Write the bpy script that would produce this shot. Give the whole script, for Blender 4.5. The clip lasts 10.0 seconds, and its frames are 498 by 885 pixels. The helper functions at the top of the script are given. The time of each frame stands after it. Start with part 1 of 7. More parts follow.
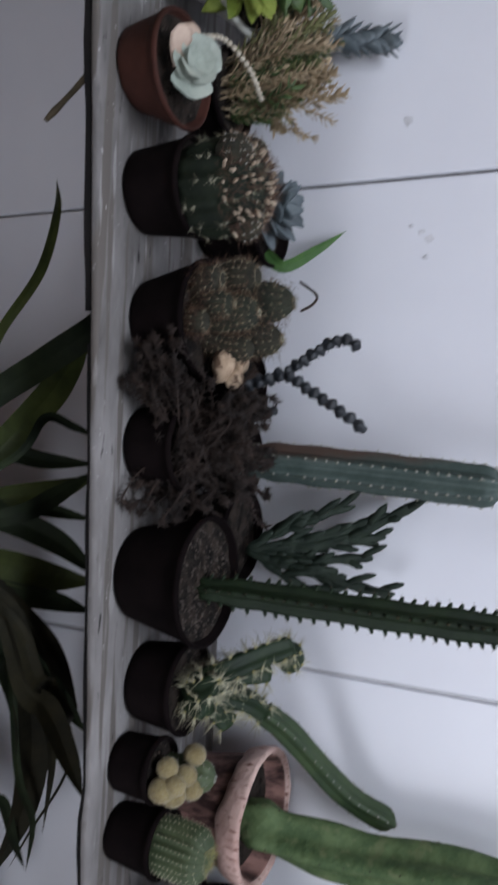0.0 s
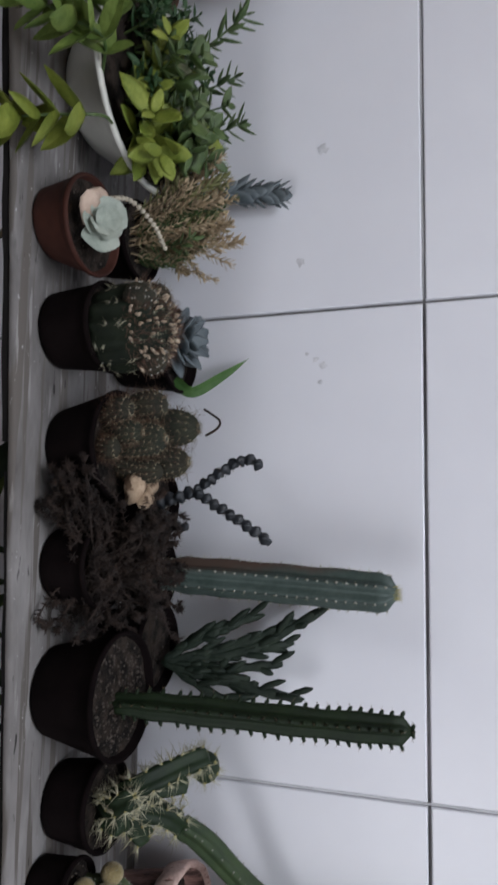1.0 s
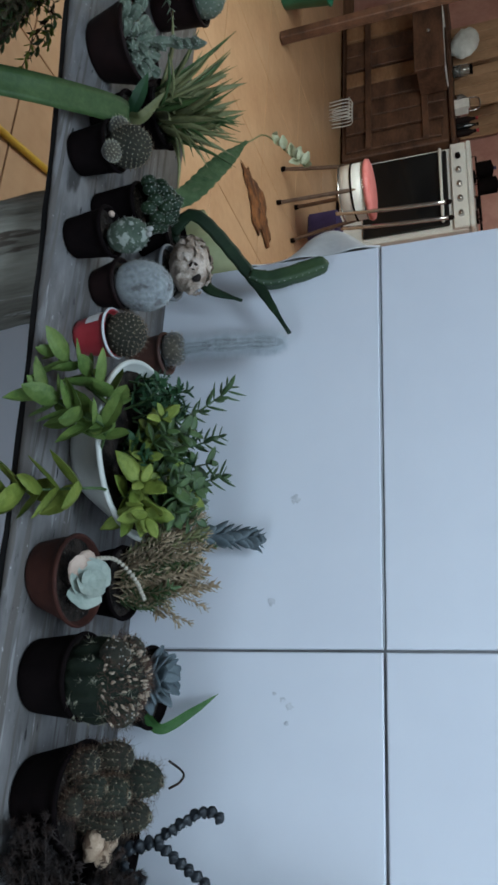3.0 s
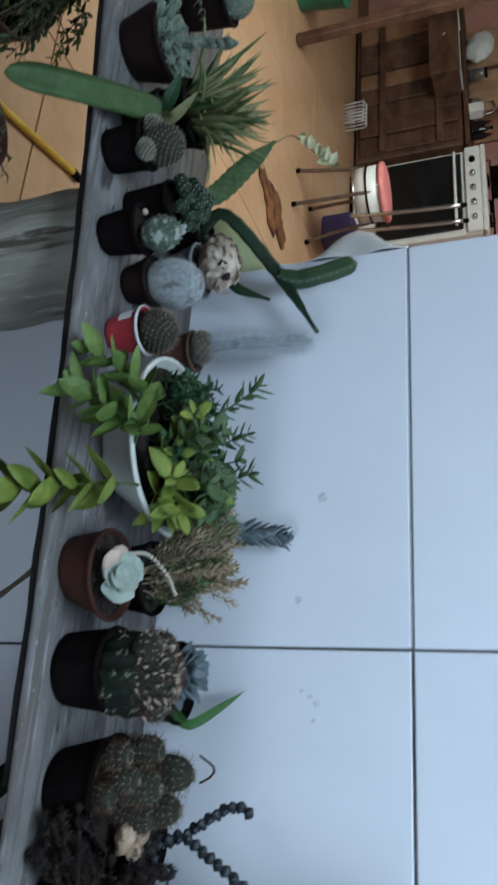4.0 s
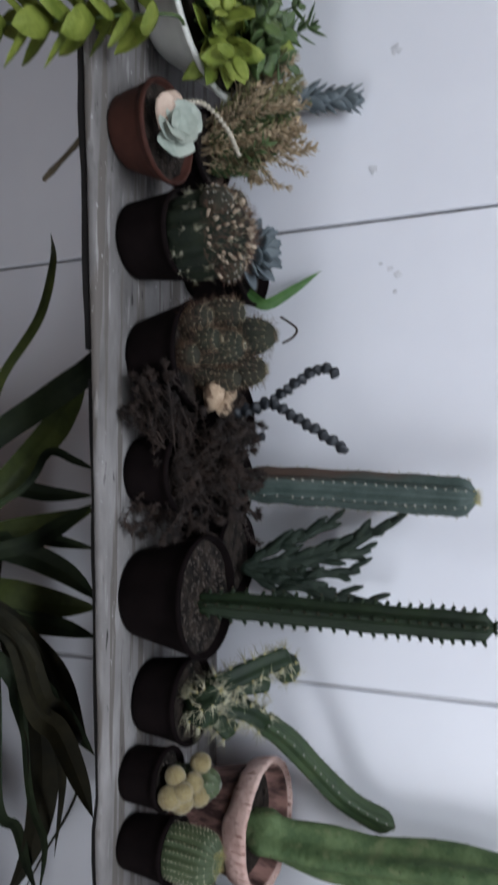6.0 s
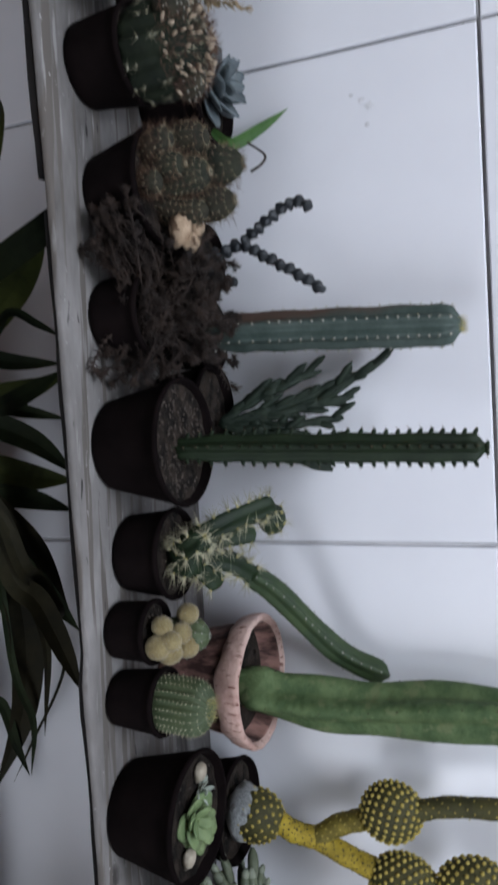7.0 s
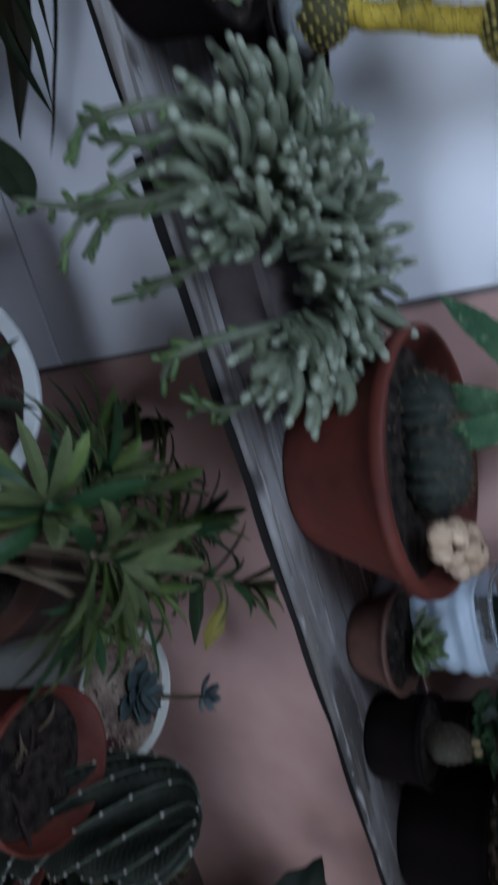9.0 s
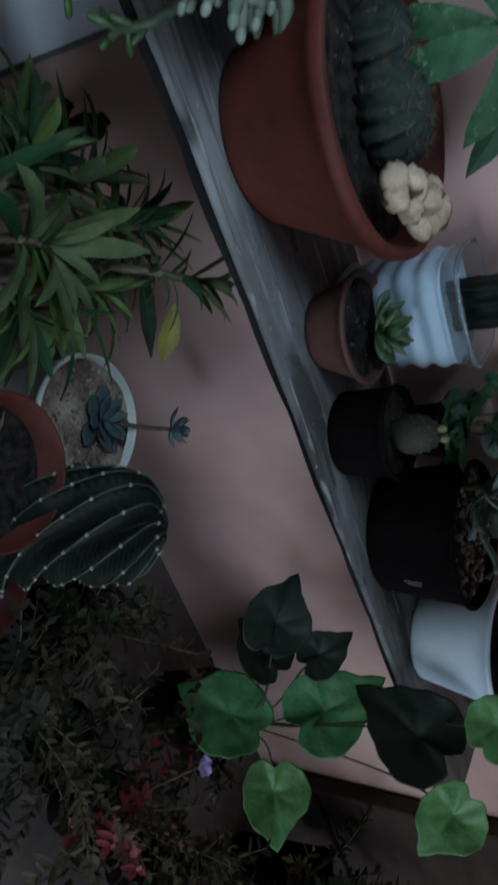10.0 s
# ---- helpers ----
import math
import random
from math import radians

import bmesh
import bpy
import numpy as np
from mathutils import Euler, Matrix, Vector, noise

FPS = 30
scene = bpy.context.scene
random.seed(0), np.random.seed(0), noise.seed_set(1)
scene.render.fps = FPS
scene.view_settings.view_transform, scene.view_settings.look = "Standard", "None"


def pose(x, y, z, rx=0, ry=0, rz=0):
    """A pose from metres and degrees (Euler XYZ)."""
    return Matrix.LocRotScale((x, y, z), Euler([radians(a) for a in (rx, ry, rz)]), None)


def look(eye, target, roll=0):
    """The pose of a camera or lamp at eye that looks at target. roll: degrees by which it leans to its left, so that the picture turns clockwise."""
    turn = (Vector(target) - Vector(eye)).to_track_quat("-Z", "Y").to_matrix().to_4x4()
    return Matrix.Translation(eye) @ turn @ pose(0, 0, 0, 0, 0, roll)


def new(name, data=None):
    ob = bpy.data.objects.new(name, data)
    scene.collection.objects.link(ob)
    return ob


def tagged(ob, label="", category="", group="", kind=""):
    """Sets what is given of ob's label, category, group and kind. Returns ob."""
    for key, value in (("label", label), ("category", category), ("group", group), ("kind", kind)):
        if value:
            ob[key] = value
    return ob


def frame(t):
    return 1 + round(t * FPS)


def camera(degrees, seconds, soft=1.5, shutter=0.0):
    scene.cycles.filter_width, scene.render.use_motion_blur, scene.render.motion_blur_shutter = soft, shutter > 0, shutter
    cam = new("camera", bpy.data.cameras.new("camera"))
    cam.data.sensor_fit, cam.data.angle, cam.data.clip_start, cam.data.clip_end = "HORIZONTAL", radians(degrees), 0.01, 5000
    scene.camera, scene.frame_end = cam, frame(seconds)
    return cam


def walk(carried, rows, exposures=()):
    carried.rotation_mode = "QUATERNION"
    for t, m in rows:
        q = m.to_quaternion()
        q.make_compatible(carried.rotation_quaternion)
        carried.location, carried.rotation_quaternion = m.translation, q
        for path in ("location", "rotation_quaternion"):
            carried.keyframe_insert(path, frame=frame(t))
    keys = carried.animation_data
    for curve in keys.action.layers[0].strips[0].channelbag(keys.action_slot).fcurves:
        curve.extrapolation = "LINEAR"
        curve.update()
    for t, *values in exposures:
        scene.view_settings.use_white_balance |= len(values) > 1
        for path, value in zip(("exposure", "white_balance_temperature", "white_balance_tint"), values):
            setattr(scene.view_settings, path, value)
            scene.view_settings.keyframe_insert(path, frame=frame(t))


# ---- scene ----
cam = camera(35.3, 10.0, soft=2.8, shutter=0.5)
PATH = [
    (0, (0.005, -0.916, 1.024), (0.038, 0.9, 0.187), 93.0),
    (0.5, (-0.003, -0.933, 1.042), (-0.131, 0.918, 0.296), 90.3),
    (1, (-0.018, -0.964, 1.076), (-0.233, 0.902, 0.389), 88.5),
    (1.5, (-0.036, -0.985, 1.086), (-0.386, 0.862, 0.402), 87.3),
    (2, (-0.098, -1.023, 1.13), (-0.705, 0.767, 0.478), 85.1),
    (2.5, (-0.126, -1.045, 1.13), (-0.889, 0.695, 0.509), 85.2),
    (2.7, (-0.14, -1.049, 1.135), (-0.909, 0.686, 0.505), 85.1),
    (3.8, (-0.143, -1.08, 1.125), (-0.938, 0.633, 0.467), 85.7),
    (4, (-0.133, -1.071, 1.105), (-0.913, 0.65, 0.449), 85.8),
    (4.5, (-0.114, -1.059, 1.083), (-0.771, 0.678, 0.339), 86.8),
    (5, (-0.082, -1.036, 1.038), (-0.527, 0.766, 0.294), 88.4),
    (5.5, (-0.014, -0.993, 1.047), (-0.237, 0.81, 0.211), 88.7),
    (6, (0.029, -0.977, 1.049), (-0.054, 0.85, 0.239), 89.2),
    (6.2, (0.052, -0.973, 1.044), (0.005, 0.859, 0.243), 89.4),
    (7.3, (0.205, -0.915, 1.008), (0.253, 0.941, 0.263), 87.2),
    (7.5, (0.258, -0.9, 0.984), (0.27, 0.949, 0.223), 85.9),
    (8, (0.456, -0.867, 0.991), (0.636, 0.889, 0.049), 84.2),
    (8.5, (0.623, -0.835, 0.968), (1.049, 0.817, -0.076), 85.0),
    (9, (0.743, -0.82, 0.96), (1.326, 0.766, -0.11), 84.6),
    (9.5, (0.862, -0.831, 0.972), (1.682, 0.648, -0.095), 87.0),
    (10, (0.915, -0.826, 0.965), (1.863, 0.557, -0.125), 89.2),
]
walk(cam, [(t, look(eye, target, roll)) for t, eye, target, roll in PATH],
     exposures=[(0.0, 0.08, 6250, 9), (0.5, 0.07, 6450, 9), (1.0, -0.08, 6550, 8), (1.5, -0.1, 6550, 8), (2.0, -0.15, 6300, 7), (2.5, -0.15, 5750, -2), (4.0, 0.06, 5250, -6), (4.5, 0.11, 5450, -4), (5.5, 0.2, 6150, 5), (6.0, 0.19, 6300, 6), (7.5, 0.15, 6250, 7), (8.5, 0.06, 5850, 12), (9.0, 0.02, 5350, 4), (9.5, -0.13, 5350, -4), (10.0, -0.19, 5080, -9)])

# ---- world, light, exposure ----
world = bpy.data.worlds.new("world")
scene.world = world
world.use_nodes = True
wn = world.node_tree.nodes
sky = wn.new("ShaderNodeTexSky")
sky.sky_type = "NISHITA"
sky.sun_disc = False
sky.sun_elevation = radians(12)
sky.sun_rotation = radians(200)
wn["Background"].inputs["Strength"].default_value = 0.06
world.node_tree.links.new(sky.outputs["Color"], wn["Background"].inputs["Color"])


def area_lamp(name, where, target, sx, sy, watts, colour):
    data = bpy.data.lights.new(name, "AREA")
    data.shape, data.size, data.size_y, data.energy, data.color = "RECTANGLE", sx, sy, watts, colour
    ob = new(name, data)
    ob.matrix_world = look(where, target)
    return ob


# daylight of an assumed, unseen opening in the rear wall, behind the camera
area_lamp("daylight_opening", (2.30, -2.95, 0.58), (1.40, 0.0, 0.30), 2.4, 0.92, 40, (0.88, 0.90, 1.0))
# assumed, unseen skylight in the porch roof, over the board
area_lamp("skylight", (-0.10, -1.35, 2.64), (-0.05, -0.2, 0.9), 1.3, 0.7, 44, (0.87, 0.90, 1.0))
# added fill lamp over the kitchen floor, with no window behind it
area_lamp("kitchen_fill_light", (-3.0, 0.9, 2.5), (-3.4, 2.4, 0.0), 1.6, 1.6, 108, (1.0, 0.89, 0.75))


# ---- materials ----
def material(name, dark, light, scale=20.0, rough=0.6, bump=0.1, bump_scale=None, stretch=(1, 1, 1), metal=0.0, spread=0.18,
             random_shift=0.0, spec=0.5, sheen=0.0, bump_dist=0.002, transmission=0.0, stain=None, flecks=None):
    """Two colours mixed by noise at two scales, with fine relief."""
    m = bpy.data.materials.new(name)
    m.use_nodes = True
    n, l = m.node_tree.nodes, m.node_tree.links
    b = n["Principled BSDF"]
    tc = n.new("ShaderNodeTexCoord")
    mp = n.new("ShaderNodeMapping")
    mp.inputs["Scale"].default_value = stretch
    l.new(tc.outputs["Object"], mp.inputs["Vector"])
    big = n.new("ShaderNodeTexNoise")
    big.inputs["Scale"].default_value, big.inputs["Detail"].default_value = scale, 5
    fine = n.new("ShaderNodeTexNoise")
    fine.inputs["Scale"].default_value, fine.inputs["Detail"].default_value = scale * 7.3, 3
    for t in (big, fine):
        l.new(mp.outputs["Vector"], t.inputs["Vector"])
    mix = n.new("ShaderNodeMath")
    mix.operation = "MULTIPLY_ADD"
    mix.inputs[1].default_value = 0.35
    l.new(fine.outputs["Fac"], mix.inputs[0])
    l.new(big.outputs["Fac"], mix.inputs[2])
    ramp = n.new("ShaderNodeMapRange")
    ramp.inputs["From Min"].default_value = 0.675 - spread
    ramp.inputs["From Max"].default_value = 0.675 + spread
    l.new(mix.outputs[0], ramp.inputs["Value"])
    col = n.new("ShaderNodeMix")
    col.data_type = "RGBA"
    col.inputs["A"].default_value, col.inputs["B"].default_value = (*dark, 1), (*light, 1)
    l.new(ramp.outputs["Result"], col.inputs["Factor"])
    out = col.outputs["Result"]
    if stain:
        # a corky or worn patch along one side: axis, where it starts, colour
        axis, start, tint = stain
        dot = n.new("ShaderNodeVectorMath")
        dot.operation = "DOT_PRODUCT"
        dot.inputs[1].default_value = axis
        l.new(tc.outputs["Object"], dot.inputs[0])
        edge = n.new("ShaderNodeMath")
        edge.operation = "MULTIPLY_ADD"
        edge.inputs[1].default_value = 0.03
        l.new(big.outputs["Fac"], edge.inputs[0])
        l.new(dot.outputs["Value"], edge.inputs[2])
        rs = n.new("ShaderNodeMapRange")
        rs.inputs["From Min"].default_value, rs.inputs["From Max"].default_value = start + 0.015, start + 0.028
        l.new(edge.outputs[0], rs.inputs["Value"])
        cs = n.new("ShaderNodeMix")
        cs.data_type = "RGBA"
        cs.inputs["B"].default_value = (*tint, 1)
        l.new(rs.outputs["Result"], cs.inputs["Factor"])
        l.new(out, cs.inputs["A"])
        out = cs.outputs["Result"]
    for spot in flecks or ():
        # scattered flecks, scratches or stains: colour, scale, threshold, stretch
        tint, fs, limit, st = spot
        m2 = n.new("ShaderNodeMapping")
        m2.inputs["Scale"].default_value = st
        m2.inputs["Location"].default_value = (fs * 0.37, 1.3, limit * 7)
        l.new(tc.outputs["Object"], m2.inputs["Vector"])
        fn = n.new("ShaderNodeTexNoise")
        fn.inputs["Scale"].default_value, fn.inputs["Detail"].default_value = fs, 4
        l.new(m2.outputs["Vector"], fn.inputs["Vector"])
        rf = n.new("ShaderNodeMapRange")
        rf.inputs["From Min"].default_value, rf.inputs["From Max"].default_value = limit, limit + 0.05
        l.new(fn.outputs["Fac"], rf.inputs["Value"])
        cf = n.new("ShaderNodeMix")
        cf.data_type = "RGBA"
        cf.inputs["B"].default_value = (*tint, 1)
        l.new(rf.outputs["Result"], cf.inputs["Factor"])
        l.new(out, cf.inputs["A"])
        out = cf.outputs["Result"]
    if random_shift:
        info = n.new("ShaderNodeObjectInfo")
        geo = n.new("ShaderNodeNewGeometry")
        add = n.new("ShaderNodeMath")
        add.operation = "ADD"
        l.new(info.outputs["Random"], add.inputs[0])
        l.new(geo.outputs["Random Per Island"], add.inputs[1])
        rng = n.new("ShaderNodeMapRange")
        rng.inputs["From Max"].default_value = 2.0
        rng.inputs["To Min"].default_value, rng.inputs["To Max"].default_value = 1 - random_shift, 1 + random_shift
        l.new(add.outputs[0], rng.inputs["Value"])
        hsv = n.new("ShaderNodeHueSaturation")
        l.new(rng.outputs["Result"], hsv.inputs["Value"])
        l.new(out, hsv.inputs["Color"])
        out = hsv.outputs["Color"]
    l.new(out, b.inputs["Base Color"])
    b.inputs["Roughness"].default_value = rough
    b.inputs["Metallic"].default_value = metal
    b.inputs["Specular IOR Level"].default_value = spec
    if sheen:
        b.inputs["Sheen Weight"].default_value = sheen
    if transmission:
        b.inputs["Transmission Weight"].default_value = transmission
    if bump:
        bn = n.new("ShaderNodeTexNoise")
        bn.inputs["Scale"].default_value, bn.inputs["Detail"].default_value = bump_scale or scale * 4, 4
        l.new(mp.outputs["Vector"], bn.inputs["Vector"])
        bp = n.new("ShaderNodeBump")
        bp.inputs["Strength"].default_value, bp.inputs["Distance"].default_value = bump, bump_dist
        l.new(bn.outputs["Fac"], bp.inputs["Height"])
        l.new(bp.outputs["Normal"], b.inputs["Normal"])
    return m


M = dict(
    tile=material("glazed_tile", (0.73, 0.735, 0.785), (0.80, 0.805, 0.845), 2.2, 0.30, 0.03, 8, spread=0.3, random_shift=0.02),
    grout=material("grout", (0.09, 0.085, 0.085), (0.26, 0.25, 0.25), 6, 0.9, 0.3, 120),
    pink=material("pink_wall_paint", (0.41, 0.248, 0.218), (0.56, 0.372, 0.332), 3.0, 0.8, 0.15, 60, spread=0.28),
    plaster=material("plaster", (0.42, 0.40, 0.38), (0.55, 0.53, 0.50), 2.0, 0.85, 0.1, 40),
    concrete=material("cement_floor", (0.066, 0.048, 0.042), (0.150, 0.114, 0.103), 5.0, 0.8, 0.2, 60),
    kitchen_tile=material("orange_floor_tile", (0.38, 0.220, 0.115), (0.57, 0.375, 0.225), 3.5, 0.42, 0.06, 30, spread=0.3, random_shift=0.05),
    plank=material("weathered_plank", (0.082, 0.075, 0.071), (0.262, 0.250, 0.246), 9, 0.85, 0.8, 60, stretch=(0.45, 1.3, 1.3), spread=0.24, flecks=(((0.050, 0.045, 0.042), 9, 0.575, (0.6, 1.6, 1)), ((0.115, 0.102, 0.092), 26, 0.53, (0.14, 3.2, 1)), ((0.26, 0.25, 0.245), 40, 0.62, (0.22, 2.2, 1)), ((0.36, 0.35, 0.35), 190, 0.69, (0.7, 1.0, 1)), ((0.014, 0.012, 0.012), 60, 0.67, (0.35, 1.6, 1)))),
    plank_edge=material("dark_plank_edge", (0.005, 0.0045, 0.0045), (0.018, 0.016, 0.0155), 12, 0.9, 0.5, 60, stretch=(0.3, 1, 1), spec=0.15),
    log=material("grey_log", (0.140, 0.125, 0.096), (0.340, 0.325, 0.268), 16, 0.85, 1.0, 45, stretch=(1.8, 1.8, 0.16), spread=0.22, bump_dist=0.006, flecks=(((0.075, 0.060, 0.044), 26, 0.60, (2.2, 2.2, 0.12)), ((0.43, 0.43, 0.39), 32, 0.64, (2.0, 2.0, 0.15)), ((0.115, 0.090, 0.062), 5, 0.66, (1, 1, 0.7)))),
    black=material("black_plastic", (0.0034, 0.0022, 0.0023), (0.0070, 0.0046, 0.0047), 30, 0.85, 0.08, 200, spec=0.05),
    maroon=material("maroon_plastic", (0.0070, 0.0035, 0.0034), (0.0150, 0.0066, 0.0060), 18, 0.65, 0.08, 150, spec=0.15),
    terracotta=material("red_plastic_pot", (0.054, 0.0130, 0.0092), (0.106, 0.0250, 0.0158), 9, 0.62, 0.1, 90, spec=0.25),
    clay=material("brown_clay", (0.045, 0.018, 0.012), (0.088, 0.036, 0.023), 14, 0.65, 0.15, 90),
    pinkclay=material("bark_streaked_clay", (0.030, 0.010, 0.008), (0.27, 0.145, 0.120), 34, 0.8, 0.9, 60, stretch=(1.6, 1.6, 0.35), spread=0.13, bump_dist=0.004),
    white_plastic=material("white_plastic", (0.528, 0.544, 0.544), (0.64, 0.648, 0.64), 10, 0.4, 0.04, 60),
    bluewhite=material("pale_blue_plastic", (0.33, 0.40, 0.48), (0.46, 0.52, 0.59), 12, 0.4, 0.05, 60),
    red_cup=material("red_plastic_cup", (0.322, 0.021, 0.0315), (0.42, 0.042, 0.0525), 14, 0.35, 0.03, 80),
    soil=material("dark_soil", (0.0050, 0.0038, 0.0032), (0.036, 0.027, 0.021), 60, 0.95, 1.0, 300, spread=0.14, bump_dist=0.004, spec=0.2),
    pebbles=material("pale_gravel", (0.075, 0.050, 0.034), (0.34, 0.28, 0.21), 90, 0.85, 0.3, 200, spread=0.2, random_shift=0.6),
    grit=material("brown_grit", (0.020, 0.016, 0.013), (0.098, 0.078, 0.064), 90, 0.9, 0.3, 200, spread=0.25, random_shift=0.5),
    rock=material("cream_stone", (0.25, 0.170, 0.105), (0.54, 0.41, 0.290), 60, 0.85, 0.9, 80, spread=0.2, bump_dist=0.003, flecks=(((0.09, 0.052, 0.030), 60, 0.58, (1, 1, 1)),)),
    cactus=material("cactus_green", (0.0150, 0.0330, 0.0105), (0.0340, 0.0600, 0.0185), 24, 0.6, 0.2, 160),
    cactus_dark=material("dark_cactus_green", (0.0062, 0.0150, 0.0060), (0.0150, 0.0300, 0.0110), 24, 0.6, 0.2, 160, spec=0.3),
    cactus_blue=material("blue_cactus_skin", (0.032, 0.052, 0.045), (0.066, 0.092, 0.082), 30, 0.6, 0.25, 160, stain=((-1.0, 0.35, -0.05), -0.010, (0.070, 0.045, 0.034))),
    cactus_flat=material("bright_cactus_skin", (0.052, 0.088, 0.036), (0.102, 0.148, 0.064), 45, 0.65, 1.0, 110, spread=0.16, flecks=(((0.115, 0.145, 0.068), 60, 0.60, (1, 1, 1)),), spec=0.2, bump_dist=0.003),
    cactus_brown=material("brown_dry_cactus", (0.036, 0.031, 0.021), (0.105, 0.090, 0.062), 60, 0.95, 0.9, 300, sheen=0.3, spread=0.14),
    cactus_grey=material("grey_green_skin", (0.080, 0.104, 0.072), (0.175, 0.205, 0.150), 40, 0.8, 0.6, 220),
    cactus_white=material("woolly_white_skin", (0.15, 0.163, 0.168), (0.36, 0.38, 0.385), 160, 0.95, 1.0, 500, sheen=0.4, bump_dist=0.003, spread=0.25, flecks=(((0.11, 0.105, 0.105), 45, 0.57, (1, 1, 1)),)),
    cactus_black=material("black_segment_skin", (0.007, 0.009, 0.012), (0.026, 0.030, 0.036), 40, 0.55, 0.4, 200),
    ball=material("cream_ball_cactus", (0.17, 0.130, 0.055), (0.31, 0.255, 0.125), 60, 0.95, 0.9, 350, sheen=0.2),
    yellow=material("yellow_cactus_skin", (0.22, 0.160, 0.010), (0.44, 0.325, 0.028), 40, 0.75, 0.5, 200, flecks=(((0.055, 0.040, 0.008), 260, 0.60, (1, 1, 1)),)),
    yellow_dark=material("olive_cactus_skin", (0.020, 0.018, 0.009), (0.046, 0.040, 0.020), 40, 0.75, 0.5, 200),
    tuft=material("pale_yellow_tufts", (0.2604, 0.2232, 0.0744), (0.3844, 0.341, 0.1488), 90, 0.9, 0.3, 300),
    hair=material("white_hair", (0.50, 0.53, 0.56), (0.72, 0.75, 0.78), 90, 0.9, 0.0),
    rib_edge=material("pale_rib_edge", (0.030, 0.042, 0.028), (0.075, 0.095, 0.065), 60, 0.7, 0.2, 200),
    crust=material("pale_soil_crust", (0.060, 0.032, 0.024), (0.36, 0.28, 0.22), 26, 0.95, 0.8, 200, spread=0.16, bump_dist=0.004, flecks=(((0.045, 0.010, 0.010), 22, 0.55, (1, 1, 1)),)),
    globe_pale=material("blotched_globe_skin", (0.028, 0.042, 0.026), (0.085, 0.110, 0.075), 60, 0.85, 0.6, 220, flecks=(((0.27, 0.29, 0.25), 75, 0.54, (1, 1, 1)),)),
    cactus_mossy=material("mossy_hairy_skin", (0.0090, 0.0115, 0.0062), (0.0280, 0.0310, 0.0170), 60, 0.9, 0.6, 300),
    red_soil=material("reddish_dark_soil", (0.010, 0.0055, 0.0045), (0.062, 0.034, 0.027), 45, 0.95, 1.0, 260, spread=0.15, bump_dist=0.004, spec=0.2, flecks=(((0.26, 0.21, 0.18), 55, 0.64, (1, 1, 1)),)),
    fresh_lime=material("fresh_lime_leaf", (0.066, 0.112, 0.020), (0.150, 0.205, 0.048), 34, 0.6, 0.8, 70, random_shift=0.3, bump_dist=0.004, spec=0.35),
    panel_brown=material("dark_panel_brown", (0.016, 0.0095, 0.0075), (0.048, 0.030, 0.024), 12, 0.75, 0.4, 60, stretch=(0.4, 1, 1), spec=0.2),
    rust=material("dark_rust_clay", (0.026, 0.0090, 0.0065), (0.060, 0.0210, 0.0145), 12, 0.7, 0.2, 90, spec=0.2),
    white_stone=material("pale_pebble", (0.30, 0.26, 0.20), (0.46, 0.41, 0.33), 40, 0.8, 0.4, 120),
    wool=material("white_areoles", (0.2254, 0.2205, 0.196), (0.3528, 0.3479, 0.3234), 90, 0.95, 0.2, 300),
    spine=material("straw_spines", (0.30, 0.28, 0.18), (0.50, 0.48, 0.35), 60, 0.7, 0.0),
    spine_dark=material("brown_spines", (0.09, 0.06, 0.035), (0.22, 0.16, 0.10), 60, 0.7, 0.0),
    bud=material("cream_buds", (0.336, 0.252, 0.175), (0.504, 0.42, 0.322), 60, 0.8, 0.2, 200),
    blue_leaf=material("blue_grey_leaf", (0.070, 0.090, 0.100), (0.145, 0.172, 0.185), 22, 0.65, 0.15, 120, random_shift=0.12),
    mint_leaf=material("mint_leaf", (0.23, 0.27, 0.23), (0.39, 0.425, 0.37), 26, 0.6, 0.12, 100, random_shift=0.1),
    pink_leaf=material("pale_pink_leaf", (0.38, 0.27, 0.21), (0.50, 0.39, 0.31), 26, 0.65, 0.15, 100),
    green_leaf=material("soft_green_leaf", (0.115, 0.175, 0.075), (0.195, 0.260, 0.115), 30, 0.6, 0.15, 100, random_shift=0.12),
    lime_leaf=material("lime_leaf", (0.098, 0.136, 0.016), (0.215, 0.252, 0.044), 34, 0.6, 0.7, 70, random_shift=0.28, bump_dist=0.004, spec=0.35),
    mid_leaf=material("mid_green_leaf", (0.034, 0.064, 0.018), (0.078, 0.122, 0.036), 28, 0.5, 0.25, 110, random_shift=0.22),
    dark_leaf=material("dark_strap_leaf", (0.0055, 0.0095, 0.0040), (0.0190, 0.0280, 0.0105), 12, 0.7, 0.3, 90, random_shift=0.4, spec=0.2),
    deep_leaf=material("deep_green_leaf", (0.012, 0.036, 0.0130), (0.030, 0.072, 0.025), 20, 0.55, 0.25, 90, random_shift=0.15, spec=0.35),
    heart_leaf=material("glossy_heart_leaf", (0.032, 0.098, 0.028), (0.082, 0.200, 0.066), 24, 0.5, 0.6, 60, bump_dist=0.004, random_shift=0.2, spec=0.35),
    aloe=material("pale_aloe_leaf", (0.120, 0.130, 0.048), (0.235, 0.235, 0.105), 30, 0.6, 0.2, 120, random_shift=0.25),
    tan_leaf=material("tan_sedum_leaf", (0.25, 0.180, 0.100), (0.47, 0.37, 0.245), 40, 0.75, 0.2, 150, random_shift=0.35),
    grey_stem=material("grey_green_stem", (0.058, 0.074, 0.044), (0.128, 0.148, 0.096), 30, 0.6, 0.3, 160, random_shift=0.2),
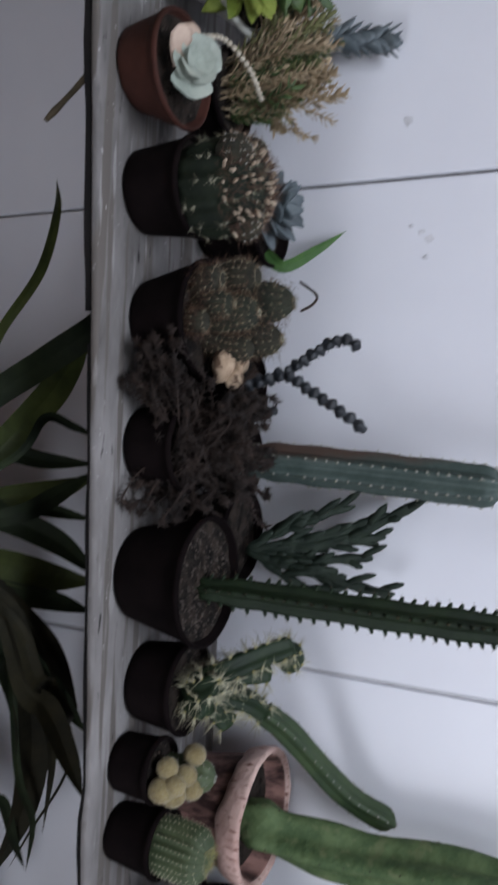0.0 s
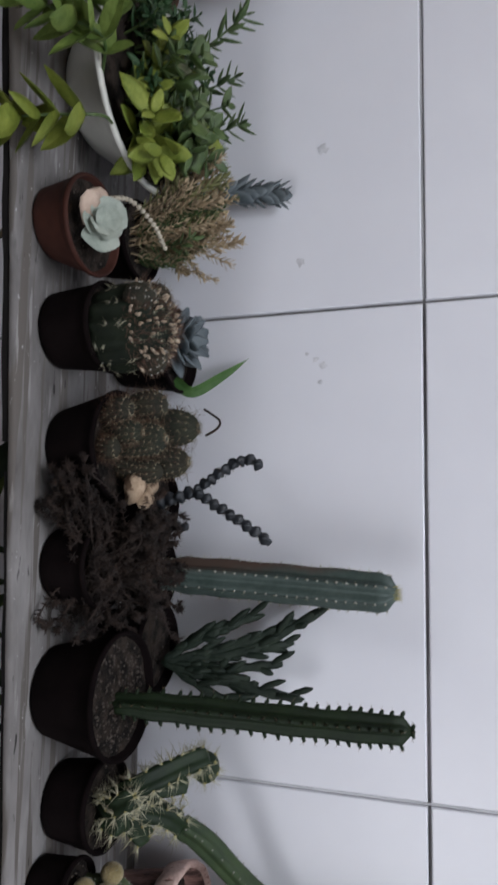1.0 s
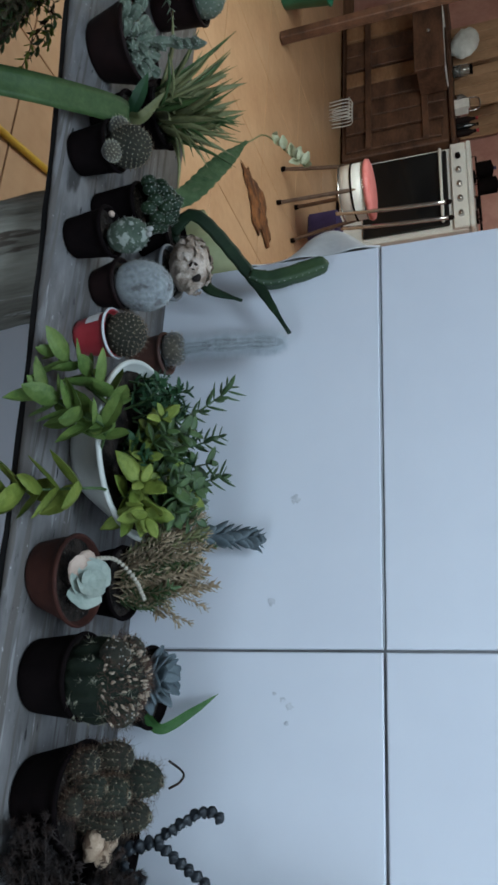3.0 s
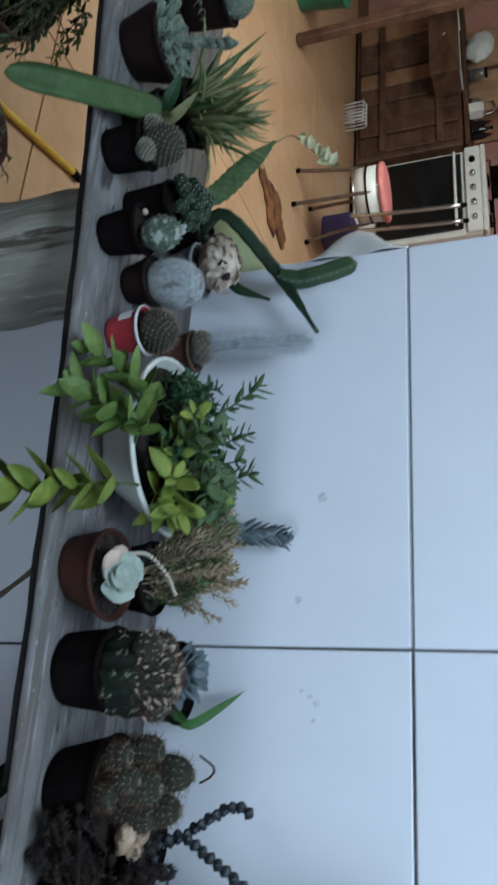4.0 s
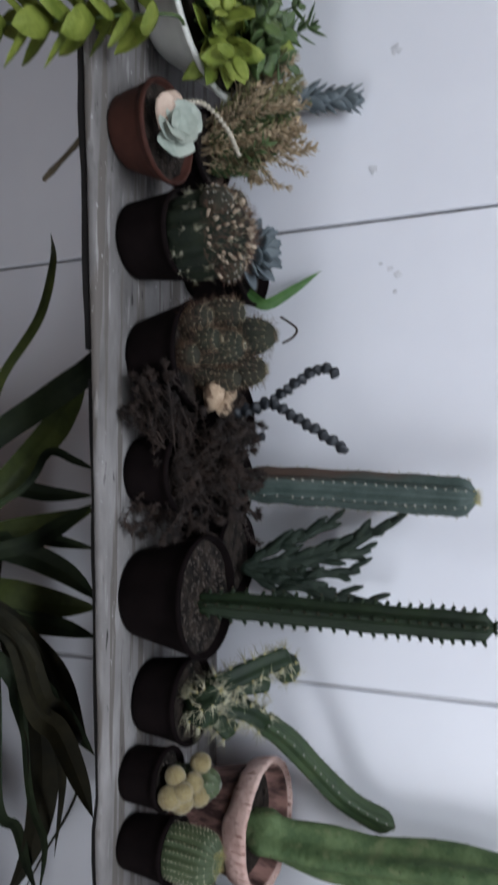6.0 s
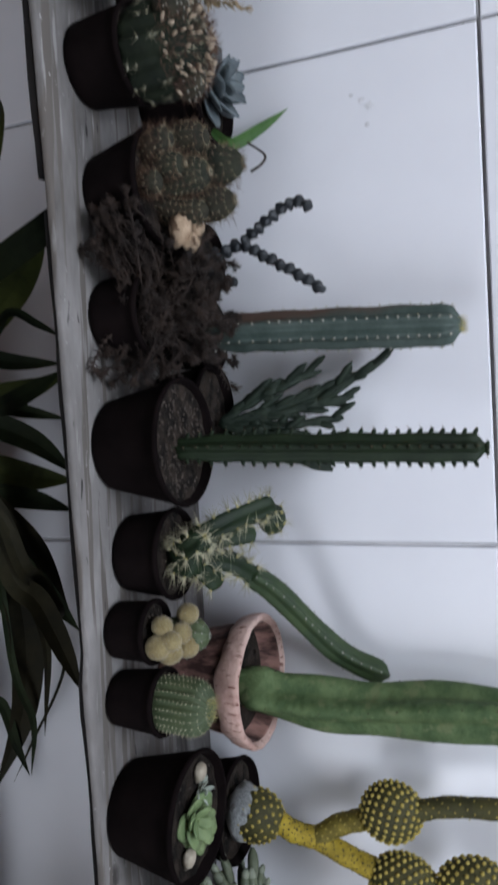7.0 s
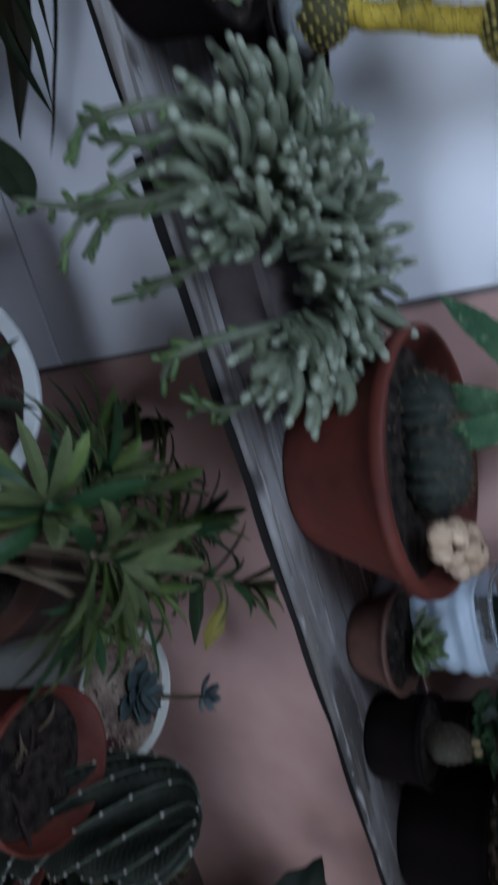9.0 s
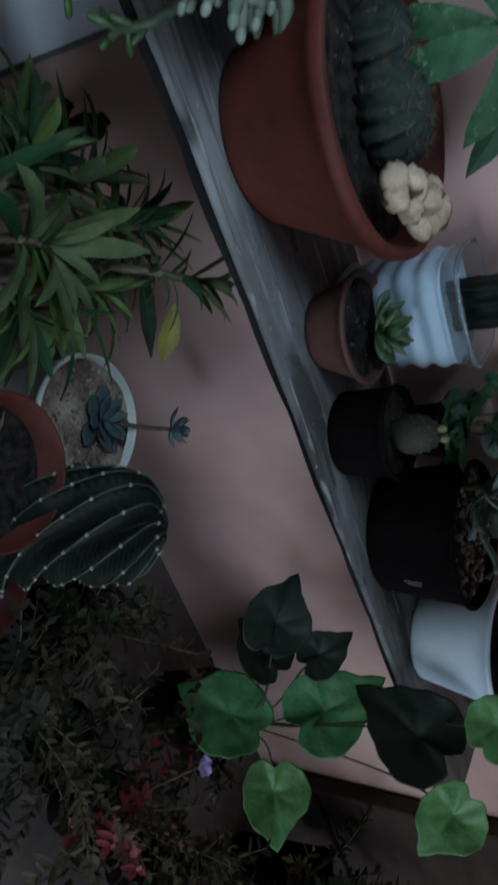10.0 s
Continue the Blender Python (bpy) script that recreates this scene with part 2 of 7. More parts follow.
    pale_tip=material("pale_stem_tip", (0.155, 0.180, 0.130), (0.255, 0.280, 0.215), 40, 0.6, 0.2, 160),
    dry=material("dry_brown_leaf", (0.0098, 0.0056, 0.0043), (0.031, 0.0180, 0.0125), 40, 0.95, 0.6, 200, random_shift=0.3),
    dry_pale=material("dry_cream_leaf", (0.24, 0.175, 0.125), (0.60, 0.51, 0.43), 40, 0.85, 0.6, 160, random_shift=0.25),
    dry_yellow=material("yellowed_leaf", (0.085, 0.075, 0.015), (0.20, 0.165, 0.030), 30, 0.65, 0.3, 100),
    stalk=material("brown_stalk", (0.06, 0.045, 0.025), (0.13, 0.10, 0.06), 40, 0.8, 0.4, 200),
    purple=material("violet_petal", (0.30, 0.22, 0.52), (0.52, 0.44, 0.74), 60, 0.6, 0.1, 200),
    crimson=material("crimson_leaf", (0.10, 0.008, 0.018), (0.22, 0.02, 0.04), 30, 0.6, 0.2, 120),
    pale_flower=material("pale_spent_petal", (0.40, 0.38, 0.19), (0.58, 0.55, 0.34), 50, 0.6, 0.1, 200),
    steel=material("chromed_steel", (0.55, 0.55, 0.56), (0.68, 0.68, 0.70), 30, 0.22, 0.03, 100, metal=1.0),
    brown_metal=material("brown_tube", (0.13, 0.09, 0.07), (0.22, 0.16, 0.13), 30, 0.4, 0.03, 100, metal=0.6),
    pink_vinyl=material("pink_vinyl", (0.60, 0.17, 0.17), (0.74, 0.27, 0.26), 12, 0.4, 0.06, 60),
    enamel=material("white_enamel", (0.72, 0.71, 0.69), (0.82, 0.81, 0.79), 8, 0.3, 0.02, 60),
    black_glass=material("black_oven_glass", (0.006, 0.006, 0.007), (0.013, 0.013, 0.014), 8, 0.08, 0.0),
    dark_wood=material("dark_brown_wood", (0.050, 0.023, 0.014), (0.150, 0.074, 0.044), 10, 0.6, 0.3, 60, stretch=(0.4, 1, 1)),
    mid_wood=material("brown_wood", (0.19, 0.095, 0.045), (0.34, 0.19, 0.10), 10, 0.6, 0.3, 60, stretch=(0.4, 1, 1)),
    brick_wall=material("reddish_wall", (0.46, 0.22, 0.18), (0.60, 0.33, 0.27), 4, 0.8, 0.2, 60),
    rag=material("brown_rag", (0.050, 0.017, 0.006), (0.210, 0.085, 0.026), 16, 0.95, 0.9, 90, spread=0.14),
    cloth=material("white_cloth", (0.58, 0.56, 0.54), (0.74, 0.72, 0.70), 9, 0.9, 0.4, 120, sheen=0.2),
    yellow_pole=material("yellow_pole_paint", (0.55, 0.33, 0.02), (0.72, 0.47, 0.05), 20, 0.45, 0.08, 120),
    bucket=material("green_bucket_plastic", (0.02, 0.13, 0.07), (0.04, 0.19, 0.11), 12, 0.4, 0.05, 60),
    bag=material("clear_bag", (0.62, 0.62, 0.60), (0.78, 0.78, 0.76), 20, 0.3, 0.8, 50, bump_dist=0.01),
    navy=material("navy_plastic", (0.03, 0.02, 0.09), (0.06, 0.045, 0.14), 10, 0.5, 0.05, 60),
    paper=material("white_label_paper", (0.72, 0.70, 0.68), (0.82, 0.80, 0.78), 30, 0.8, 0.05, 80),
    ink=material("pale_ink", (0.060, 0.064, 0.070), (0.10, 0.105, 0.115), 30, 0.7, 0.0),
    pale_grout=material("pale_grout", (0.40, 0.40, 0.42), (0.58, 0.58, 0.60), 8, 0.85, 0.2, 100),
    smear=material("grey_smear", (0.55, 0.55, 0.575), (0.70, 0.70, 0.73), 60, 0.6, 0.1, 100, spread=0.12),
    pinkrim=material("cream_pink_clay", (0.38, 0.235, 0.200), (0.62, 0.450, 0.395), 24, 0.75, 0.9, 60, spread=0.2, bump_dist=0.005, flecks=(((0.17, 0.075, 0.060), 150, 0.60, (1.6, 1.6, 0.35)),)),
    cactus_olive=material("olive_hairy_skin", (0.0105, 0.0100, 0.0055), (0.0290, 0.0270, 0.0145), 50, 0.9, 0.6, 300),
    pencil=material("dark_pencil_skin", (0.0070, 0.0140, 0.0090), (0.0200, 0.0310, 0.0200), 60, 0.65, 0.4, 200, spec=0.3),
    barrel=material("pale_barrel_skin", (0.036, 0.056, 0.023), (0.076, 0.100, 0.046), 40, 0.65, 0.3, 200),
    bead=material("pale_bead", (0.36, 0.32, 0.25), (0.48, 0.44, 0.36), 26, 0.65, 0.15, 100),
    grey_plastic=material("grey_plastic", (0.13, 0.13, 0.135), (0.22, 0.22, 0.225), 20, 0.6, 0.1, 90),
    tan_grout=material("tan_grout", (0.17, 0.085, 0.042), (0.26, 0.14, 0.075), 6, 0.9, 0.2, 90),
    pale_green=material("pale_green_plastic", (0.36, 0.38, 0.19), (0.47, 0.48, 0.27), 10, 0.6, 0.15, 60),
    cactus_deep=material("deep_hairy_skin", (0.0042, 0.0075, 0.0042), (0.0120, 0.0175, 0.0090), 30, 0.75, 0.4, 220, spec=0.25),
    planter_brown=material("grey_brown_plastic", (0.040, 0.031, 0.031), (0.075, 0.060, 0.060), 16, 0.65, 0.1, 90),
    shrub_leaf=material("lance_leaf", (0.044, 0.060, 0.022), (0.100, 0.122, 0.048), 20, 0.65, 0.3, 80, random_shift=0.3, spec=0.25),
    ribbed_dark=material("black_ribbed_skin", (0.0070, 0.0085, 0.0058), (0.0165, 0.0190, 0.0130), 24, 0.65, 0.2, 160, spec=0.2),
    bowl_cream=material("cream_white_plastic", (0.50, 0.505, 0.46), (0.62, 0.62, 0.57), 10, 0.45, 0.04, 60),
    cactus_toothed=material("dark_toothed_skin", (0.0050, 0.0115, 0.0045), (0.0115, 0.0225, 0.0080), 30, 0.6, 0.3, 160, spec=0.3),
    broad_leaf=material("broad_dull_leaf", (0.026, 0.062, 0.030), (0.066, 0.120, 0.058), 18, 0.75, 1.0, 75, random_shift=0.25, spec=0.2, bump_dist=0.006, flecks=(((0.10, 0.155, 0.085), 120, 0.60, (1, 1, 1)),)),
    end_white=material("bluish_white_plastic", (0.62, 0.68, 0.76), (0.73, 0.78, 0.85), 10, 0.45, 0.05, 60),
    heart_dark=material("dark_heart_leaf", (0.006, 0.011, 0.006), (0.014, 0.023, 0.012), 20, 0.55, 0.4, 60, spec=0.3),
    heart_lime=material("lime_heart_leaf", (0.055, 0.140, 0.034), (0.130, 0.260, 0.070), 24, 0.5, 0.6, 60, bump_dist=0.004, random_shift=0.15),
    blue_dark=material("dark_blue_green_leaf", (0.030, 0.050, 0.050), (0.070, 0.098, 0.098), 22, 0.65, 0.15, 120, random_shift=0.12),
    dry_red=material("red_brown_petal", (0.040, 0.018, 0.011), (0.100, 0.052, 0.030), 60, 0.9, 0.3, 200),
    strap_green=material("olive_strap_leaf", (0.026, 0.036, 0.009), (0.068, 0.084, 0.021), 14, 0.6, 0.3, 90, random_shift=0.35, spec=0.25),
    crate_wood=material("pale_brown_wood", (0.30, 0.175, 0.095), (0.46, 0.29, 0.17), 10, 0.65, 0.3, 60, stretch=(1, 1, 0.4)),
    fresh_leaf=material("fresh_green_leaf", (0.030, 0.080, 0.018), (0.075, 0.150, 0.040), 22, 0.6, 0.35, 80, random_shift=0.2, spec=0.3),
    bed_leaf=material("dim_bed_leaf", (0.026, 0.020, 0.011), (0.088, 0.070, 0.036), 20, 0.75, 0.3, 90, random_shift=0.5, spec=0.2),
    shrub_fresh=material("young_lance_leaf", (0.052, 0.085, 0.020), (0.105, 0.145, 0.040), 24, 0.6, 0.3, 80, random_shift=0.3, spec=0.25),
    tub_clear=material("thin_clear_plastic", (0.80, 0.82, 0.83), (0.86, 0.88, 0.89), 20, 0.08, 0.05, 60, transmission=0.95),
    silver_leaf=material("woolly_silver_leaf", (0.075, 0.098, 0.082), (0.175, 0.205, 0.180), 50, 0.85, 0.7, 120, random_shift=0.3, spec=0.2),
    grey_skin=material("dull_grey_skin", (0.016, 0.021, 0.017), (0.046, 0.052, 0.043), 26, 0.85, 0.8, 120, spec=0.2),
    pad_olive=material("olive_pad_skin", (0.030, 0.029, 0.007), (0.066, 0.060, 0.014), 40, 0.75, 0.5, 200),
    olive_joint=material("olive_yellow_joint", (0.085, 0.068, 0.007), (0.20, 0.155, 0.018), 60, 0.75, 0.5, 200),
    gold_tuft=material("golden_tufts", (0.27, 0.21, 0.040), (0.42, 0.34, 0.090), 90, 0.9, 0.3, 300),
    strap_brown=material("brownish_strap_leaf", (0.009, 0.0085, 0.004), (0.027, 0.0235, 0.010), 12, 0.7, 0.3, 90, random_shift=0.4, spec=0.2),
    long_leaf=material("long_green_leaf", (0.034, 0.064, 0.018), (0.070, 0.112, 0.036), 26, 0.6, 0.5, 90, random_shift=0.1, spec=0.3),
)


# ---- building helpers ----
class Shape:
    """A growing list of points and faces, in world metres."""

    def __init__(self):
        self.v, self.f = [], []

    def grid(self, rings, closed=True, cap_start=False, cap_end=False):
        base, n = len(self.v), len(rings[0])
        for ring in rings:
            self.v.extend(tuple(p) for p in ring)
        for i in range(len(rings) - 1):
            for j in range(n if closed else n - 1):
                a, b = base + i * n + j, base + i * n + (j + 1) % n
                self.f.append((a, b, b + n, a + n))
        if cap_start:
            self.f.append(tuple(base + j for j in reversed(range(n))))
        if cap_end:
            self.f.append(tuple(base + (len(rings) - 1) * n + j for j in range(n)))
        return self

    def lathe(self, c, profile, seg=32, lean=(0, 0), cap_start=False, cap_end=False):
        z0, z1 = min(p[1] for p in profile), max(p[1] for p in profile)
        rings = []
        for r, z in profile:
            s = (z - z0) / max(z1 - z0, 1e-6)
            rings.append([(c[0] + lean[0] * s + r * math.cos(2 * math.pi * k / seg), c[1] + lean[1] * s + r * math.sin(2 * math.pi * k / seg),
                           c[2] + z) for k in range(seg)])
        return self.grid(rings, True, cap_start, cap_end)

    def tube(self, path, radii, seg=8, ribs=0, depth=0.0, twist=0.0, cap=True, flat=1.0, side=None):
        """A tube along a path; ribs: lobes round its section; flat: thickness against width, with side as the wide direction."""
        path = [Vector(p) for p in path]
        rings, ref = [], Vector(side) if side else None
        for i, p in enumerate(path):
            d = (path[min(i + 1, len(path) - 1)] - path[max(i - 1, 0)]).normalized()
            if ref is None:
                ref = d.orthogonal()
            u = (ref - d * ref.dot(d)).normalized()
            ref = u
            w = d.cross(u)
            ring = []
            for k in range(seg):
                a = 2 * math.pi * k / seg
                r = radii[i] * (1 - depth * (0.5 - 0.5 * math.cos(ribs * (a + twist * i))) if ribs else 1)
                ring.append(p + u * (r * math.cos(a)) + w * (r * math.sin(a) * flat))
            rings.append(ring)
        return self.grid(rings, True, cap, cap)

    def blade(self, path, widths, normal=(0, 0, 1), thick=0.12, fold=0.0):
        """A leaf with body: a lens-shaped section, widths across, thick: thickness against width, fold: how far the edges rise."""
        path = [Vector(p) for p in path]
        nrm, rings = Vector(normal), []
        for i, p in enumerate(path):
            d = (path[min(i + 1, len(path) - 1)] - path[max(i - 1, 0)]).normalized()
            s = d.cross(nrm)
            if s.length < 1e-4:
                s = d.orthogonal()
            s.normalize()
            up = s.cross(d).normalized()
            w = max(widths[i], 1e-4) / 2
            t = max(w * thick, 0.0003)
            rings.append([p + s * w + up * (fold * w), p + s * w * 0.5 + up * (t + fold * w * 0.3), p + up * t, p - s * w * 0.5 + up * (t + fold * w * 0.3),
                          p - s * w + up * (fold * w), p - s * w * 0.5 - up * (t - fold * w * 0.3), p - up * t, p + s * w * 0.5 - up * (t - fold * w * 0.3)])
        if thick > 0.13:
            return self.grid(rings, True, True, True)
        # thin leaf: upper side in two halves with a crease at the midrib, and a lower side, meeting in sharp edges
        self.grid([r[0:3] for r in rings], False)
        self.grid([r[2:5] for r in rings], False)
        return self.grid([r[4:8] + r[0:1] for r in rings], False)

    def ellipsoid(self, c, r, seg=10, rings=7, axis=(0, 0, 1), ribs=0, depth=0.0, jitter=0.0, rnd=None):
        c, q = Vector(c), Vector((0, 0, 1)).rotation_difference(Vector(axis).normalized())
        out = []
        for i in range(rings + 1):
            a = math.pi * (0.03 + 0.94 * i / rings) - math.pi / 2
            ring = []
            for k in range(seg):
                b = 2 * math.pi * k / seg
                m = 1 - depth * (0.5 - 0.5 * math.cos(ribs * b)) if ribs else 1
                if jitter:
                    m *= 1 + rnd.uniform(-jitter, jitter)
                ring.append(c + q @ Vector((r[0] * math.cos(a) * math.cos(b) * m, r[1] * math.cos(a) * math.sin(b) * m, r[2] * math.sin(a))))
            out.append(ring)
        return self.grid(out, True, True, True)

    def spike(self, p, d, length, r):
        p, d = Vector(p), Vector(d).normalized()
        u = d.orthogonal().normalized()
        w = d.cross(u)
        base = len(self.v)
        for k in range(3):
            a = 2 * math.pi * k / 3
            self.v.append(tuple(p + u * (r * math.cos(a)) + w * (r * math.sin(a))))
        self.v.append(tuple(p + d * length))
        for k in range(3):
            self.f.append((base + k, base + (k + 1) % 3, base + 3))
        return self

    def box(self, lo, hi, bevel=0.0):
        """A box with its upright and level edges chamfered."""
        (x0, y0, z0), (x1, y1, z1), b = lo, hi, bevel
        if not b:
            return self.grid([[(x0, y0, z0), (x1, y0, z0), (x1, y1, z0), (x0, y1, z0)], [(x0, y0, z1), (x1, y0, z1), (x1, y1, z1), (x0, y1, z1)]], True, True, True)

        def ring(z, i):
            a0, a1, c0, c1 = x0 + i, x1 - i, y0 + i, y1 - i
            return [(a0 + b, c0, z), (a1 - b, c0, z), (a1, c0 + b, z), (a1, c1 - b, z), (a1 - b, c1, z), (a0 + b, c1, z), (a0, c1 - b, z), (a0, c0 + b, z)]
        return self.grid([ring(z0, b), ring(z0 + b, 0), ring(z1 - b, 0), ring(z1, b)], True, True, True)


def mesh_of(name, shape, mat, origin=(0, 0, 0), smooth=True):
    me = bpy.data.meshes.new(name)
    o = Vector(origin)
    me.from_pydata([(p[0] - o.x, p[1] - o.y, p[2] - o.z) for p in shape.v], [], shape.f)
    me.polygons.foreach_set("use_smooth", [smooth] * len(me.polygons))
    me.materials.append(M[mat])
    me.update()
    return me


def part(name, shape, mat, parent, label="", smooth=True):
    """One mesh under a thing or under a part of it; the shape is in world metres, the thing's origin at its base."""
    root = parent
    while root.parent:
        root = root.parent
    ob = new(name, mesh_of(name, shape, mat, root.location, smooth))
    ob.parent = parent
    if label:
        tagged(ob, label)
    return ob


def coat(name, shape, mat, parent, label=""):
    """Growth too fine to pick apart, joined into one mesh of its part."""
    ob = part(name, shape, mat, parent, label)
    tagged(ob, kind="stuff")
    return ob


def thing(name, at, label, category, group="", kind=""):
    ob = new(name)
    ob.empty_display_size = 0.02
    ob.location = at
    return tagged(ob, label, category, group, kind)


def structure(name, shape, mat, label, smooth=False):
    return tagged(new(name, mesh_of(name, shape, mat, (0, 0, 0), smooth)), label, name.split("_")[0], "", "structure")


def curve(points, n=12):
    """A smooth path through a few points."""
    p = [Vector(q) for q in points]
    p = [2 * p[0] - p[1]] + p + [2 * p[-1] - p[-2]]
    out = []
    for i in range(1, len(p) - 2):
        for k in range(n):
            t = k / n
            out.append(0.5 * (2 * p[i] + (p[i + 1] - p[i - 1]) * t + (2 * p[i - 1] - 5 * p[i] + 4 * p[i + 1] - p[i + 2]) * t * t
                              + (3 * p[i] - p[i - 1] - 3 * p[i + 1] + p[i + 2]) * t ** 3))
    out.append(p[-2])
    return out


def leaf_widths(n, w, peak=0.4, tip=0.03, base=0.25):
    """Widths along a leaf: narrow at its foot, widest at peak, pointed at its tip."""
    out = []
    for i in range(n):
        t = i / (n - 1)
        out.append(w * (base + (1 - base) * math.sin(math.pi / 2 * t / peak)) if t < peak else w * max(tip, math.cos(math.pi / 2 * ((t - peak) / (1 - peak)) ** 1.3)))
    return out


PLANK_TOP = 0.571


def settle(t, x, y, size, rim=None):
    """Stands a finished thing at another spot and size; rim: the height of its pot's rim, where the pot is lower than it was built."""
    t.location.x, t.location.y = x, y
    t.scale = (size, size, size)
    if rim is not None:
        pot = next(o for o in t.children if o.name.split(".")[0] == "pot")
        h = max(v.co.z for v in pot.data.vertices)
        drop = rim / size - h
        for v in pot.data.vertices:
            v.co.z = v.co.z + drop if v.co.z > h / 2 else v.co.z * (1 + 2 * drop / h)
        for o in t.children:
            if o != pot:
                o.location.z = drop




def plank_front(x):
    return -0.293 + 0.047 * x - (0.035 * x * x if x < 0 else 0.0)


# ---- setting ----
TILE_W, TILE_H, JOINT_X, JOINT_Z = 0.60, 0.82, -0.30, 0.95
WALL_END, PINK_START = -0.95, 0.905


def build_setting():
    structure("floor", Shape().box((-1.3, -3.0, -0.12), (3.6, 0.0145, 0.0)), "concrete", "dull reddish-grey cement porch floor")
    kf = structure("floor_kitchen", Shape().box((-8.0, -3.0, -0.12), (-1.304, 4.2, -0.004)), "tan_grout", "brown joints of the orange kitchen floor")
    w = structure("wall_tiled", Shape().box((WALL_END, 0.008, 0.0), (PINK_START, 0.14, 2.6)), "grout", "white glazed tile wall with grey joints")
    structure("wall_pink", Shape().box((PINK_START, 0.014, 0.0), (3.6, 0.14, 2.6)), "pink", "pink painted plaster wall beside the tiles")
    structure("wall_kitchen_back", Shape().box((-8.0, 4.2, 0.0), (-0.9, 4.34, 2.6)), "brick_wall", "reddish painted kitchen back wall")
    structure("wall_kitchen_side", Shape().box((-8.14, -3.0, 0.0), (-8.0, 4.34, 2.6)), "plaster", "plain plaster side wall of the kitchen")
    structure("wall_kitchen_inner", Shape().box((-0.9, 0.144, 0.0), (-0.76, 4.196, 2.6)), "plaster", "plain plaster wall behind the tiled wall")
    structure("wall_porch_side", Shape().box((3.6, -3.0, 0.0), (3.74, 0.14, 2.6)), "plaster", "plain plaster wall at the dark porch end")
    rear = Shape().box((-8.0, -3.14, 0.0), (3.74, -3.0, 0.10)).box((-8.0, -3.14, 1.06), (3.74, -3.0, 2.6))
    rear.box((3.52, -3.14, 0.10), (3.74, -3.0, 1.06)).box((-8.0, -3.14, 0.10), (1.08, -3.0, 1.06))
    structure("wall_rear", rear, "plaster", "plain unseen porch parapet wall with an assumed wide opening")
    # unseen wall added to keep skylight off the right end of the board
    structure("wall_partition", Shape().box((1.02, -2.99, 1.1), (1.12, 0.010, 2.596)), "plaster", "unseen plaster downstand added to block the skylight from the right end")
    roof = Shape().box((-8.14, -3.14, 2.6), (-0.62, 4.34, 2.72)).box((0.72, -3.14, 2.6), (3.74, 4.34, 2.72))
    roof.box((-0.62, -3.14, 2.6), (0.72, -1.75, 2.72)).box((-0.62, -0.95, 2.6), (0.72, 4.34, 2.72))
    structure("ceiling", roof, "plaster", "plain plaster ceiling with an assumed, unseen skylight")
    return w, kf


WALL, KITCHEN_FLOOR = build_setting()


def build_plank():
    """The long shelf board: weathered top, ragged dark front edge, resting on the log and on the far bracket."""
    t = thing("shelf_board", (0.0, -0.2, 0.5625), "long weathered grey wooden board carrying the cactus pots", "shelf")
    rnd = random.Random(4)
    xs = [-1.75 + 3.80 * i / 120 for i in range(121)]
    front, step = [], 0.0
    for i, x in enumerate(xs):
        if i % 17 == 0:
            step = rnd.uniform(-0.004, 0.004)
        front.append(plank_front(x) + step + rnd.uniform(-0.0008, 0.0008))
    rings = []
    for x, y in zip(xs, front):
        b = -0.004
        rings.append([(x, y + 0.002, 0.5625), (x, y, 0.564), (x, y + 0.0005, 0.569), (x, y + 0.002, 0.571), (x, y + 0.05, 0.571 + rnd.uniform(-0.0004, 0.0004)),
                      (x, b, 0.571), (x, b, 0.5625)])
    part("board", Shape().grid(rings, True, True, True), "plank", t)
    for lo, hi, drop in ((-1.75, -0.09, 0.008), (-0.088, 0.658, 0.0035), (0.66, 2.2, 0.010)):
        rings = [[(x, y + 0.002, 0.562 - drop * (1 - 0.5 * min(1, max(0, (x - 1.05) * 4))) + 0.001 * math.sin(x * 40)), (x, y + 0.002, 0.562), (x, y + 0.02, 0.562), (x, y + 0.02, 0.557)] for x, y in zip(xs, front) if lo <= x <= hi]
        part("edge_batten", Shape().grid(rings, True, True, True), "plank_edge", t, "near-black batten under the front edge", False)
    return t


build_plank()


def build_log():
    t = thing("log_post", (-0.868, -0.212, 0.0), "weathered grey wooden log post under the board", "post")
    rnd = random.Random(9)
    rings = []
    for i in range(22):
        z = 0.545 * i / 21
        ring = []
        for k in range(40):
            a = 2 * math.pi * k / 40
            r = 0.103 - 0.016 * z + 0.003 * math.sin(3 * a + 1) + 0.0025 * math.sin(z * 40 + 2 * a) + rnd.uniform(-0.0012, 0.0012)
            ring.append((-0.868 + r * math.cos(a), -0.212 + r * math.sin(a), z * 1.031))
        rings.append(ring)
    part("trunk", Shape().grid(rings, True, True, True), "log", t)


build_log()


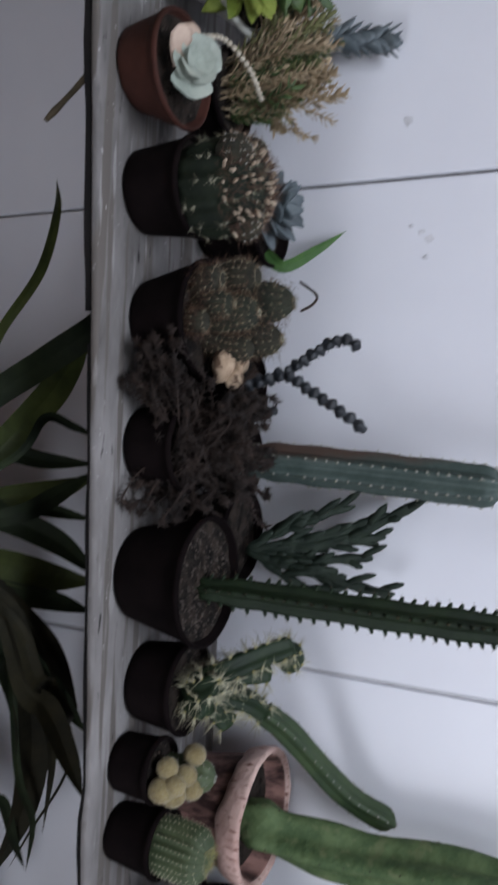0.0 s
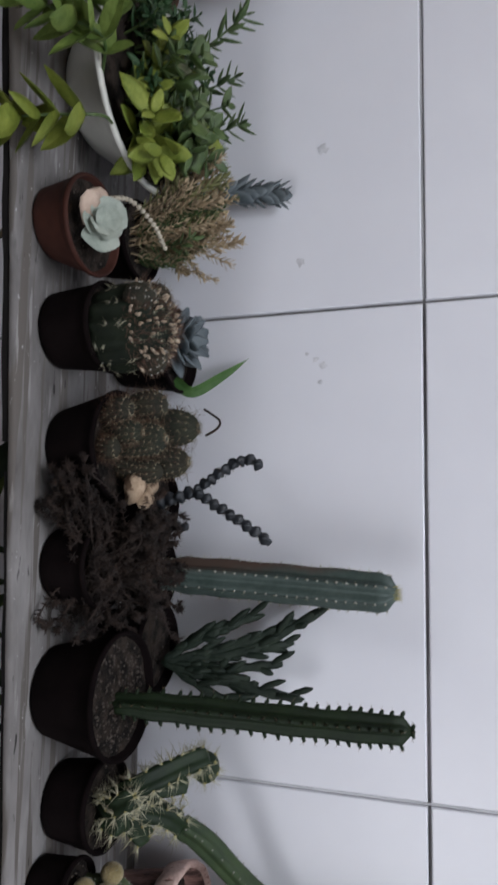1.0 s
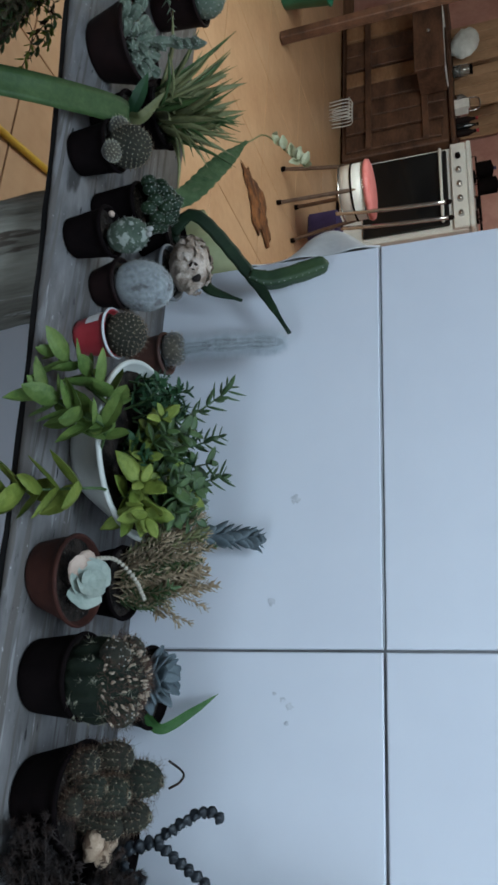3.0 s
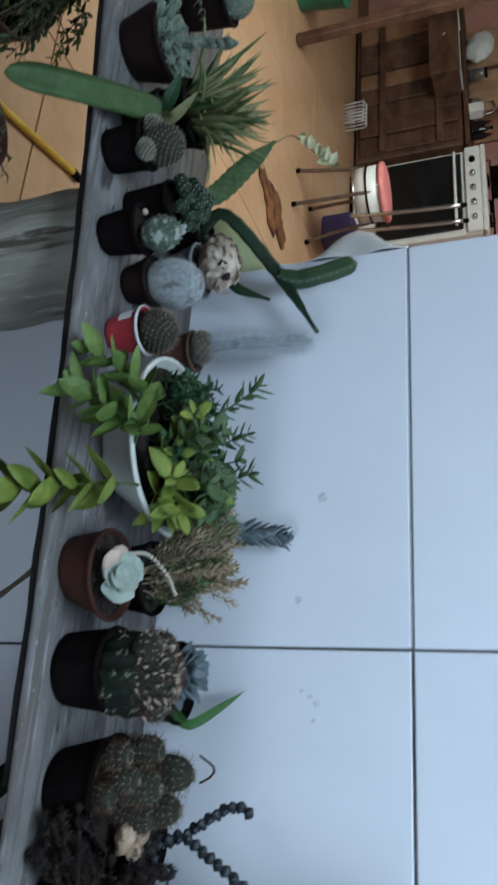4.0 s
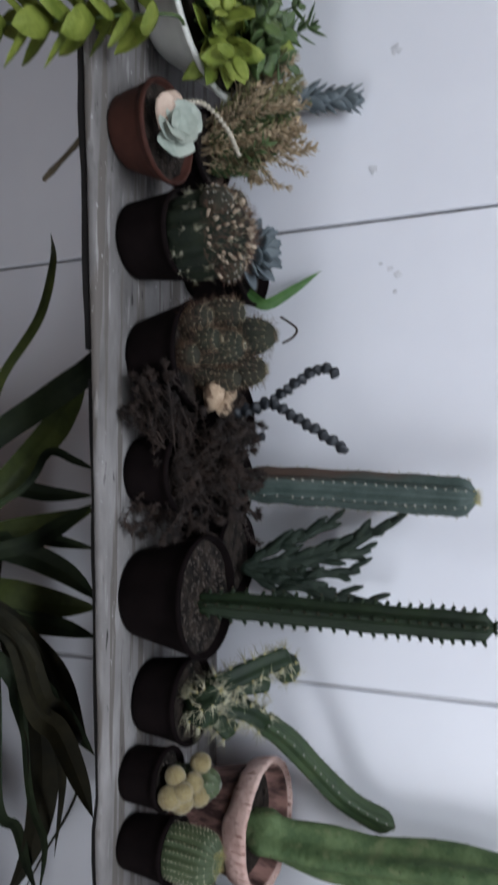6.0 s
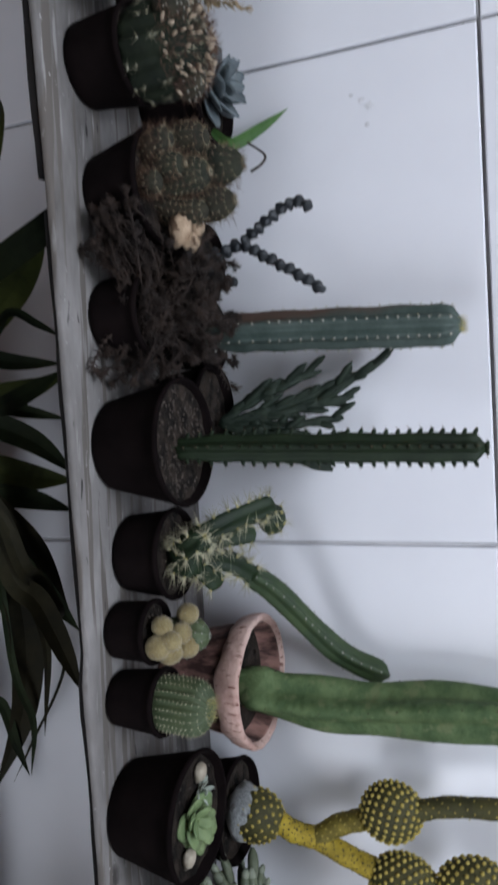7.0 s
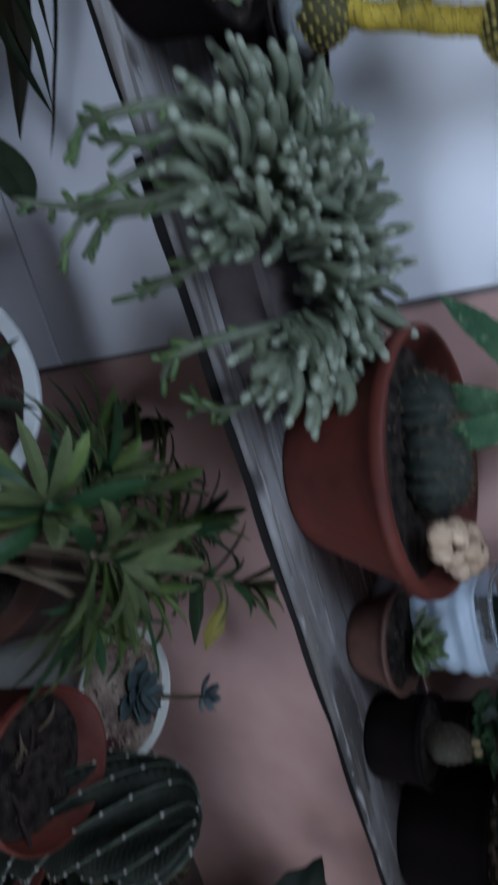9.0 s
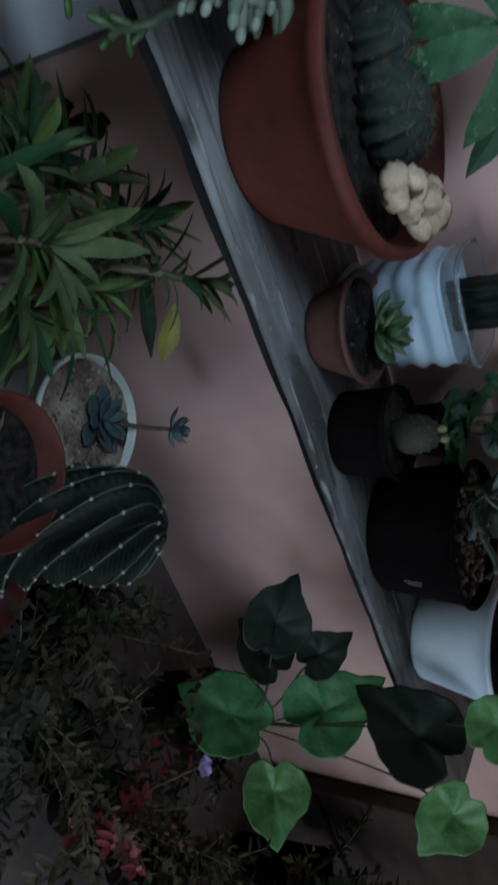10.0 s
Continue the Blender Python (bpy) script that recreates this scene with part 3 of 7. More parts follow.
# ---- pots ----
def add_pot(t, c, rb, rr, h, mat, lean=(0.0, 0.0), lip=0.0018, lip_h=0.007, fill=0.86, soil="soil", grit=26, grit_mat="grit", label="", seed=1, ridge=0, grit_size=1.0):
    """A tapered pot with a rolled rim, wall thickness and a soil bed. Returns the middle of the soil."""
    w = 0.0035
    prof = [(rb * 0.15, 0.002), (rb - 0.004, 0.0), (rb, 0.004)]
    steps = 5
    for i in range(1, steps + 1):
        s = i / steps
        z = 0.004 + (h - lip_h - 0.004) * s
        prof.append((rb + (rr - rb) * s + (0.0012 * (i % 2) if ridge else 0), z))
    prof += [(rr + lip, h - lip_h + 0.001), (rr + lip + 0.0008, h - lip_h * 0.5), (rr + lip, h - 0.001), (rr + lip - 0.0015, h), (rr - 0.001, h), (rr - w * 0.7, h - 0.002)]
    inner = rb + (rr - rb) * fill - w
    prof += [(inner, h * fill - 0.004)]
    body = part("pot", Shape().lathe(c, prof, 40, lean, True, True), mat, t, label)
    rnd = random.Random(seed)
    top = Vector((c[0] + lean[0] * fill, c[1] + lean[1] * fill, c[2] + h * fill))
    rings = []
    for i in range(6):
        r = (inner + 0.001) * (1 - i / 5.5)
        rings.append([(top.x + r * math.cos(2 * math.pi * k / 24), top.y + r * math.sin(2 * math.pi * k / 24), top.z + rnd.uniform(-0.0015, 0.0015)) for k in range(24)])
    part("soil", Shape().grid(rings, True, False, True), soil, t)
    if grit:
        g = Shape()
        for _ in range(grit):
            a, r = rnd.uniform(0, 6.283), inner * math.sqrt(rnd.random()) * 0.93
            s = grit_size * rnd.uniform(0.0007, 0.0019) * (1.25 if rr > 0.06 else 1)
            g.ellipsoid((top.x + r * math.cos(a), top.y + r * math.sin(a), top.z + s * 0.5), (s, s * rnd.uniform(0.6, 1), s * 0.7), 5, 3, (rnd.uniform(-1, 1), rnd.uniform(-1, 1), 1))
        coat("gravel", g, grit_mat, t, "pale grit on the soil")
    return top, body


def potted(name, x, y, rb, rr, h, mat, label, category="potted plant", z=PLANK_TOP, group="", **kw):
    t = thing(name, (x, y, z), label, category, group)
    top, body = add_pot(t, (x, y, z), rb, rr, h, mat, seed=int(abs(x * 1000)) + 3, **kw)
    return t, top


def dots_on(s, centre, radii, n, size, rnd, axis=(0, 0, 1), low=-0.2, out=1.0):
    """Small tufts spread evenly over an ellipsoid."""
    q = Vector((0, 0, 1)).rotation_difference(Vector(axis).normalized())
    for i in range(n):
        zc = low + (1 - low) * (i + 0.5) / n
        a = i * 2.39996
        rxy = math.sqrt(max(0, 1 - zc * zc))
        p = Vector(centre) + q @ Vector((radii[0] * rxy * math.cos(a) * out, radii[1] * rxy * math.sin(a) * out, radii[2] * zc * out))
        s.ellipsoid(p, (size, size, size * 0.8), 6, 4, q @ Vector((rxy * math.cos(a), rxy * math.sin(a), zc)))


def spines_on(s, centre, radii, n, per, length, r, rnd, axis=(0, 0, 1), low=-0.3):
    q = Vector((0, 0, 1)).rotation_difference(Vector(axis).normalized())
    for i in range(n):
        zc = low + (1 - low) * (i + 0.5) / n
        a = i * 2.39996
        rxy = math.sqrt(max(0, 1 - zc * zc))
        d = q @ Vector((rxy * math.cos(a), rxy * math.sin(a), zc))
        p = Vector(centre) + q @ Vector((radii[0] * rxy * math.cos(a), radii[1] * rxy * math.sin(a), radii[2] * zc))
        for _ in range(per):
            s.spike(p, d + Vector((rnd.uniform(-0.9, 0.9), rnd.uniform(-0.9, 0.9), rnd.uniform(-0.9, 0.9))), length * rnd.uniform(0.6, 1.1), r)


def globe(t, c, radii, mat, n=120, dot="wool", size=0.0014, per=3, spine="spine", length=0.007, axis=(0, 0, 1), ribs=0, depth=0.0, name="globe", seed=1, low=-0.3, r=0.00022, rows=0):
    """A round cactus with its wool tufts and spines."""
    rnd = random.Random(seed)
    g = part(name, Shape().ellipsoid(c, radii, max(20, ribs * 4), 12, axis, ribs, depth, 0.02, rnd), mat, t)
    if rows:
        s, sp = Shape(), Shape()
        q = Vector((0, 0, 1)).rotation_difference(Vector(axis).normalized())
        for k in range(ribs):
            for j in range(rows):
                el = low + (1.35 - low) * (j + 0.5 + rnd.uniform(-0.5, 0.5)) / rows
                if rnd.random() < 0.3:
                    continue
                b = 2 * math.pi * k / ribs
                d = Vector((math.cos(el) * math.cos(b), math.cos(el) * math.sin(b), math.sin(el)))
                p = Vector(c) + q @ Vector((radii[0] * d.x, radii[1] * d.y, radii[2] * d.z))
                s.ellipsoid(p, (size, size, size * 0.8), 6, 4, q @ d)
                for _ in range(per):
                    sp.spike(p, q @ d * 0.5 + Vector((rnd.uniform(-0.9, 0.9), rnd.uniform(-0.9, 0.9), rnd.uniform(-0.9, 0.9))), length * rnd.uniform(0.6, 1.1), r)
        coat("wool_coat", s, dot, g)
        if per:
            coat("spine_coat", sp, spine, g)
    elif n:
        s = Shape()
        dots_on(s, c, radii, n, size, rnd, axis, low)
        coat("wool_coat", s, dot, g)
        if per:
            s = Shape()
            spines_on(s, c, radii, n, per, length, r, rnd, axis, low)
            coat("spine_coat", s, spine, g)
    return g


def column(t, path, radius, ribs, depth, mat, areole="wool", size=0.0014, spine="spine", length=0.006, per=3, gap=0.012, name="stem", teeth=0.0, taper=0.9, seed=1, twist=0.0, seg=None, foot=0.92, needle=0.0003, wave=0.025, waves=23, crest=""):
    """A ribbed column cactus; teeth: how far the areole bumps stand out of the rib edges."""
    rnd = random.Random(seed)
    pts = curve(path, 10)
    n = len(pts)
    rad = []
    for i in range(n):
        s = i / (n - 1)
        r = radius * (foot + (1 - foot) * min(1, s * 4)) * (1 + wave * math.sin(s * waves + seed))
        if s > taper:
            r *= math.sqrt(max(0.03, 1 - ((s - taper) / (1 - taper)) ** 2))
        rad.append(r)
    st = part(name, Shape().tube(pts, rad, seg or ribs * 6, ribs, depth, twist), mat, t)
    ar, sp, tooth = Shape(), Shape(), Shape()
    edges = [[] for _ in range(ribs)]
    ref, since = None, gap
    for i in range(n):
        d = (pts[min(i + 1, n - 1)] - pts[max(i - 1, 0)]).normalized()
        if ref is None:
            ref = d.orthogonal()
        u = (ref - d * ref.dot(d)).normalized()
        ref = u
        w = d.cross(u)
        for k in range(ribs):
            a = 2 * math.pi * k / ribs - twist * i
            edges[k].append(pts[i] + (u * math.cos(a) + w * math.sin(a)) * rad[i])
        steps = max(1, round((pts[min(i + 1, n - 1)] - pts[i]).length / gap))
        since += (pts[i] - pts[i - 1]).length if i else 0
        if since < gap * 0.92:
            continue
        since = 0.0
        for q in range(steps):
            p0 = pts[i].lerp(pts[min(i + 1, n - 1)], q / steps)
            for k in range(ribs):
                a = 2 * math.pi * k / ribs - twist * i
                out = u * math.cos(a) + w * math.sin(a)
                p = p0 + out * rad[i]
                if teeth:
                    tooth.ellipsoid(p + out * teeth * 0.2, (teeth * 0.55, teeth * 0.55, teeth), 6, 4, out + d * 0.5)
                    p = p + out * teeth
                ar.ellipsoid(p, (size, size, size * 0.8), 6, 4, out)
                for _ in range(per):
                    sp.spike(p, out + Vector((rnd.uniform(-0.9, 0.9), rnd.uniform(-0.9, 0.9), rnd.uniform(-0.9, 0.9))), length * rnd.uniform(0.5, 1.1), needle)
    if crest:
        for line in edges:
            part("rib_edge", Shape().tube(line, [0.0010] * n, 5), crest, st, "thin pale line along the rib edge")
    if teeth:
        coat("tooth_edge", tooth, mat, st)
    if size:
        coat("wool_coat", ar, areole, st)
    if per:
        coat("spine_coat", sp, spine, st)
    return st


def rosette(t, c, r, mat, leaves=16, tilt=0.5, width=0.62, thick=0.25, name="rosette", axis=(0, 0, 1), seed=1, sharp=False, leaf_name="leaf", rows=3):
    """A rosette of fleshy leaves, each a part."""
    rnd = random.Random(seed)
    q = Vector((0, 0, 1)).rotation_difference(Vector(axis).normalized())
    for i in range(leaves):
        s = i / leaves
        a = i * 2.39996
        length = r * (1 - 0.62 * s) * rnd.uniform(0.92, 1.06)
        rise = tilt * (0.25 + 1.7 * s)
        path = []
        for k in range(7):
            u = k / 6
            path.append(Vector(c) + q @ Vector((math.cos(a) * length * u, math.sin(a) * length * u, length * (rise * u - 0.12 * math.sin(3.1 * u)) + r * 0.25 * s)))
        w = leaf_widths(7, length * width, 0.62, 0.25 if not sharp else 0.04, 0.45)
        part(leaf_name, Shape().blade(path, w, q @ Vector((-math.cos(a) * 0.3, -math.sin(a) * 0.3, 1)), thick, 0.18), mat, t)


def sprig(s_leaf, s_stem, path, leaf, width, gap, rnd, stem_r=0.0011, thick=0.1, spread=1.0, droop=0.0, whorl=2, start=0.15, peak=0.45, fold=0.25):
    """A stem with leaves in pairs along it, added to two shapes."""
    pts = curve(path, 8)
    s_stem.tube(pts, [stem_r * (1.15 - 0.6 * i / len(pts)) for i in range(len(pts))], 5)
    acc, turn = 0.0, rnd.uniform(0, 6)
    total = sum((pts[i + 1] - pts[i]).length for i in range(len(pts) - 1))
    run = 0.0
    for i in range(1, len(pts)):
        d = (pts[i] - pts[i - 1])
        run += d.length
        acc += d.length
        d.normalize()
        if run / total < start:
            continue
        if acc >= gap or i == len(pts) - 1:
            acc = 0.0
            turn += math.pi / 2 + rnd.uniform(-0.55, 0.55) if whorl == 2 else 1.2
            u = d.orthogonal().normalized()
            w = d.cross(u)
            size = leaf * rnd.uniform(0.75, 1.1) * (1.0 if i < len(pts) - 1 else 0.6)
            for k in range(whorl):
                a = turn + 2 * math.pi * k / whorl + rnd.uniform(-0.2, 0.2)
                out = (u * math.cos(a) + w * math.sin(a)) * spread + d * 0.55
                out.normalize()
                q = [pts[i] + out * size * v + Vector((0, 0, -droop * size * v * v)) + d * size * 0.18 * v * v for v in (0, 0.15, 0.35, 0.6, 0.82, 1.0)]
                one = Shape() if isinstance(s_leaf, list) else s_leaf
                one.blade(q, leaf_widths(6, size * width, peak, 0.05, 0.15), d, thick, fold)
                if isinstance(s_leaf, list):
                    s_leaf.append(one)


def strap(t, path, w, mat, normal=(0, 0, 1), thick=0.08, fold=0.35, peak=0.3, label="", n=9, base=0.7, name="leaf", teeth=0.0, tip=0.03, blunt=False):
    pts = curve(path, n)
    ws = leaf_widths(len(pts), w, peak, tip, base)
    if blunt:
        # a fleshy leaf that keeps its width and ends in a half round
        ws = [w * (base + (1 - base) * math.sin(math.pi / 2 * min(1, u / peak))) * math.sqrt(max(0.004, 1 - max(0, (u - 0.86) / 0.14) ** 2)) for u in (i / (len(pts) - 1) for i in range(len(pts)))]
    if teeth:
        ws = [a * (1 + teeth * (i % 2)) for i, a in enumerate(ws)]
    s = Shape().blade(pts, ws, normal, thick, fold)
    ob = part(name, s, mat, t, label)
    return ob


def stone(t, c, r, axis=(0, 0, 1), name="stone", seed=1, mat="rock"):
    """An angular lump of stone."""
    return part(name, Shape().ellipsoid(c, r, 14, 10, axis, 3, 0.2, 0.17, random.Random(seed)), mat, t)


CACTI = "cactus pots on the board"

# ---- back row, by the wall ----


def back_row():
    # fuzzy white column in a brown pot
    t, top = potted("potted_column_cactus", -0.745, -0.085, 0.026, 0.032, 0.058, "clay", "woolly white column cactus in a small brown pot", "potted cactus", group=CACTI)
    globe(t, (-0.75, -0.088, 0.640), (0.027, 0.027, 0.020), "cactus_brown", 60, "dry_pale", 0.0007, 5, "dry_pale", 0.007, name="debris", seed=3)
    column(t, [top, (-0.752, -0.082, 0.68), (-0.752, -0.076, 0.75), (-0.749, -0.07, 0.815)], 0.0105, 12, 0.25, "cactus_white", "hair", 0.0005, "hair", 0.0210, 16, 0.0040, seed=4, needle=0.00013, taper=0.80, wave=0.10, waves=19)
    # pale planter with dried leaves
    t, top = potted("potted_dry_plant", -0.872, -0.115, 0.030, 0.043, 0.070, "grey_plastic", "grey pot topped by a crumpled ball of dry cream leaves", "potted plant", group=CACTI, lean=(0.0, -0.006))
    part("leaf_ball", Shape().ellipsoid((-0.880, -0.12, 0.668), (0.045, 0.036, 0.030), 22, 14, (0.1, -0.2, 1), 0, 0, 0.10, random.Random(3)), "dry_pale", t, "crumpled cream ball of dry leaves")
    rnd = random.Random(5)
    for i in range(60):
        d = Vector((rnd.uniform(-1, 1), rnd.uniform(-1, 1), rnd.uniform(-0.2, 1))).normalized()
        c = Vector((-0.880, -0.12, 0.668)) + Vector((d.x * 0.047, d.y * 0.038, d.z * 0.032))
        e = Vector((rnd.uniform(-1, 1), rnd.uniform(-1, 1), rnd.uniform(-1, 1))).cross(d).normalized()
        q = [c + e * 0.015 * (v - 0.5) + d * 0.003 * math.sin(3.1 * v) for v in (0, 0.25, 0.5, 0.75, 1)]
        part("dry_leaf", Shape().blade(q, leaf_widths(5, 0.013, 0.5, 0.25, 0.4), d, 0.08, 0.3), "dry_pale" if rnd.random() < 0.93 else "dry", t)
    # flat-stemmed cactus leaning over the wall
    t, top = potted("potted_leaf_cactus", -0.955, -0.115, 0.032, 0.040, 0.066, "black", "dark green flat-stemmed cactus with long arching pads in a black pot", "potted cactus", group=CACTI)
    strap(t, [top, (-0.976, -0.12, 0.673), (-0.889, -0.06, 0.749), (-0.781, -0.04, 0.814)], 0.022, "cactus_dark", (0.2, -1, 0.4), 0.25, 0.1, 0.5, base=0.8, name="pad", teeth=0.12, tip=0.3)
    column(t, [(-0.889, -0.06, 0.749), (-0.884, -0.045, 0.775), (-0.895, -0.036, 0.818), (-0.912, -0.03, 0.872)], 0.0165, 4, 0.22, "cactus", "wool", 0.0010, "spine", 0.003, 1, 0.010, name="pad", seed=3, taper=0.9, foot=0.7)
    strap(t, [top, (-0.90, -0.07, 0.665), (-0.872, -0.06, 0.68), (-0.852, -0.045, 0.732)], 0.020, "cactus_dark", (0.2, -1, 0.4), 0.4, 0.1, 0.5, base=0.6, name="pad", tip=0.3)
    # spiky aloe clump
    t, top = potted("potted_aloe", -1.14, -0.19, 0.045, 0.055, 0.062, "black", "grey-green spiky aloe clump in a black pot", "potted plant", group=CACTI)
    rnd = random.Random(8)
    for i in range(96):
        a = rnd.uniform(0, 6.283)
        e = rnd.uniform(0.2, 1.35)
        L = rnd.uniform(0.095, 0.165)
        d = Vector((math.cos(a) * math.cos(e), math.sin(a) * math.cos(e) * 0.75, math.sin(e)))
        p = top + Vector((rnd.uniform(-0.03, 0.03), rnd.uniform(-0.03, 0.03), 0.0))
        strap(t, [p, p + d * L * 0.5 + Vector((0, 0, 0.008)), p + d * L + Vector((0, 0, -0.004))], rnd.uniform(0.010, 0.016), "aloe" if i % 4 else "mid_leaf", (-d.x, -d.y, 1.2), 0.4, 0.3, 0.25, n=5)
    strap(t, [(-1.0, -0.15, 0.62), (-1.015, -0.13, 0.655), (-1.10, -0.095, 0.692), (-1.178, -0.06, 0.727)], 0.038, "cactus_flat", (0.2, -1, 0.3), 0.12, 0.05, 0.5, name="pad", label="broad notched green pad", teeth=0.14, tip=0.2, n=10)
    # pale drooping blooms
    s, st = Shape(), Shape()
    stem = curve([top, (-1.18, -0.06, 0.71), (-1.225, -0.02, 0.745), (-1.16, -0.02, 0.80), (-1.132, -0.02, 0.825)], 6)
    st.tube(stem, [0.0016] * len(stem), 5)
    for i, p in enumerate(stem[14:]):
        d = Vector((rnd.uniform(-1, 1), rnd.uniform(-1, 0), rnd.uniform(-0.8, 1))).normalized()
        s.blade([p + d * 0.024 * v for v in (0, 0.3, 0.6, 1)], leaf_widths(4, 0.016, 0.5, 0.2, 0.4), (0.3, -1, 0.3), 0.1, 0.4)
    part("flower_stalk", st, "aloe", t)
    part("blossom", s, "pale_flower", t, "pale cream drooping blossoms")
    # tan stonecrop behind the red-brown pot
    t, top = potted("potted_stonecrop", -0.368, -0.132, 0.040, 0.048, 0.056, "black", "tan and green stonecrop clump in a black pot", "potted plant", group=CACTI)
    rnd = random.Random(11)
    for k in range(96):
        s, st = Shape(), Shape()
        a = rnd.uniform(0, 6.283)
        r0, r1 = rnd.uniform(0, 0.035), rnd.uniform(0.01, 0.08)
        end = Vector((-0.395 + r1 * math.cos(a) * 1.1, -0.120 + r1 * math.sin(a) * 0.55, 0.655 + rnd.uniform(0.0, 0.085)))
        b = Vector((-0.375 + r0 * math.cos(a), -0.132 + r0 * math.sin(a) * 0.8, 0.615))
        sprig(s, st, [b, b.lerp(end, 0.5) + Vector((rnd.uniform(-0.012, 0.012), rnd.uniform(-0.01, 0.01), 0.012)), end], rnd.uniform(0.009, 0.015), rnd.uniform(0.28, 0.42), 0.0050, rnd, 0.0010, 0.2, rnd.uniform(0.35, 0.9), 0, 3, 0.1, 0.5, 0.1)
        sp = part("sprig", st, "tan_leaf" if k % 3 else "stalk", t)
        coat("foliage", s, ("tan_leaf", "tan_leaf", "tan_leaf", "aloe", "tan_leaf", "mid_leaf")[k % 6], sp)
    s, st = Shape(), Shape()
    sprig(s, st, [(-0.43, -0.10, 0.64), (-0.45, -0.06, 0.69), (-0.455, -0.035, 0.735), (-0.452, -0.028, 0.768)], 0.033, 0.62, 0.0095, rnd, 0.0035, 0.14, 0.46, 0, 4, 0.20, 0.55, 0.25)
    sp = part("tall_sprig", st, "stalk", t)
    coat("foliage", s, "blue_leaf", sp, "blue-grey fleshy leaves")
    # echeveria and a green blade
    t, top = potted("potted_echeveria", -0.240, -0.075, 0.042, 0.052, 0.084, "black", "blue-grey echeveria and a green blade leaf in a black pot", "potted plant", group=CACTI)
    rosette(t, (-0.252, -0.082, 0.650), 0.050, "blue_leaf", 20, 0.7, 0.85, 0.16, seed=4)
    strap(t, [(-0.205, -0.07, 0.645), (-0.19, -0.06, 0.665), (-0.215, -0.03, 0.695), (-0.240, -0.008, 0.722)], 0.016, "fresh_leaf", (0.6, -0.8, 0.3), 0.1, 0.3, 0.25, name="blade")
    # black segmented fork
    t, top = potted("potted_segmented_cactus", -0.045, -0.102, 0.034, 0.040, 0.080, "black", "blackish forked cactus of knobby segments in a black pot", "potted cactus", group=CACTI)

    def knobby(path, r, name):
        d = Shape()
        pts = curve(path, 40)
        even, acc = [pts[0]], 0.0
        for i in range(1, len(pts)):
            acc += (pts[i] - pts[i - 1]).length
            if acc >= r * 0.22:
                even.append(pts[i])
                acc = 0.0
        n = len(even)
        radii = [r * (0.62 + 0.62 * abs(math.sin(i * math.pi / 6.5))) * (0.5 if i in (0, n - 1) else 1) for i in range(n)]
        for i in range(4, n - 2, 7):
            o = (even[i + 1] - even[i]).orthogonal().normalized()
            d.ellipsoid(even[i] + o * r * 1.15, (r * 0.15, r * 0.15, r * 0.1), 5, 3, o)
        st = part(name, Shape().tube(even, radii, 18, 3, 0.42, 0.16), "cactus_black", t)
        coat("wool_coat", d, "wool", st)
    knobby([top, (-0.052, -0.102, 0.665), (-0.060, -0.099, 0.689)], 0.008, "trunk")
    knobby([(-0.060, -0.099, 0.689), (-0.078, -0.100, 0.716), (-0.094, -0.102, 0.744), (-0.096, -0.103, 0.760), (-0.087, -0.103, 0.777)], 0.0068, "arm")
    knobby([(-0.060, -0.099, 0.689), (-0.041, -0.094, 0.718), (-0.022, -0.088, 0.748), (0.001, -0.081, 0.780)], 0.0068, "arm")
    knobby([(-0.035, -0.102, 0.648), (-0.020, -0.100, 0.664), (-0.016, -0.098, 0.682)], 0.0055, "arm")
    # blue column
    t, top = potted("potted_blue_column_cactus", 0.040, -0.088, 0.034, 0.042, 0.072, "black", "tall blue-green ribbed column cactus in a black pot", "potted cactus", group=CACTI)
    column(t, [top, (0.041, -0.087, 0.70), (0.047, -0.085, 0.82), (0.053, -0.083, 0.930)], 0.0235, 7, 0.34, "cactus_blue", "wool", 0.0015, "spine", 0.005, 4, 0.011, seed=6, taper=0.93, foot=0.72, wave=0.03, waves=34)
    s = Shape()
    rnd = random.Random(3)
    for i in range(70):
        s.spike((0.053 + rnd.uniform(-0.008, 0.008), -0.083 + rnd.uniform(-0.008, 0.008), 0.925), (rnd.uniform(-1, 1), rnd.uniform(-1, 1), 1.6), 0.011, 0.0004)
    coat("crown_tuft", s, "tuft", t, "yellowish spine tuft at the crown")
    # branching pencil cactus
    t, top = potted("potted_pencil_cactus", 0.128, -0.094, 0.042, 0.052, 0.074, "black", "branching dark green pencil cactus in a black pot", "potted cactus", group=CACTI)
    root = Vector((0.145, -0.088, 0.645))
    tips = [((0.074, -0.035, 0.841), (0.128, -0.060, 0.745)), ((0.120, -0.040, 0.797), (0.134, -0.065, 0.73)), ((0.145, -0.046, 0.785), (0.15, -0.07, 0.72)),
            ((0.186, -0.040, 0.808), (0.17, -0.065, 0.73)), ((0.088, -0.045, 0.752), (0.113, -0.07, 0.70)), ((0.098, -0.055, 0.720), (0.117, -0.075, 0.68)),
            ((0.108, -0.040, 0.783), (0.126, -0.065, 0.72)), ((0.205, -0.055, 0.772), (0.18, -0.08, 0.71)), ((0.163, -0.058, 0.748), (0.16, -0.08, 0.70)), ((0.094, -0.042, 0.800), (0.122, -0.064, 0.735))]
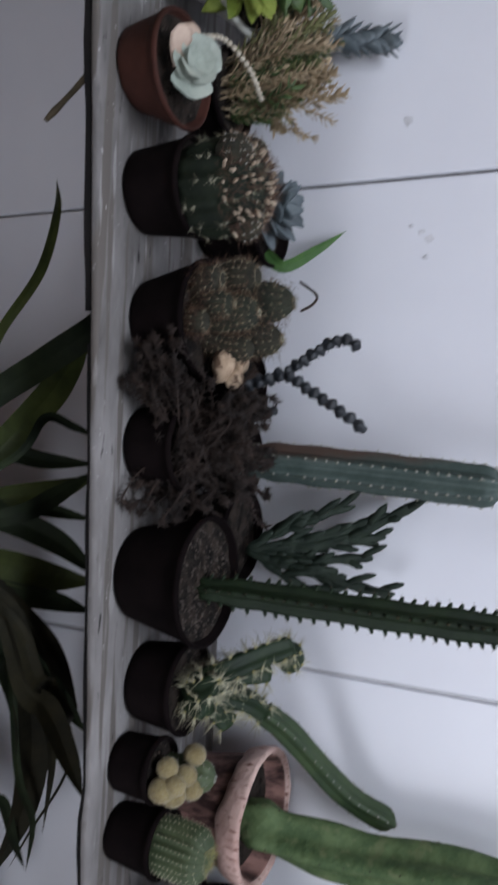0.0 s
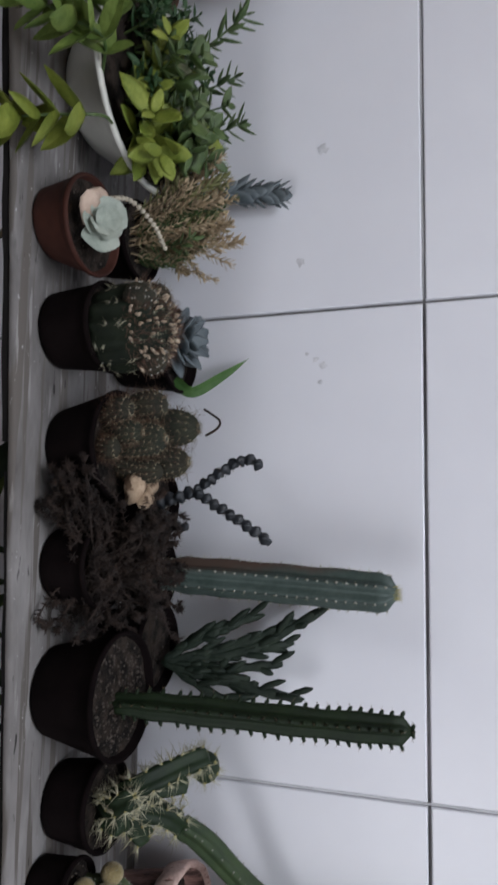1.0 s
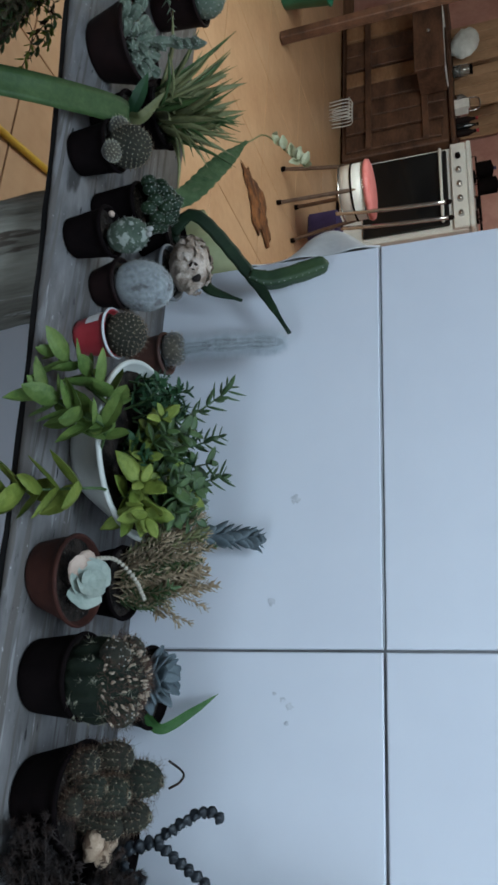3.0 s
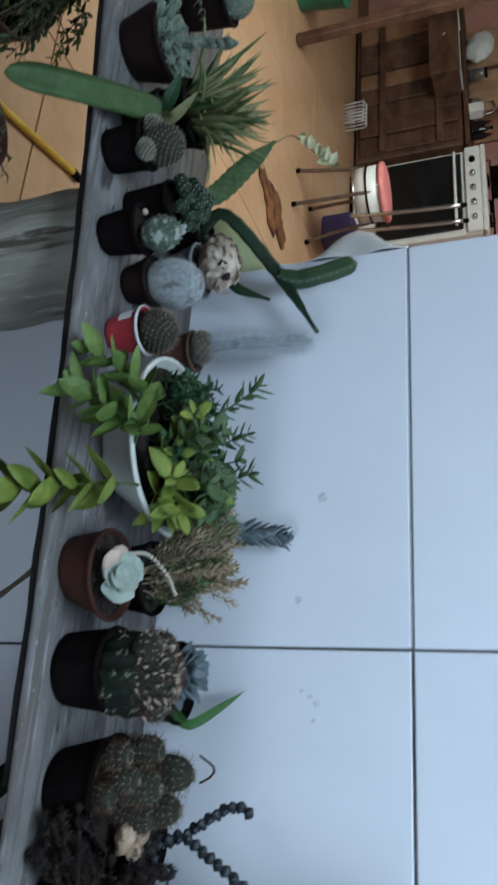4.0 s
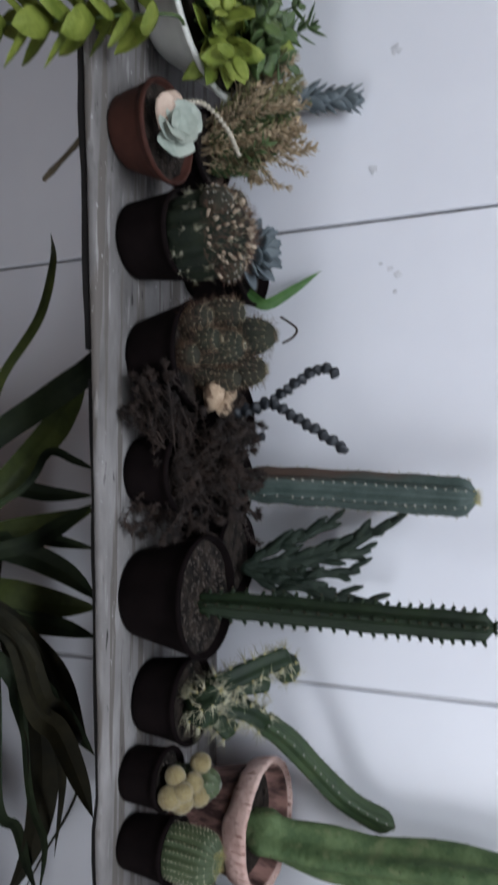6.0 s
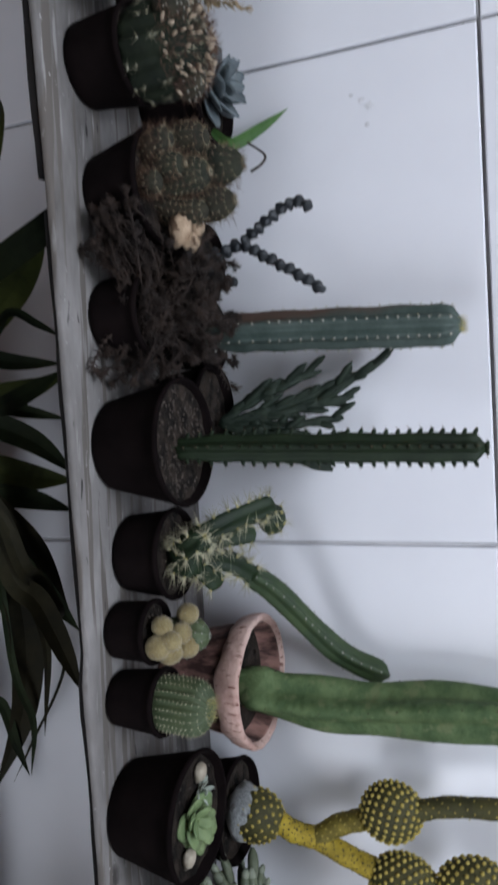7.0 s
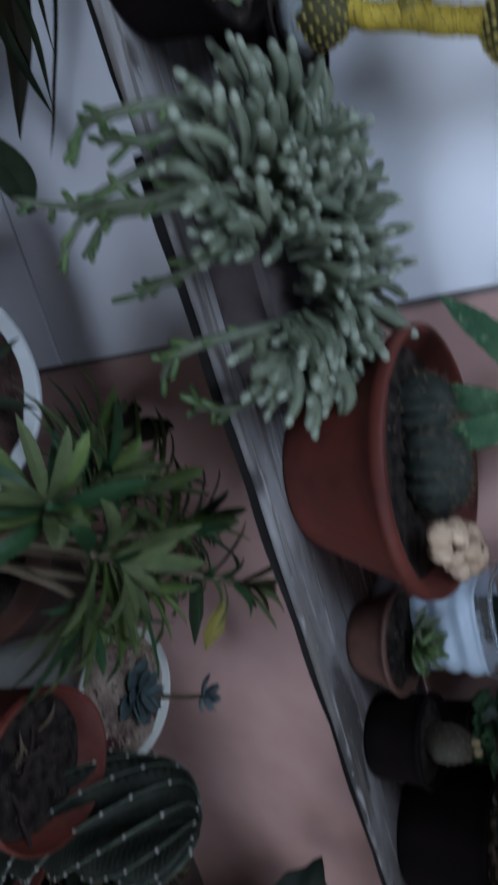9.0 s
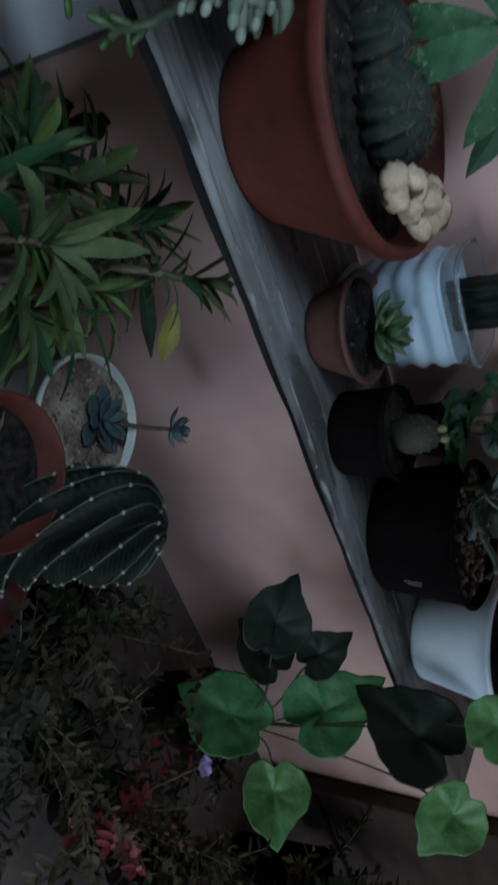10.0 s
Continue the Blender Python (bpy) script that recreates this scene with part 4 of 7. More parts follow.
    for i, (tip, mid) in enumerate(tips):
        pts = curve([root, mid, tip], 9)
        r = [0.0030 + 0.0034 * math.sin(min(1, k / len(pts) * 1.5) * math.pi / 2) + 0.0013 * math.sin(k * 1.7 + i) for k in range(len(pts))]
        r[-1] *= 0.4
        b = part("branch", Shape().tube(pts, r, 14, 4, 0.25), "pencil", t)
        rnd = random.Random(i + 5)
        for k in range(4, len(pts) - 2, 2):
            ax = (pts[k + 1] - pts[k]).normalized()
            d = (ax + Vector((rnd.uniform(-0.7, 0.7), rnd.uniform(-0.6, 0.1), rnd.uniform(-0.3, 0.4)))).normalized()
            L = rnd.uniform(0.012, 0.036)
            side = [pts[k], pts[k] + d * L * 0.4, pts[k] + d * L * 0.8 + ax * L * 0.1, pts[k] + d * L + ax * L * 0.2]
            part("side_shoot", Shape().tube(side, [0.0026, 0.0044, 0.0046, 0.0016], 10, 4, 0.2), "pencil", b)
    # pink-rimmed pot with a broad green cactus
    t = thing("potted_broad_cactus", (0.448, -0.092, PLANK_TOP), "broad bright green cactus in a pink ribbed clay pot", "potted cactus", CACTI)
    top, body = add_pot(t, (0.448, -0.092, PLANK_TOP), 0.050, 0.068, 0.112, "pinkclay", lip=0.001, lip_h=0.012, fill=0.80, grit=50, grit_mat="dry", label="bark-like streaked pink clay pot", seed=44)
    rnd = random.Random(45)
    wob = [rnd.uniform(-0.0012, 0.0012) for _ in range(44)]
    rings = []
    for r, z in ((0.0685, 0.086), (0.072, 0.090), (0.0755, 0.100), (0.0775, 0.112), (0.0765, 0.1155), (0.0730, 0.1165), (0.0690, 0.114), (0.0660, 0.106), (0.0640, 0.092)):
        rings.append([(0.448 + (r + wob[k] * (1.5 if z < 0.09 else 0.6)) * math.cos(2 * math.pi * k / 44), -0.092 + (r + wob[k]) * math.sin(2 * math.pi * k / 44), PLANK_TOP + z + wob[(k * 3) % 44] * (2.5 if z < 0.088 else 0.7)) for k in range(44)])
    part("rim", Shape().grid(rings, True), "pinkrim", t, "thick cream-pink flared rim")
    column(t, [(0.452, -0.092, 0.645), (0.456, -0.090, 0.67), (0.467, -0.084, 0.71), (0.477, -0.072, 0.79), (0.475, -0.064, 0.90), (0.478, -0.06, 1.02)], 0.0315, 4, 0.40, "cactus_flat", "dry", 0.0010, "spine_dark", 0.0025, 1, 0.026, seed=8, twist=0.03, foot=0.6, seg=40, wave=0.06, waves=24)
    # yellow opuntia
    t, top = potted("potted_yellow_cactus", 0.614, -0.078, 0.048, 0.060, 0.074, "black", "yellow jointed cactus with round dotted pads in a black pot", "potted cactus", group=CACTI)

    def dotted(c, radii, axis, mat, name, n=150, seed=1, tuft="gold_tuft", size=0.0027):
        g = part(name, Shape().ellipsoid(c, radii, 22, 14, axis), mat, t)
        s = Shape()
        dots_on(s, c, radii, n, size, random.Random(seed), axis, -0.95, 1.0)
        coat("tuft_coat", s, tuft, g)

    dotted((0.612, -0.088, 0.668), (0.031, 0.030, 0.034), (0.15, 0.1, 1), "pad_olive", "pad", 130, 1, "gold_tuft", 0.0023)
    part("cork_skin", Shape().ellipsoid((0.609, -0.089, 0.655), (0.0325, 0.0315, 0.024), 22, 10, (0.15, 0.1, 1), 0, 0, 0.12, random.Random(8)), "cactus_white", t, "grey corky skin at the base")
    for k, (path, rr) in enumerate([([(0.618, -0.084, 0.695), (0.629, -0.08, 0.712), (0.637, -0.072, 0.738)], 0.0125), ([(0.637, -0.072, 0.738), (0.618, -0.07, 0.765), (0.607, -0.07, 0.795)], 0.0125),
                                    ([(0.637, -0.072, 0.738), (0.652, -0.07, 0.770), (0.664, -0.07, 0.805)], 0.0125), ([(0.589, -0.07, 0.855), (0.579, -0.07, 0.893), (0.574, -0.07, 0.95)], 0.0115)]):
        pts = curve(path, 8)
        st = part("joint", Shape().tube(pts, [rr * (1 + 0.035 * math.sin(i)) for i in range(len(pts))], 14), ("yellow", "olive_joint", "yellow", "pad_olive")[k], t)
        s = Shape()
        for i in range(2, len(pts)):
            ax = (pts[i] - pts[i - 1]).normalized()
            for j in range(5):
                o = ax.orthogonal()
                o.rotate(Matrix.Rotation(j * 1.2566 + i * 0.45, 3, ax))
                s.ellipsoid(pts[i] + o.normalized() * rr, (0.0012, 0.0012, 0.0009), 5, 3, o)
        coat("tuft_coat", s, ("pad_olive", "gold_tuft", "pad_olive", "gold_tuft")[k], st)
    dotted((0.594, -0.07, 0.827), (0.034, 0.026, 0.036), (-0.35, 0, 1), "pad_olive", "pad", 190, 2)
    dotted((0.677, -0.07, 0.838), (0.036, 0.026, 0.040), (0.35, 0, 1), "pad_olive", "pad", 210, 3)
    dotted((0.662, -0.066, 0.912), (0.027, 0.022, 0.038), (-0.25, 0, 1), "pad_olive", "pad", 150, 4)
    dotted((0.703, -0.074, 0.912), (0.026, 0.022, 0.036), (0.35, 0, 1), "pad_olive", "pad", 150, 5)


back_row()


# ---- front row on the board ----
def front_row():
    # far end: fine-leaved bush and a dark grey pot
    t, top = potted("potted_bush", -1.36, -0.315, 0.045, 0.056, 0.060, "black", "small-leaved grey-green bush in a black pot", "potted plant", group=CACTI)
    rnd = random.Random(21)
    for k in range(30):
        s, st = Shape(), Shape()
        a, e = rnd.uniform(0, 6.283), rnd.uniform(0.1, 1.3)
        d = Vector((math.cos(a) * math.cos(e), math.sin(a) * math.cos(e), math.sin(e)))
        L = rnd.uniform(0.06, 0.12)
        sprig(s, st, [top, top + d * L * 0.5 + Vector((0, 0, 0.01)), top + d * L], 0.012, 0.45, 0.009, rnd, 0.001, 0.2, 1, 0.2, 3, 0.2)
        sp = part("sprig", st, "stalk", t)
        coat("foliage", s, "grey_stem" if k % 3 else "mid_leaf", sp)
    t, top = potted("potted_dark_plant", -1.43, -0.165, 0.034, 0.042, 0.09, "maroon", "dark grey rounded cactus in a maroon pot", "potted cactus", group=CACTI)
    globe(t, top + Vector((0, 0, 0.022)), (0.033, 0.033, 0.034), "cactus_grey", 70, "wool", 0.0015, 2, "spine", 0.006, seed=30)
    # maroon pot with silvery stems
    t, top = potted("potted_silver_cactus", -1.165, -0.312, 0.046, 0.062, 0.072, "maroon", "silvery grey-green knobby cactus in a maroon pot", "potted cactus", group=CACTI)
    rnd = random.Random(2)
    for i in range(16):
        a = i * 2.4
        r = 0.046 * math.sqrt((i + 0.5) / 16)
        b = top + Vector((r * math.cos(a), r * math.sin(a), -0.004))
        e = b + Vector((0.02 * math.cos(a) + rnd.uniform(-0.012, 0.012), 0.02 * math.sin(a), rnd.uniform(0.014, 0.03)))
        column(t, [b, b.lerp(e, 0.5) + Vector((0, 0, 0.005)), e], 0.0105, 6, 0.35, "cactus_grey", "wool", 0.0010, "wool", 0.003, 2, 0.007, seed=i, taper=0.6)
    column(t, [(-1.188, -0.295, 0.635), (-1.186, -0.285, 0.67), (-1.180, -0.278, 0.70), (-1.172, -0.275, 0.735)], 0.0085, 5, 0.3, "cactus_grey", "wool", 0.0012, "wool", 0.003, 2, 0.008, seed=33, taper=0.85, wave=0.12, name="tall_stem")
    for k in range(5):
        b = Vector((-1.186 + 0.003 * k, -0.285, 0.66 + 0.015 * k))
        d = Vector((rnd.choice((-1, 1)), rnd.uniform(-0.5, 0.3), 0.6)).normalized()
        column(t, [b, b + d * 0.009, b + d * 0.018], 0.006, 5, 0.3, "cactus_grey", "wool", 0.0010, "wool", 0.003, 1, 0.008, seed=40 + k, taper=0.5, name="side_shoot")
    # long green leaf hanging over the front
    t, top = potted("potted_strap_leaf", -1.045, -0.285, 0.030, 0.036, 0.060, "black", "broad green strap leaf arching out of a black pot", "potted plant", group=CACTI)
    strap(t, [top, (-1.025, -0.31, 0.630), (-1.000, -0.36, 0.608), (-0.965, -0.43, 0.570), (-0.940, -0.495, 0.512)], 0.041, "long_leaf", (0, 0.2, 1), 0.14, 0.30, 0.45, base=0.35, blunt=True, n=14)
    strap(t, [top, (-1.06, -0.30, 0.645), (-1.09, -0.315, 0.665)], 0.022, "deep_leaf", (0.2, -1, 0.5), 0.1, 0.3, 0.4)
    strap(t, [top, (-1.03, -0.29, 0.65), (-1.06, -0.30, 0.69)], 0.018, "aloe", (0.6, -1, 0.2), 0.1, 0.3, 0.4)
    # fuzzy cluster
    t, top = potted("potted_cluster_cactus", -0.950, -0.322, 0.031, 0.035, 0.064, "black", "clustered fuzzy grey-brown cactus in a square-shouldered black pot", "potted cactus", group=CACTI)
    globe(t, (-0.945, -0.320, 0.655), (0.030, 0.029, 0.032), "cactus_olive", 150, "spine", 0.0008, 6, "spine_dark", 0.0055, seed=1)
    globe(t, (-0.925, -0.338, 0.640), (0.015, 0.015, 0.015), "cactus_brown", 80, "spine", 0.0008, 5, "spine", 0.004, seed=2, name="offset")
    globe(t, (-0.972, -0.332, 0.641), (0.017, 0.016, 0.016), "cactus_brown", 80, "spine", 0.0008, 5, "spine", 0.004, seed=3, name="offset")
    # dark cluster behind it
    t, top = potted("potted_dark_cluster_cactus", -0.905, -0.245, 0.029, 0.033, 0.074, "black", "dark green many-headed cactus in a black pot", "potted cactus", group=CACTI)
    rnd = random.Random(6)
    for i in range(22):
        a, r = i * 2.4, 0.036 * math.sqrt((i + 0.5) / 22)
        c = Vector((-0.900 + r * math.cos(a), -0.245 + r * math.sin(a), 0.660 + 0.034 * (1 - (r / 0.036) ** 2) + rnd.uniform(-0.003, 0.003)))
        globe(t, c, (0.0095, 0.0095, 0.012), "cactus_dark", 18, "wool", 0.0009, 2, "wool", 0.004, seed=i, name="head")
    # single pale ovoid
    t, top = potted("potted_pale_globe_cactus", -0.818, -0.300, 0.028, 0.034, 0.064, "black", "small pale green egg-shaped cactus in a black pot", "potted cactus", group=CACTI)
    globe(t, (-0.806, -0.300, 0.660), (0.0245, 0.024, 0.030), "globe_pale", 64, "wool", 0.0008, 5, "wool", 0.0040, seed=5)
    for d in ((0.004, 0, 0.032), (-0.007, 0.003, 0.031)):
        globe(t, Vector((-0.806, -0.300, 0.660)) + Vector(d), (0.004, 0.004, 0.005), "wool", 0, name="bud")
    globe(t, (-0.834, -0.316, 0.640), (0.004, 0.005, 0.004), "pink_leaf", 0, name="husk")
    # large white ovoid
    t, top = potted("potted_white_globe_cactus", -0.786, -0.222, 0.027, 0.037, 0.048, "maroon", "large woolly white egg-shaped cactus in a maroon pot", "potted cactus", group=CACTI)
    globe(t, (-0.778, -0.222, 0.648), (0.037, 0.037, 0.046), "cactus_white", 330, "wool", 0.0007, 5, "wool", 0.0042, seed=7, low=-0.8, axis=(0.30, 0, 1))
    # red cup
    t, top = potted("potted_cup_cactus", -0.690, -0.243, 0.0245, 0.0325, 0.056, "red_cup", "fuzzy brown-green cactus in a red plastic cup with white label", "potted cactus", group=CACTI, lip=0.0025, lip_h=0.004)
    s = Shape()
    rings = []
    for k in range(7):
        a = math.radians(232 + 5.5 * k)
        rings.append([(-0.690 + (0.0245 + 0.008 * (z / 0.052) + 0.0011) * math.cos(a), -0.243 + (0.0245 + 0.008 * (z / 0.052) + 0.0011) * math.sin(a), PLANK_TOP + z) for z in (0.024, 0.046)])
    part("sticker", s.grid(rings, False), "paper", t, "blank white paper sticker")
    s = Shape().lathe((-0.690, -0.243, PLANK_TOP + 0.0525), [(0.0335, 0), (0.0358, 0.0008), (0.0362, 0.0022), (0.0355, 0.0036), (0.0335, 0.004)], 40)
    part("rim", s, "white_plastic", t, "white rolled rim")
    globe(t, (-0.688, -0.240, 0.640), (0.031, 0.030, 0.030), "cactus_olive", 150, "dry_pale", 0.0007, 7, "spine_dark", 0.0075, seed=9)
    # white bowl of leafy succulents
    t, top = potted("potted_leafy_bowl", -0.545, -0.165, 0.068, 0.122, 0.080, "bowl_cream", "lush mixed green succulents trailing from a white bowl", "potted plant", group=CACTI, lip=0.004, lip_h=0.007, fill=0.86)
    rnd = random.Random(14)

    def shoots(n, box, length, leaf, width, gap, mat, lean, name, thick=0.15, whorl=2, stem="mid_leaf"):
        for k in range(n):
            s, st = ([] if leaf > 0.028 else Shape()), Shape()
            b = Vector((rnd.uniform(*box[0]), rnd.uniform(*box[1]), top.z - 0.004))
            d = Vector((lean[0] + rnd.uniform(-0.7, 0.7), lean[1] + rnd.uniform(-0.7, 0.7), lean[2] + rnd.uniform(-0.2, 0.4))).normalized()
            L = length * rnd.uniform(0.6, 1.15)
            sprig(s, st, [b, b + d * L * 0.5 + Vector((0, 0, 0.012)), b + d * L], leaf * rnd.uniform(0.8, 1.15), width, gap, rnd, 0.0016, thick, 1, 0.15, whorl, 0.2)
            sp = part(name, st, stem, t)
            if isinstance(s, list):
                for one in s:
                    part("leaf", one, mat, sp)
            else:
                coat("foliage", s, mat, sp)
    shoots(62, ((-0.652, -0.50), (-0.22, -0.10)), 0.060, 0.018, 0.42, 0.007, "deep_leaf", (0.1, -0.1, 1.3), "shoot")
    shoots(22, ((-0.56, -0.46), (-0.23, -0.09)), 0.09, 0.034, 0.58, 0.016, "mid_leaf", (0.1, 0.1, 1), "shoot")
    shoots(8, ((-0.53, -0.46), (-0.21, -0.12)), 0.075, 0.046, 0.54, 0.018, "lime_leaf", (0.3, -0.2, 0.9), "shoot")
    shoots(6, ((-0.50, -0.45), (-0.16, -0.08)), 0.07, 0.034, 0.30, 0.013, "mint_leaf", (0.2, 0.5, 0.9), "shoot", 0.3)
    for path in ([(-0.60, -0.13, 0.645), (-0.62, -0.11, 0.69), (-0.645, -0.10, 0.72), (-0.668, -0.092, 0.743)], [(-0.57, -0.10, 0.645), (-0.585, -0.08, 0.69), (-0.60, -0.07, 0.72)],
                 [(-0.54, -0.10, 0.645), (-0.53, -0.07, 0.69), (-0.54, -0.06, 0.725)]):
        s, st = Shape(), Shape()
        sprig(s, st, path, 0.026, 0.30, 0.011, rnd, 0.0018, 0.35, 0.9, 0, 3, 0.2)
        sp = part("shoot", st, "mid_leaf", t)
        coat("foliage", s, "cactus_flat", sp)
    for path in ([(-0.53, -0.27, 0.645), (-0.56, -0.29, 0.662), (-0.59, -0.315, 0.640), (-0.61, -0.335, 0.605)], [(-0.50, -0.27, 0.645), (-0.515, -0.31, 0.67), (-0.52, -0.345, 0.650), (-0.545, -0.36, 0.61)],
                 [(-0.46, -0.24, 0.645), (-0.445, -0.29, 0.655), (-0.43, -0.335, 0.605), (-0.415, -0.38, 0.54), (-0.40, -0.42, 0.498), (-0.395, -0.45, 0.46)]):
        s, st = [], Shape()
        big = path[0][0] > -0.48
        sprig(s, st, path, 0.050 if big else 0.044, 0.60, 0.018 if big else 0.014, rnd, 0.0018, 0.04, 1, 0.12, 3, 0.2, 0.42, 0.3)
        sp = part("trailing_stem", st, "mid_leaf", t)
        for one in s:
            part("leaf", one, "lime_leaf" if big else "fresh_lime", sp, "lime green oval leaf")
    shoots(9, ((-0.59, -0.49), (-0.225, -0.15)), 0.075, 0.036, 0.56, 0.017, "lime_leaf", (0.1, -0.25, 1.0), "shoot")
    # red-brown pot with the mint rosette
    t, top = potted("potted_rosette", -0.354, -0.243, 0.041, 0.054, 0.058, "rust", "mint and pink rosette with a beaded stem in a red-brown pot", "potted plant", group=CACTI, lean=(0.010, -0.004))
    rosette(t, (-0.338, -0.266, 0.648), 0.031, "mint_leaf", 8, 0.50, 1.35, 0.05, seed=2, axis=(0.05, -0.60, 0.8))
    for a in (2.2, 3.4):
        p = Vector((-0.335, -0.275, 0.638))
        d = Vector((math.cos(a + 0.6), math.sin(a) * 0.6 - 0.4, 0.35))
        part("outer_leaf", Shape().blade([p + d * 0.04 * v for v in (0, 0.3, 0.6, 0.85, 1)], leaf_widths(5, 0.026, 0.6, 0.3, 0.5), (0.2, -0.6, 1), 0.16, 0.2), "pink_leaf", t)
    for p in curve([(-0.366, -0.262, 0.652), (-0.370, -0.240, 0.668), (-0.354, -0.208, 0.680), (-0.335, -0.182, 0.682)], 6):
        part("bead", Shape().ellipsoid(p, (0.0031, 0.0031, 0.0030), 7, 5), "bead", t, "pale bead of the flower stem")
    # green cactus full of buds
    t, top = potted("potted_budding_cactus", -0.236, -0.222, 0.043, 0.049, 0.068, "black", "dark green cactus covered with cream buds in a black pot", "potted cactus", group=CACTI)
    globe(t, (-0.232, -0.224, 0.658), (0.049, 0.047, 0.054), "cactus_deep", 0, "wool", 0.0008, 9, "spine", 0.011, seed=12, ribs=13, depth=0.14, rows=8, r=0.00018, low=-0.3)
    rnd = random.Random(12)
    s, dry = Shape(), Shape()
    for i in range(760):
        zc = rnd.uniform(0.38, 1.0)
        a = rnd.uniform(0, 6.283)
        rxy = math.sqrt(1 - zc * zc)
        d = Vector((rxy * math.cos(a), rxy * math.sin(a), zc))
        p = Vector((-0.232 + 0.054 * d.x, -0.224 + 0.050 * d.y, 0.658 + 0.057 * d.z))
        if i % 8 == 0:
            s.ellipsoid(p + d * 0.002, (0.0016, 0.0016, 0.0040), 7, 5, d + Vector((rnd.uniform(-0.5, 0.5), rnd.uniform(-0.5, 0.5), 0.3)))
        else:
            e = Vector((rnd.uniform(-1, 1), rnd.uniform(-1, 1), rnd.uniform(-0.5, 1))) + d
            dry.spike(p, e, rnd.uniform(0.008, 0.017), 0.0005)
    coat("bud_crown", s, "bud", t, "small cream flower buds")
    part("dry_petal", dry, "dry_red", t, "brown withered petals between the buds")
    for k, (dx, dy) in enumerate(((-0.034, 0.01), (-0.025, -0.026), (0.034, 0.005))):
        globe(t, (-0.232 + dx, -0.224 + dy, 0.688), (0.018, 0.018, 0.018), "cactus_olive", 0, "wool", 0.0011, 5, "spine_dark", 0.008, seed=40 + k, name="offset", ribs=10, depth=0.15, rows=5)
    # clustered heads and a stone
    t, top = potted("potted_clustered_heads", -0.106, -0.200, 0.043, 0.060, 0.074, "black", "clustered dotted cactus heads beside a stone in a black pot", "potted cactus", group=CACTI)
    heads = (((-0.128, -0.168), 0.723, 0.0215, "cactus_mossy"), ((-0.090, -0.168), 0.712, 0.0185, "cactus_olive"), ((-0.150, -0.196), 0.697, 0.0170, "cactus_olive"), ((-0.112, -0.202), 0.700, 0.0185, "cactus_mossy"),
             ((-0.078, -0.190), 0.690, 0.0140, "cactus_olive"), ((-0.142, -0.228), 0.672, 0.0135, "cactus_olive"), ((-0.100, -0.236), 0.662, 0.0120, "cactus_olive"), ((-0.118, -0.222), 0.682, 0.0130, "cactus_mossy"))
    for k, ((x, y), z, r, m) in enumerate(heads):
        bx, by = -0.110 + (x + 0.110) * 0.6, -0.195 + (y + 0.195) * 0.6
        column(t, [(bx, by, 0.630), (x, y, (0.630 + z) / 2 + 0.004), (x, y, z)], r, 12, 0.16, m, "spine", 0.0007, "spine_dark", 0.008, 6, 0.0062, name="head", seed=14 + k, taper=0.62, wave=0.0)
    dry = Shape()
    rnd = random.Random(77)
    for i in range(1800):
        (x, y), z, r, m = heads[i % len(heads)]
        a, zz = rnd.uniform(0, 6.283), rnd.uniform(0.635, z - 0.006)
        dry.spike((x + r * math.cos(a), y + r * math.sin(a), zz), (math.cos(a) * 0.7 + rnd.uniform(-0.6, 0.6), math.sin(a) * 0.7 + rnd.uniform(-0.6, 0.6), rnd.uniform(-0.7, 0.9)), rnd.uniform(0.007, 0.017), 0.00030)
    coat("dry_hair", dry, "dry_red", t, "brown dry hairs")
    stone(t, (-0.060, -0.196, 0.660), (0.020, 0.013, 0.012), (0.3, -0.4, 1), seed=3)
    stone(t, (-0.047, -0.186, 0.668), (0.012, 0.012, 0.010), (0.6, 0.1, 1), seed=4)
    stone(t, (-0.062, -0.182, 0.671), (0.010, 0.009, 0.010), (-0.3, 0.3, 1), seed=9)
    s = Shape().tube(curve([(-0.15, -0.16, 0.725), (-0.138, -0.15, 0.740), (-0.128, -0.152, 0.738), (-0.12, -0.156, 0.726)], 6), [0.0014] * 19, 6)
    part("dry_flower", s, "dry", t, "withered flower loop")
    # brown withered plants
    t, top = potted("potted_withered_plant", 0.026, -0.205, 0.040, 0.046, 0.062, "black", "withered brown mossy plant spilling over a black pot", "potted plant", group=CACTI)
    rnd = random.Random(17)
    for k in range(176):
        a = rnd.uniform(0, 6.283)
        if k < 104:
            r1 = 0.012 + 0.070 * rnd.random() ** 0.8
            e = Vector((0.022 + r1 * math.cos(a) * 1.05, -0.178 + r1 * math.sin(a) * 0.9, rnd.uniform(0.622, 0.702) - 0.45 * max(0, r1 - 0.045)))
        elif k < 130:
            e = Vector((rnd.uniform(-0.060, -0.018), rnd.uniform(-0.262, -0.175), rnd.uniform(0.575, 0.612)))
        elif k >= 150:
            e = Vector((rnd.uniform(-0.085, -0.035), rnd.uniform(-0.262, -0.240), rnd.uniform(0.590, 0.640)))
        else:
            e = Vector((rnd.uniform(0.062, 0.102), rnd.uniform(-0.252, -0.180), rnd.uniform(0.576, 0.632)))
        b = top + Vector((rnd.uniform(-0.034, 0.034), rnd.uniform(-0.034, 0.034), -0.002))
        jig = [Vector((rnd.uniform(-0.014, 0.014), rnd.uniform(-0.014, 0.014), rnd.uniform(0.0, 0.022))) for _ in range(3)]
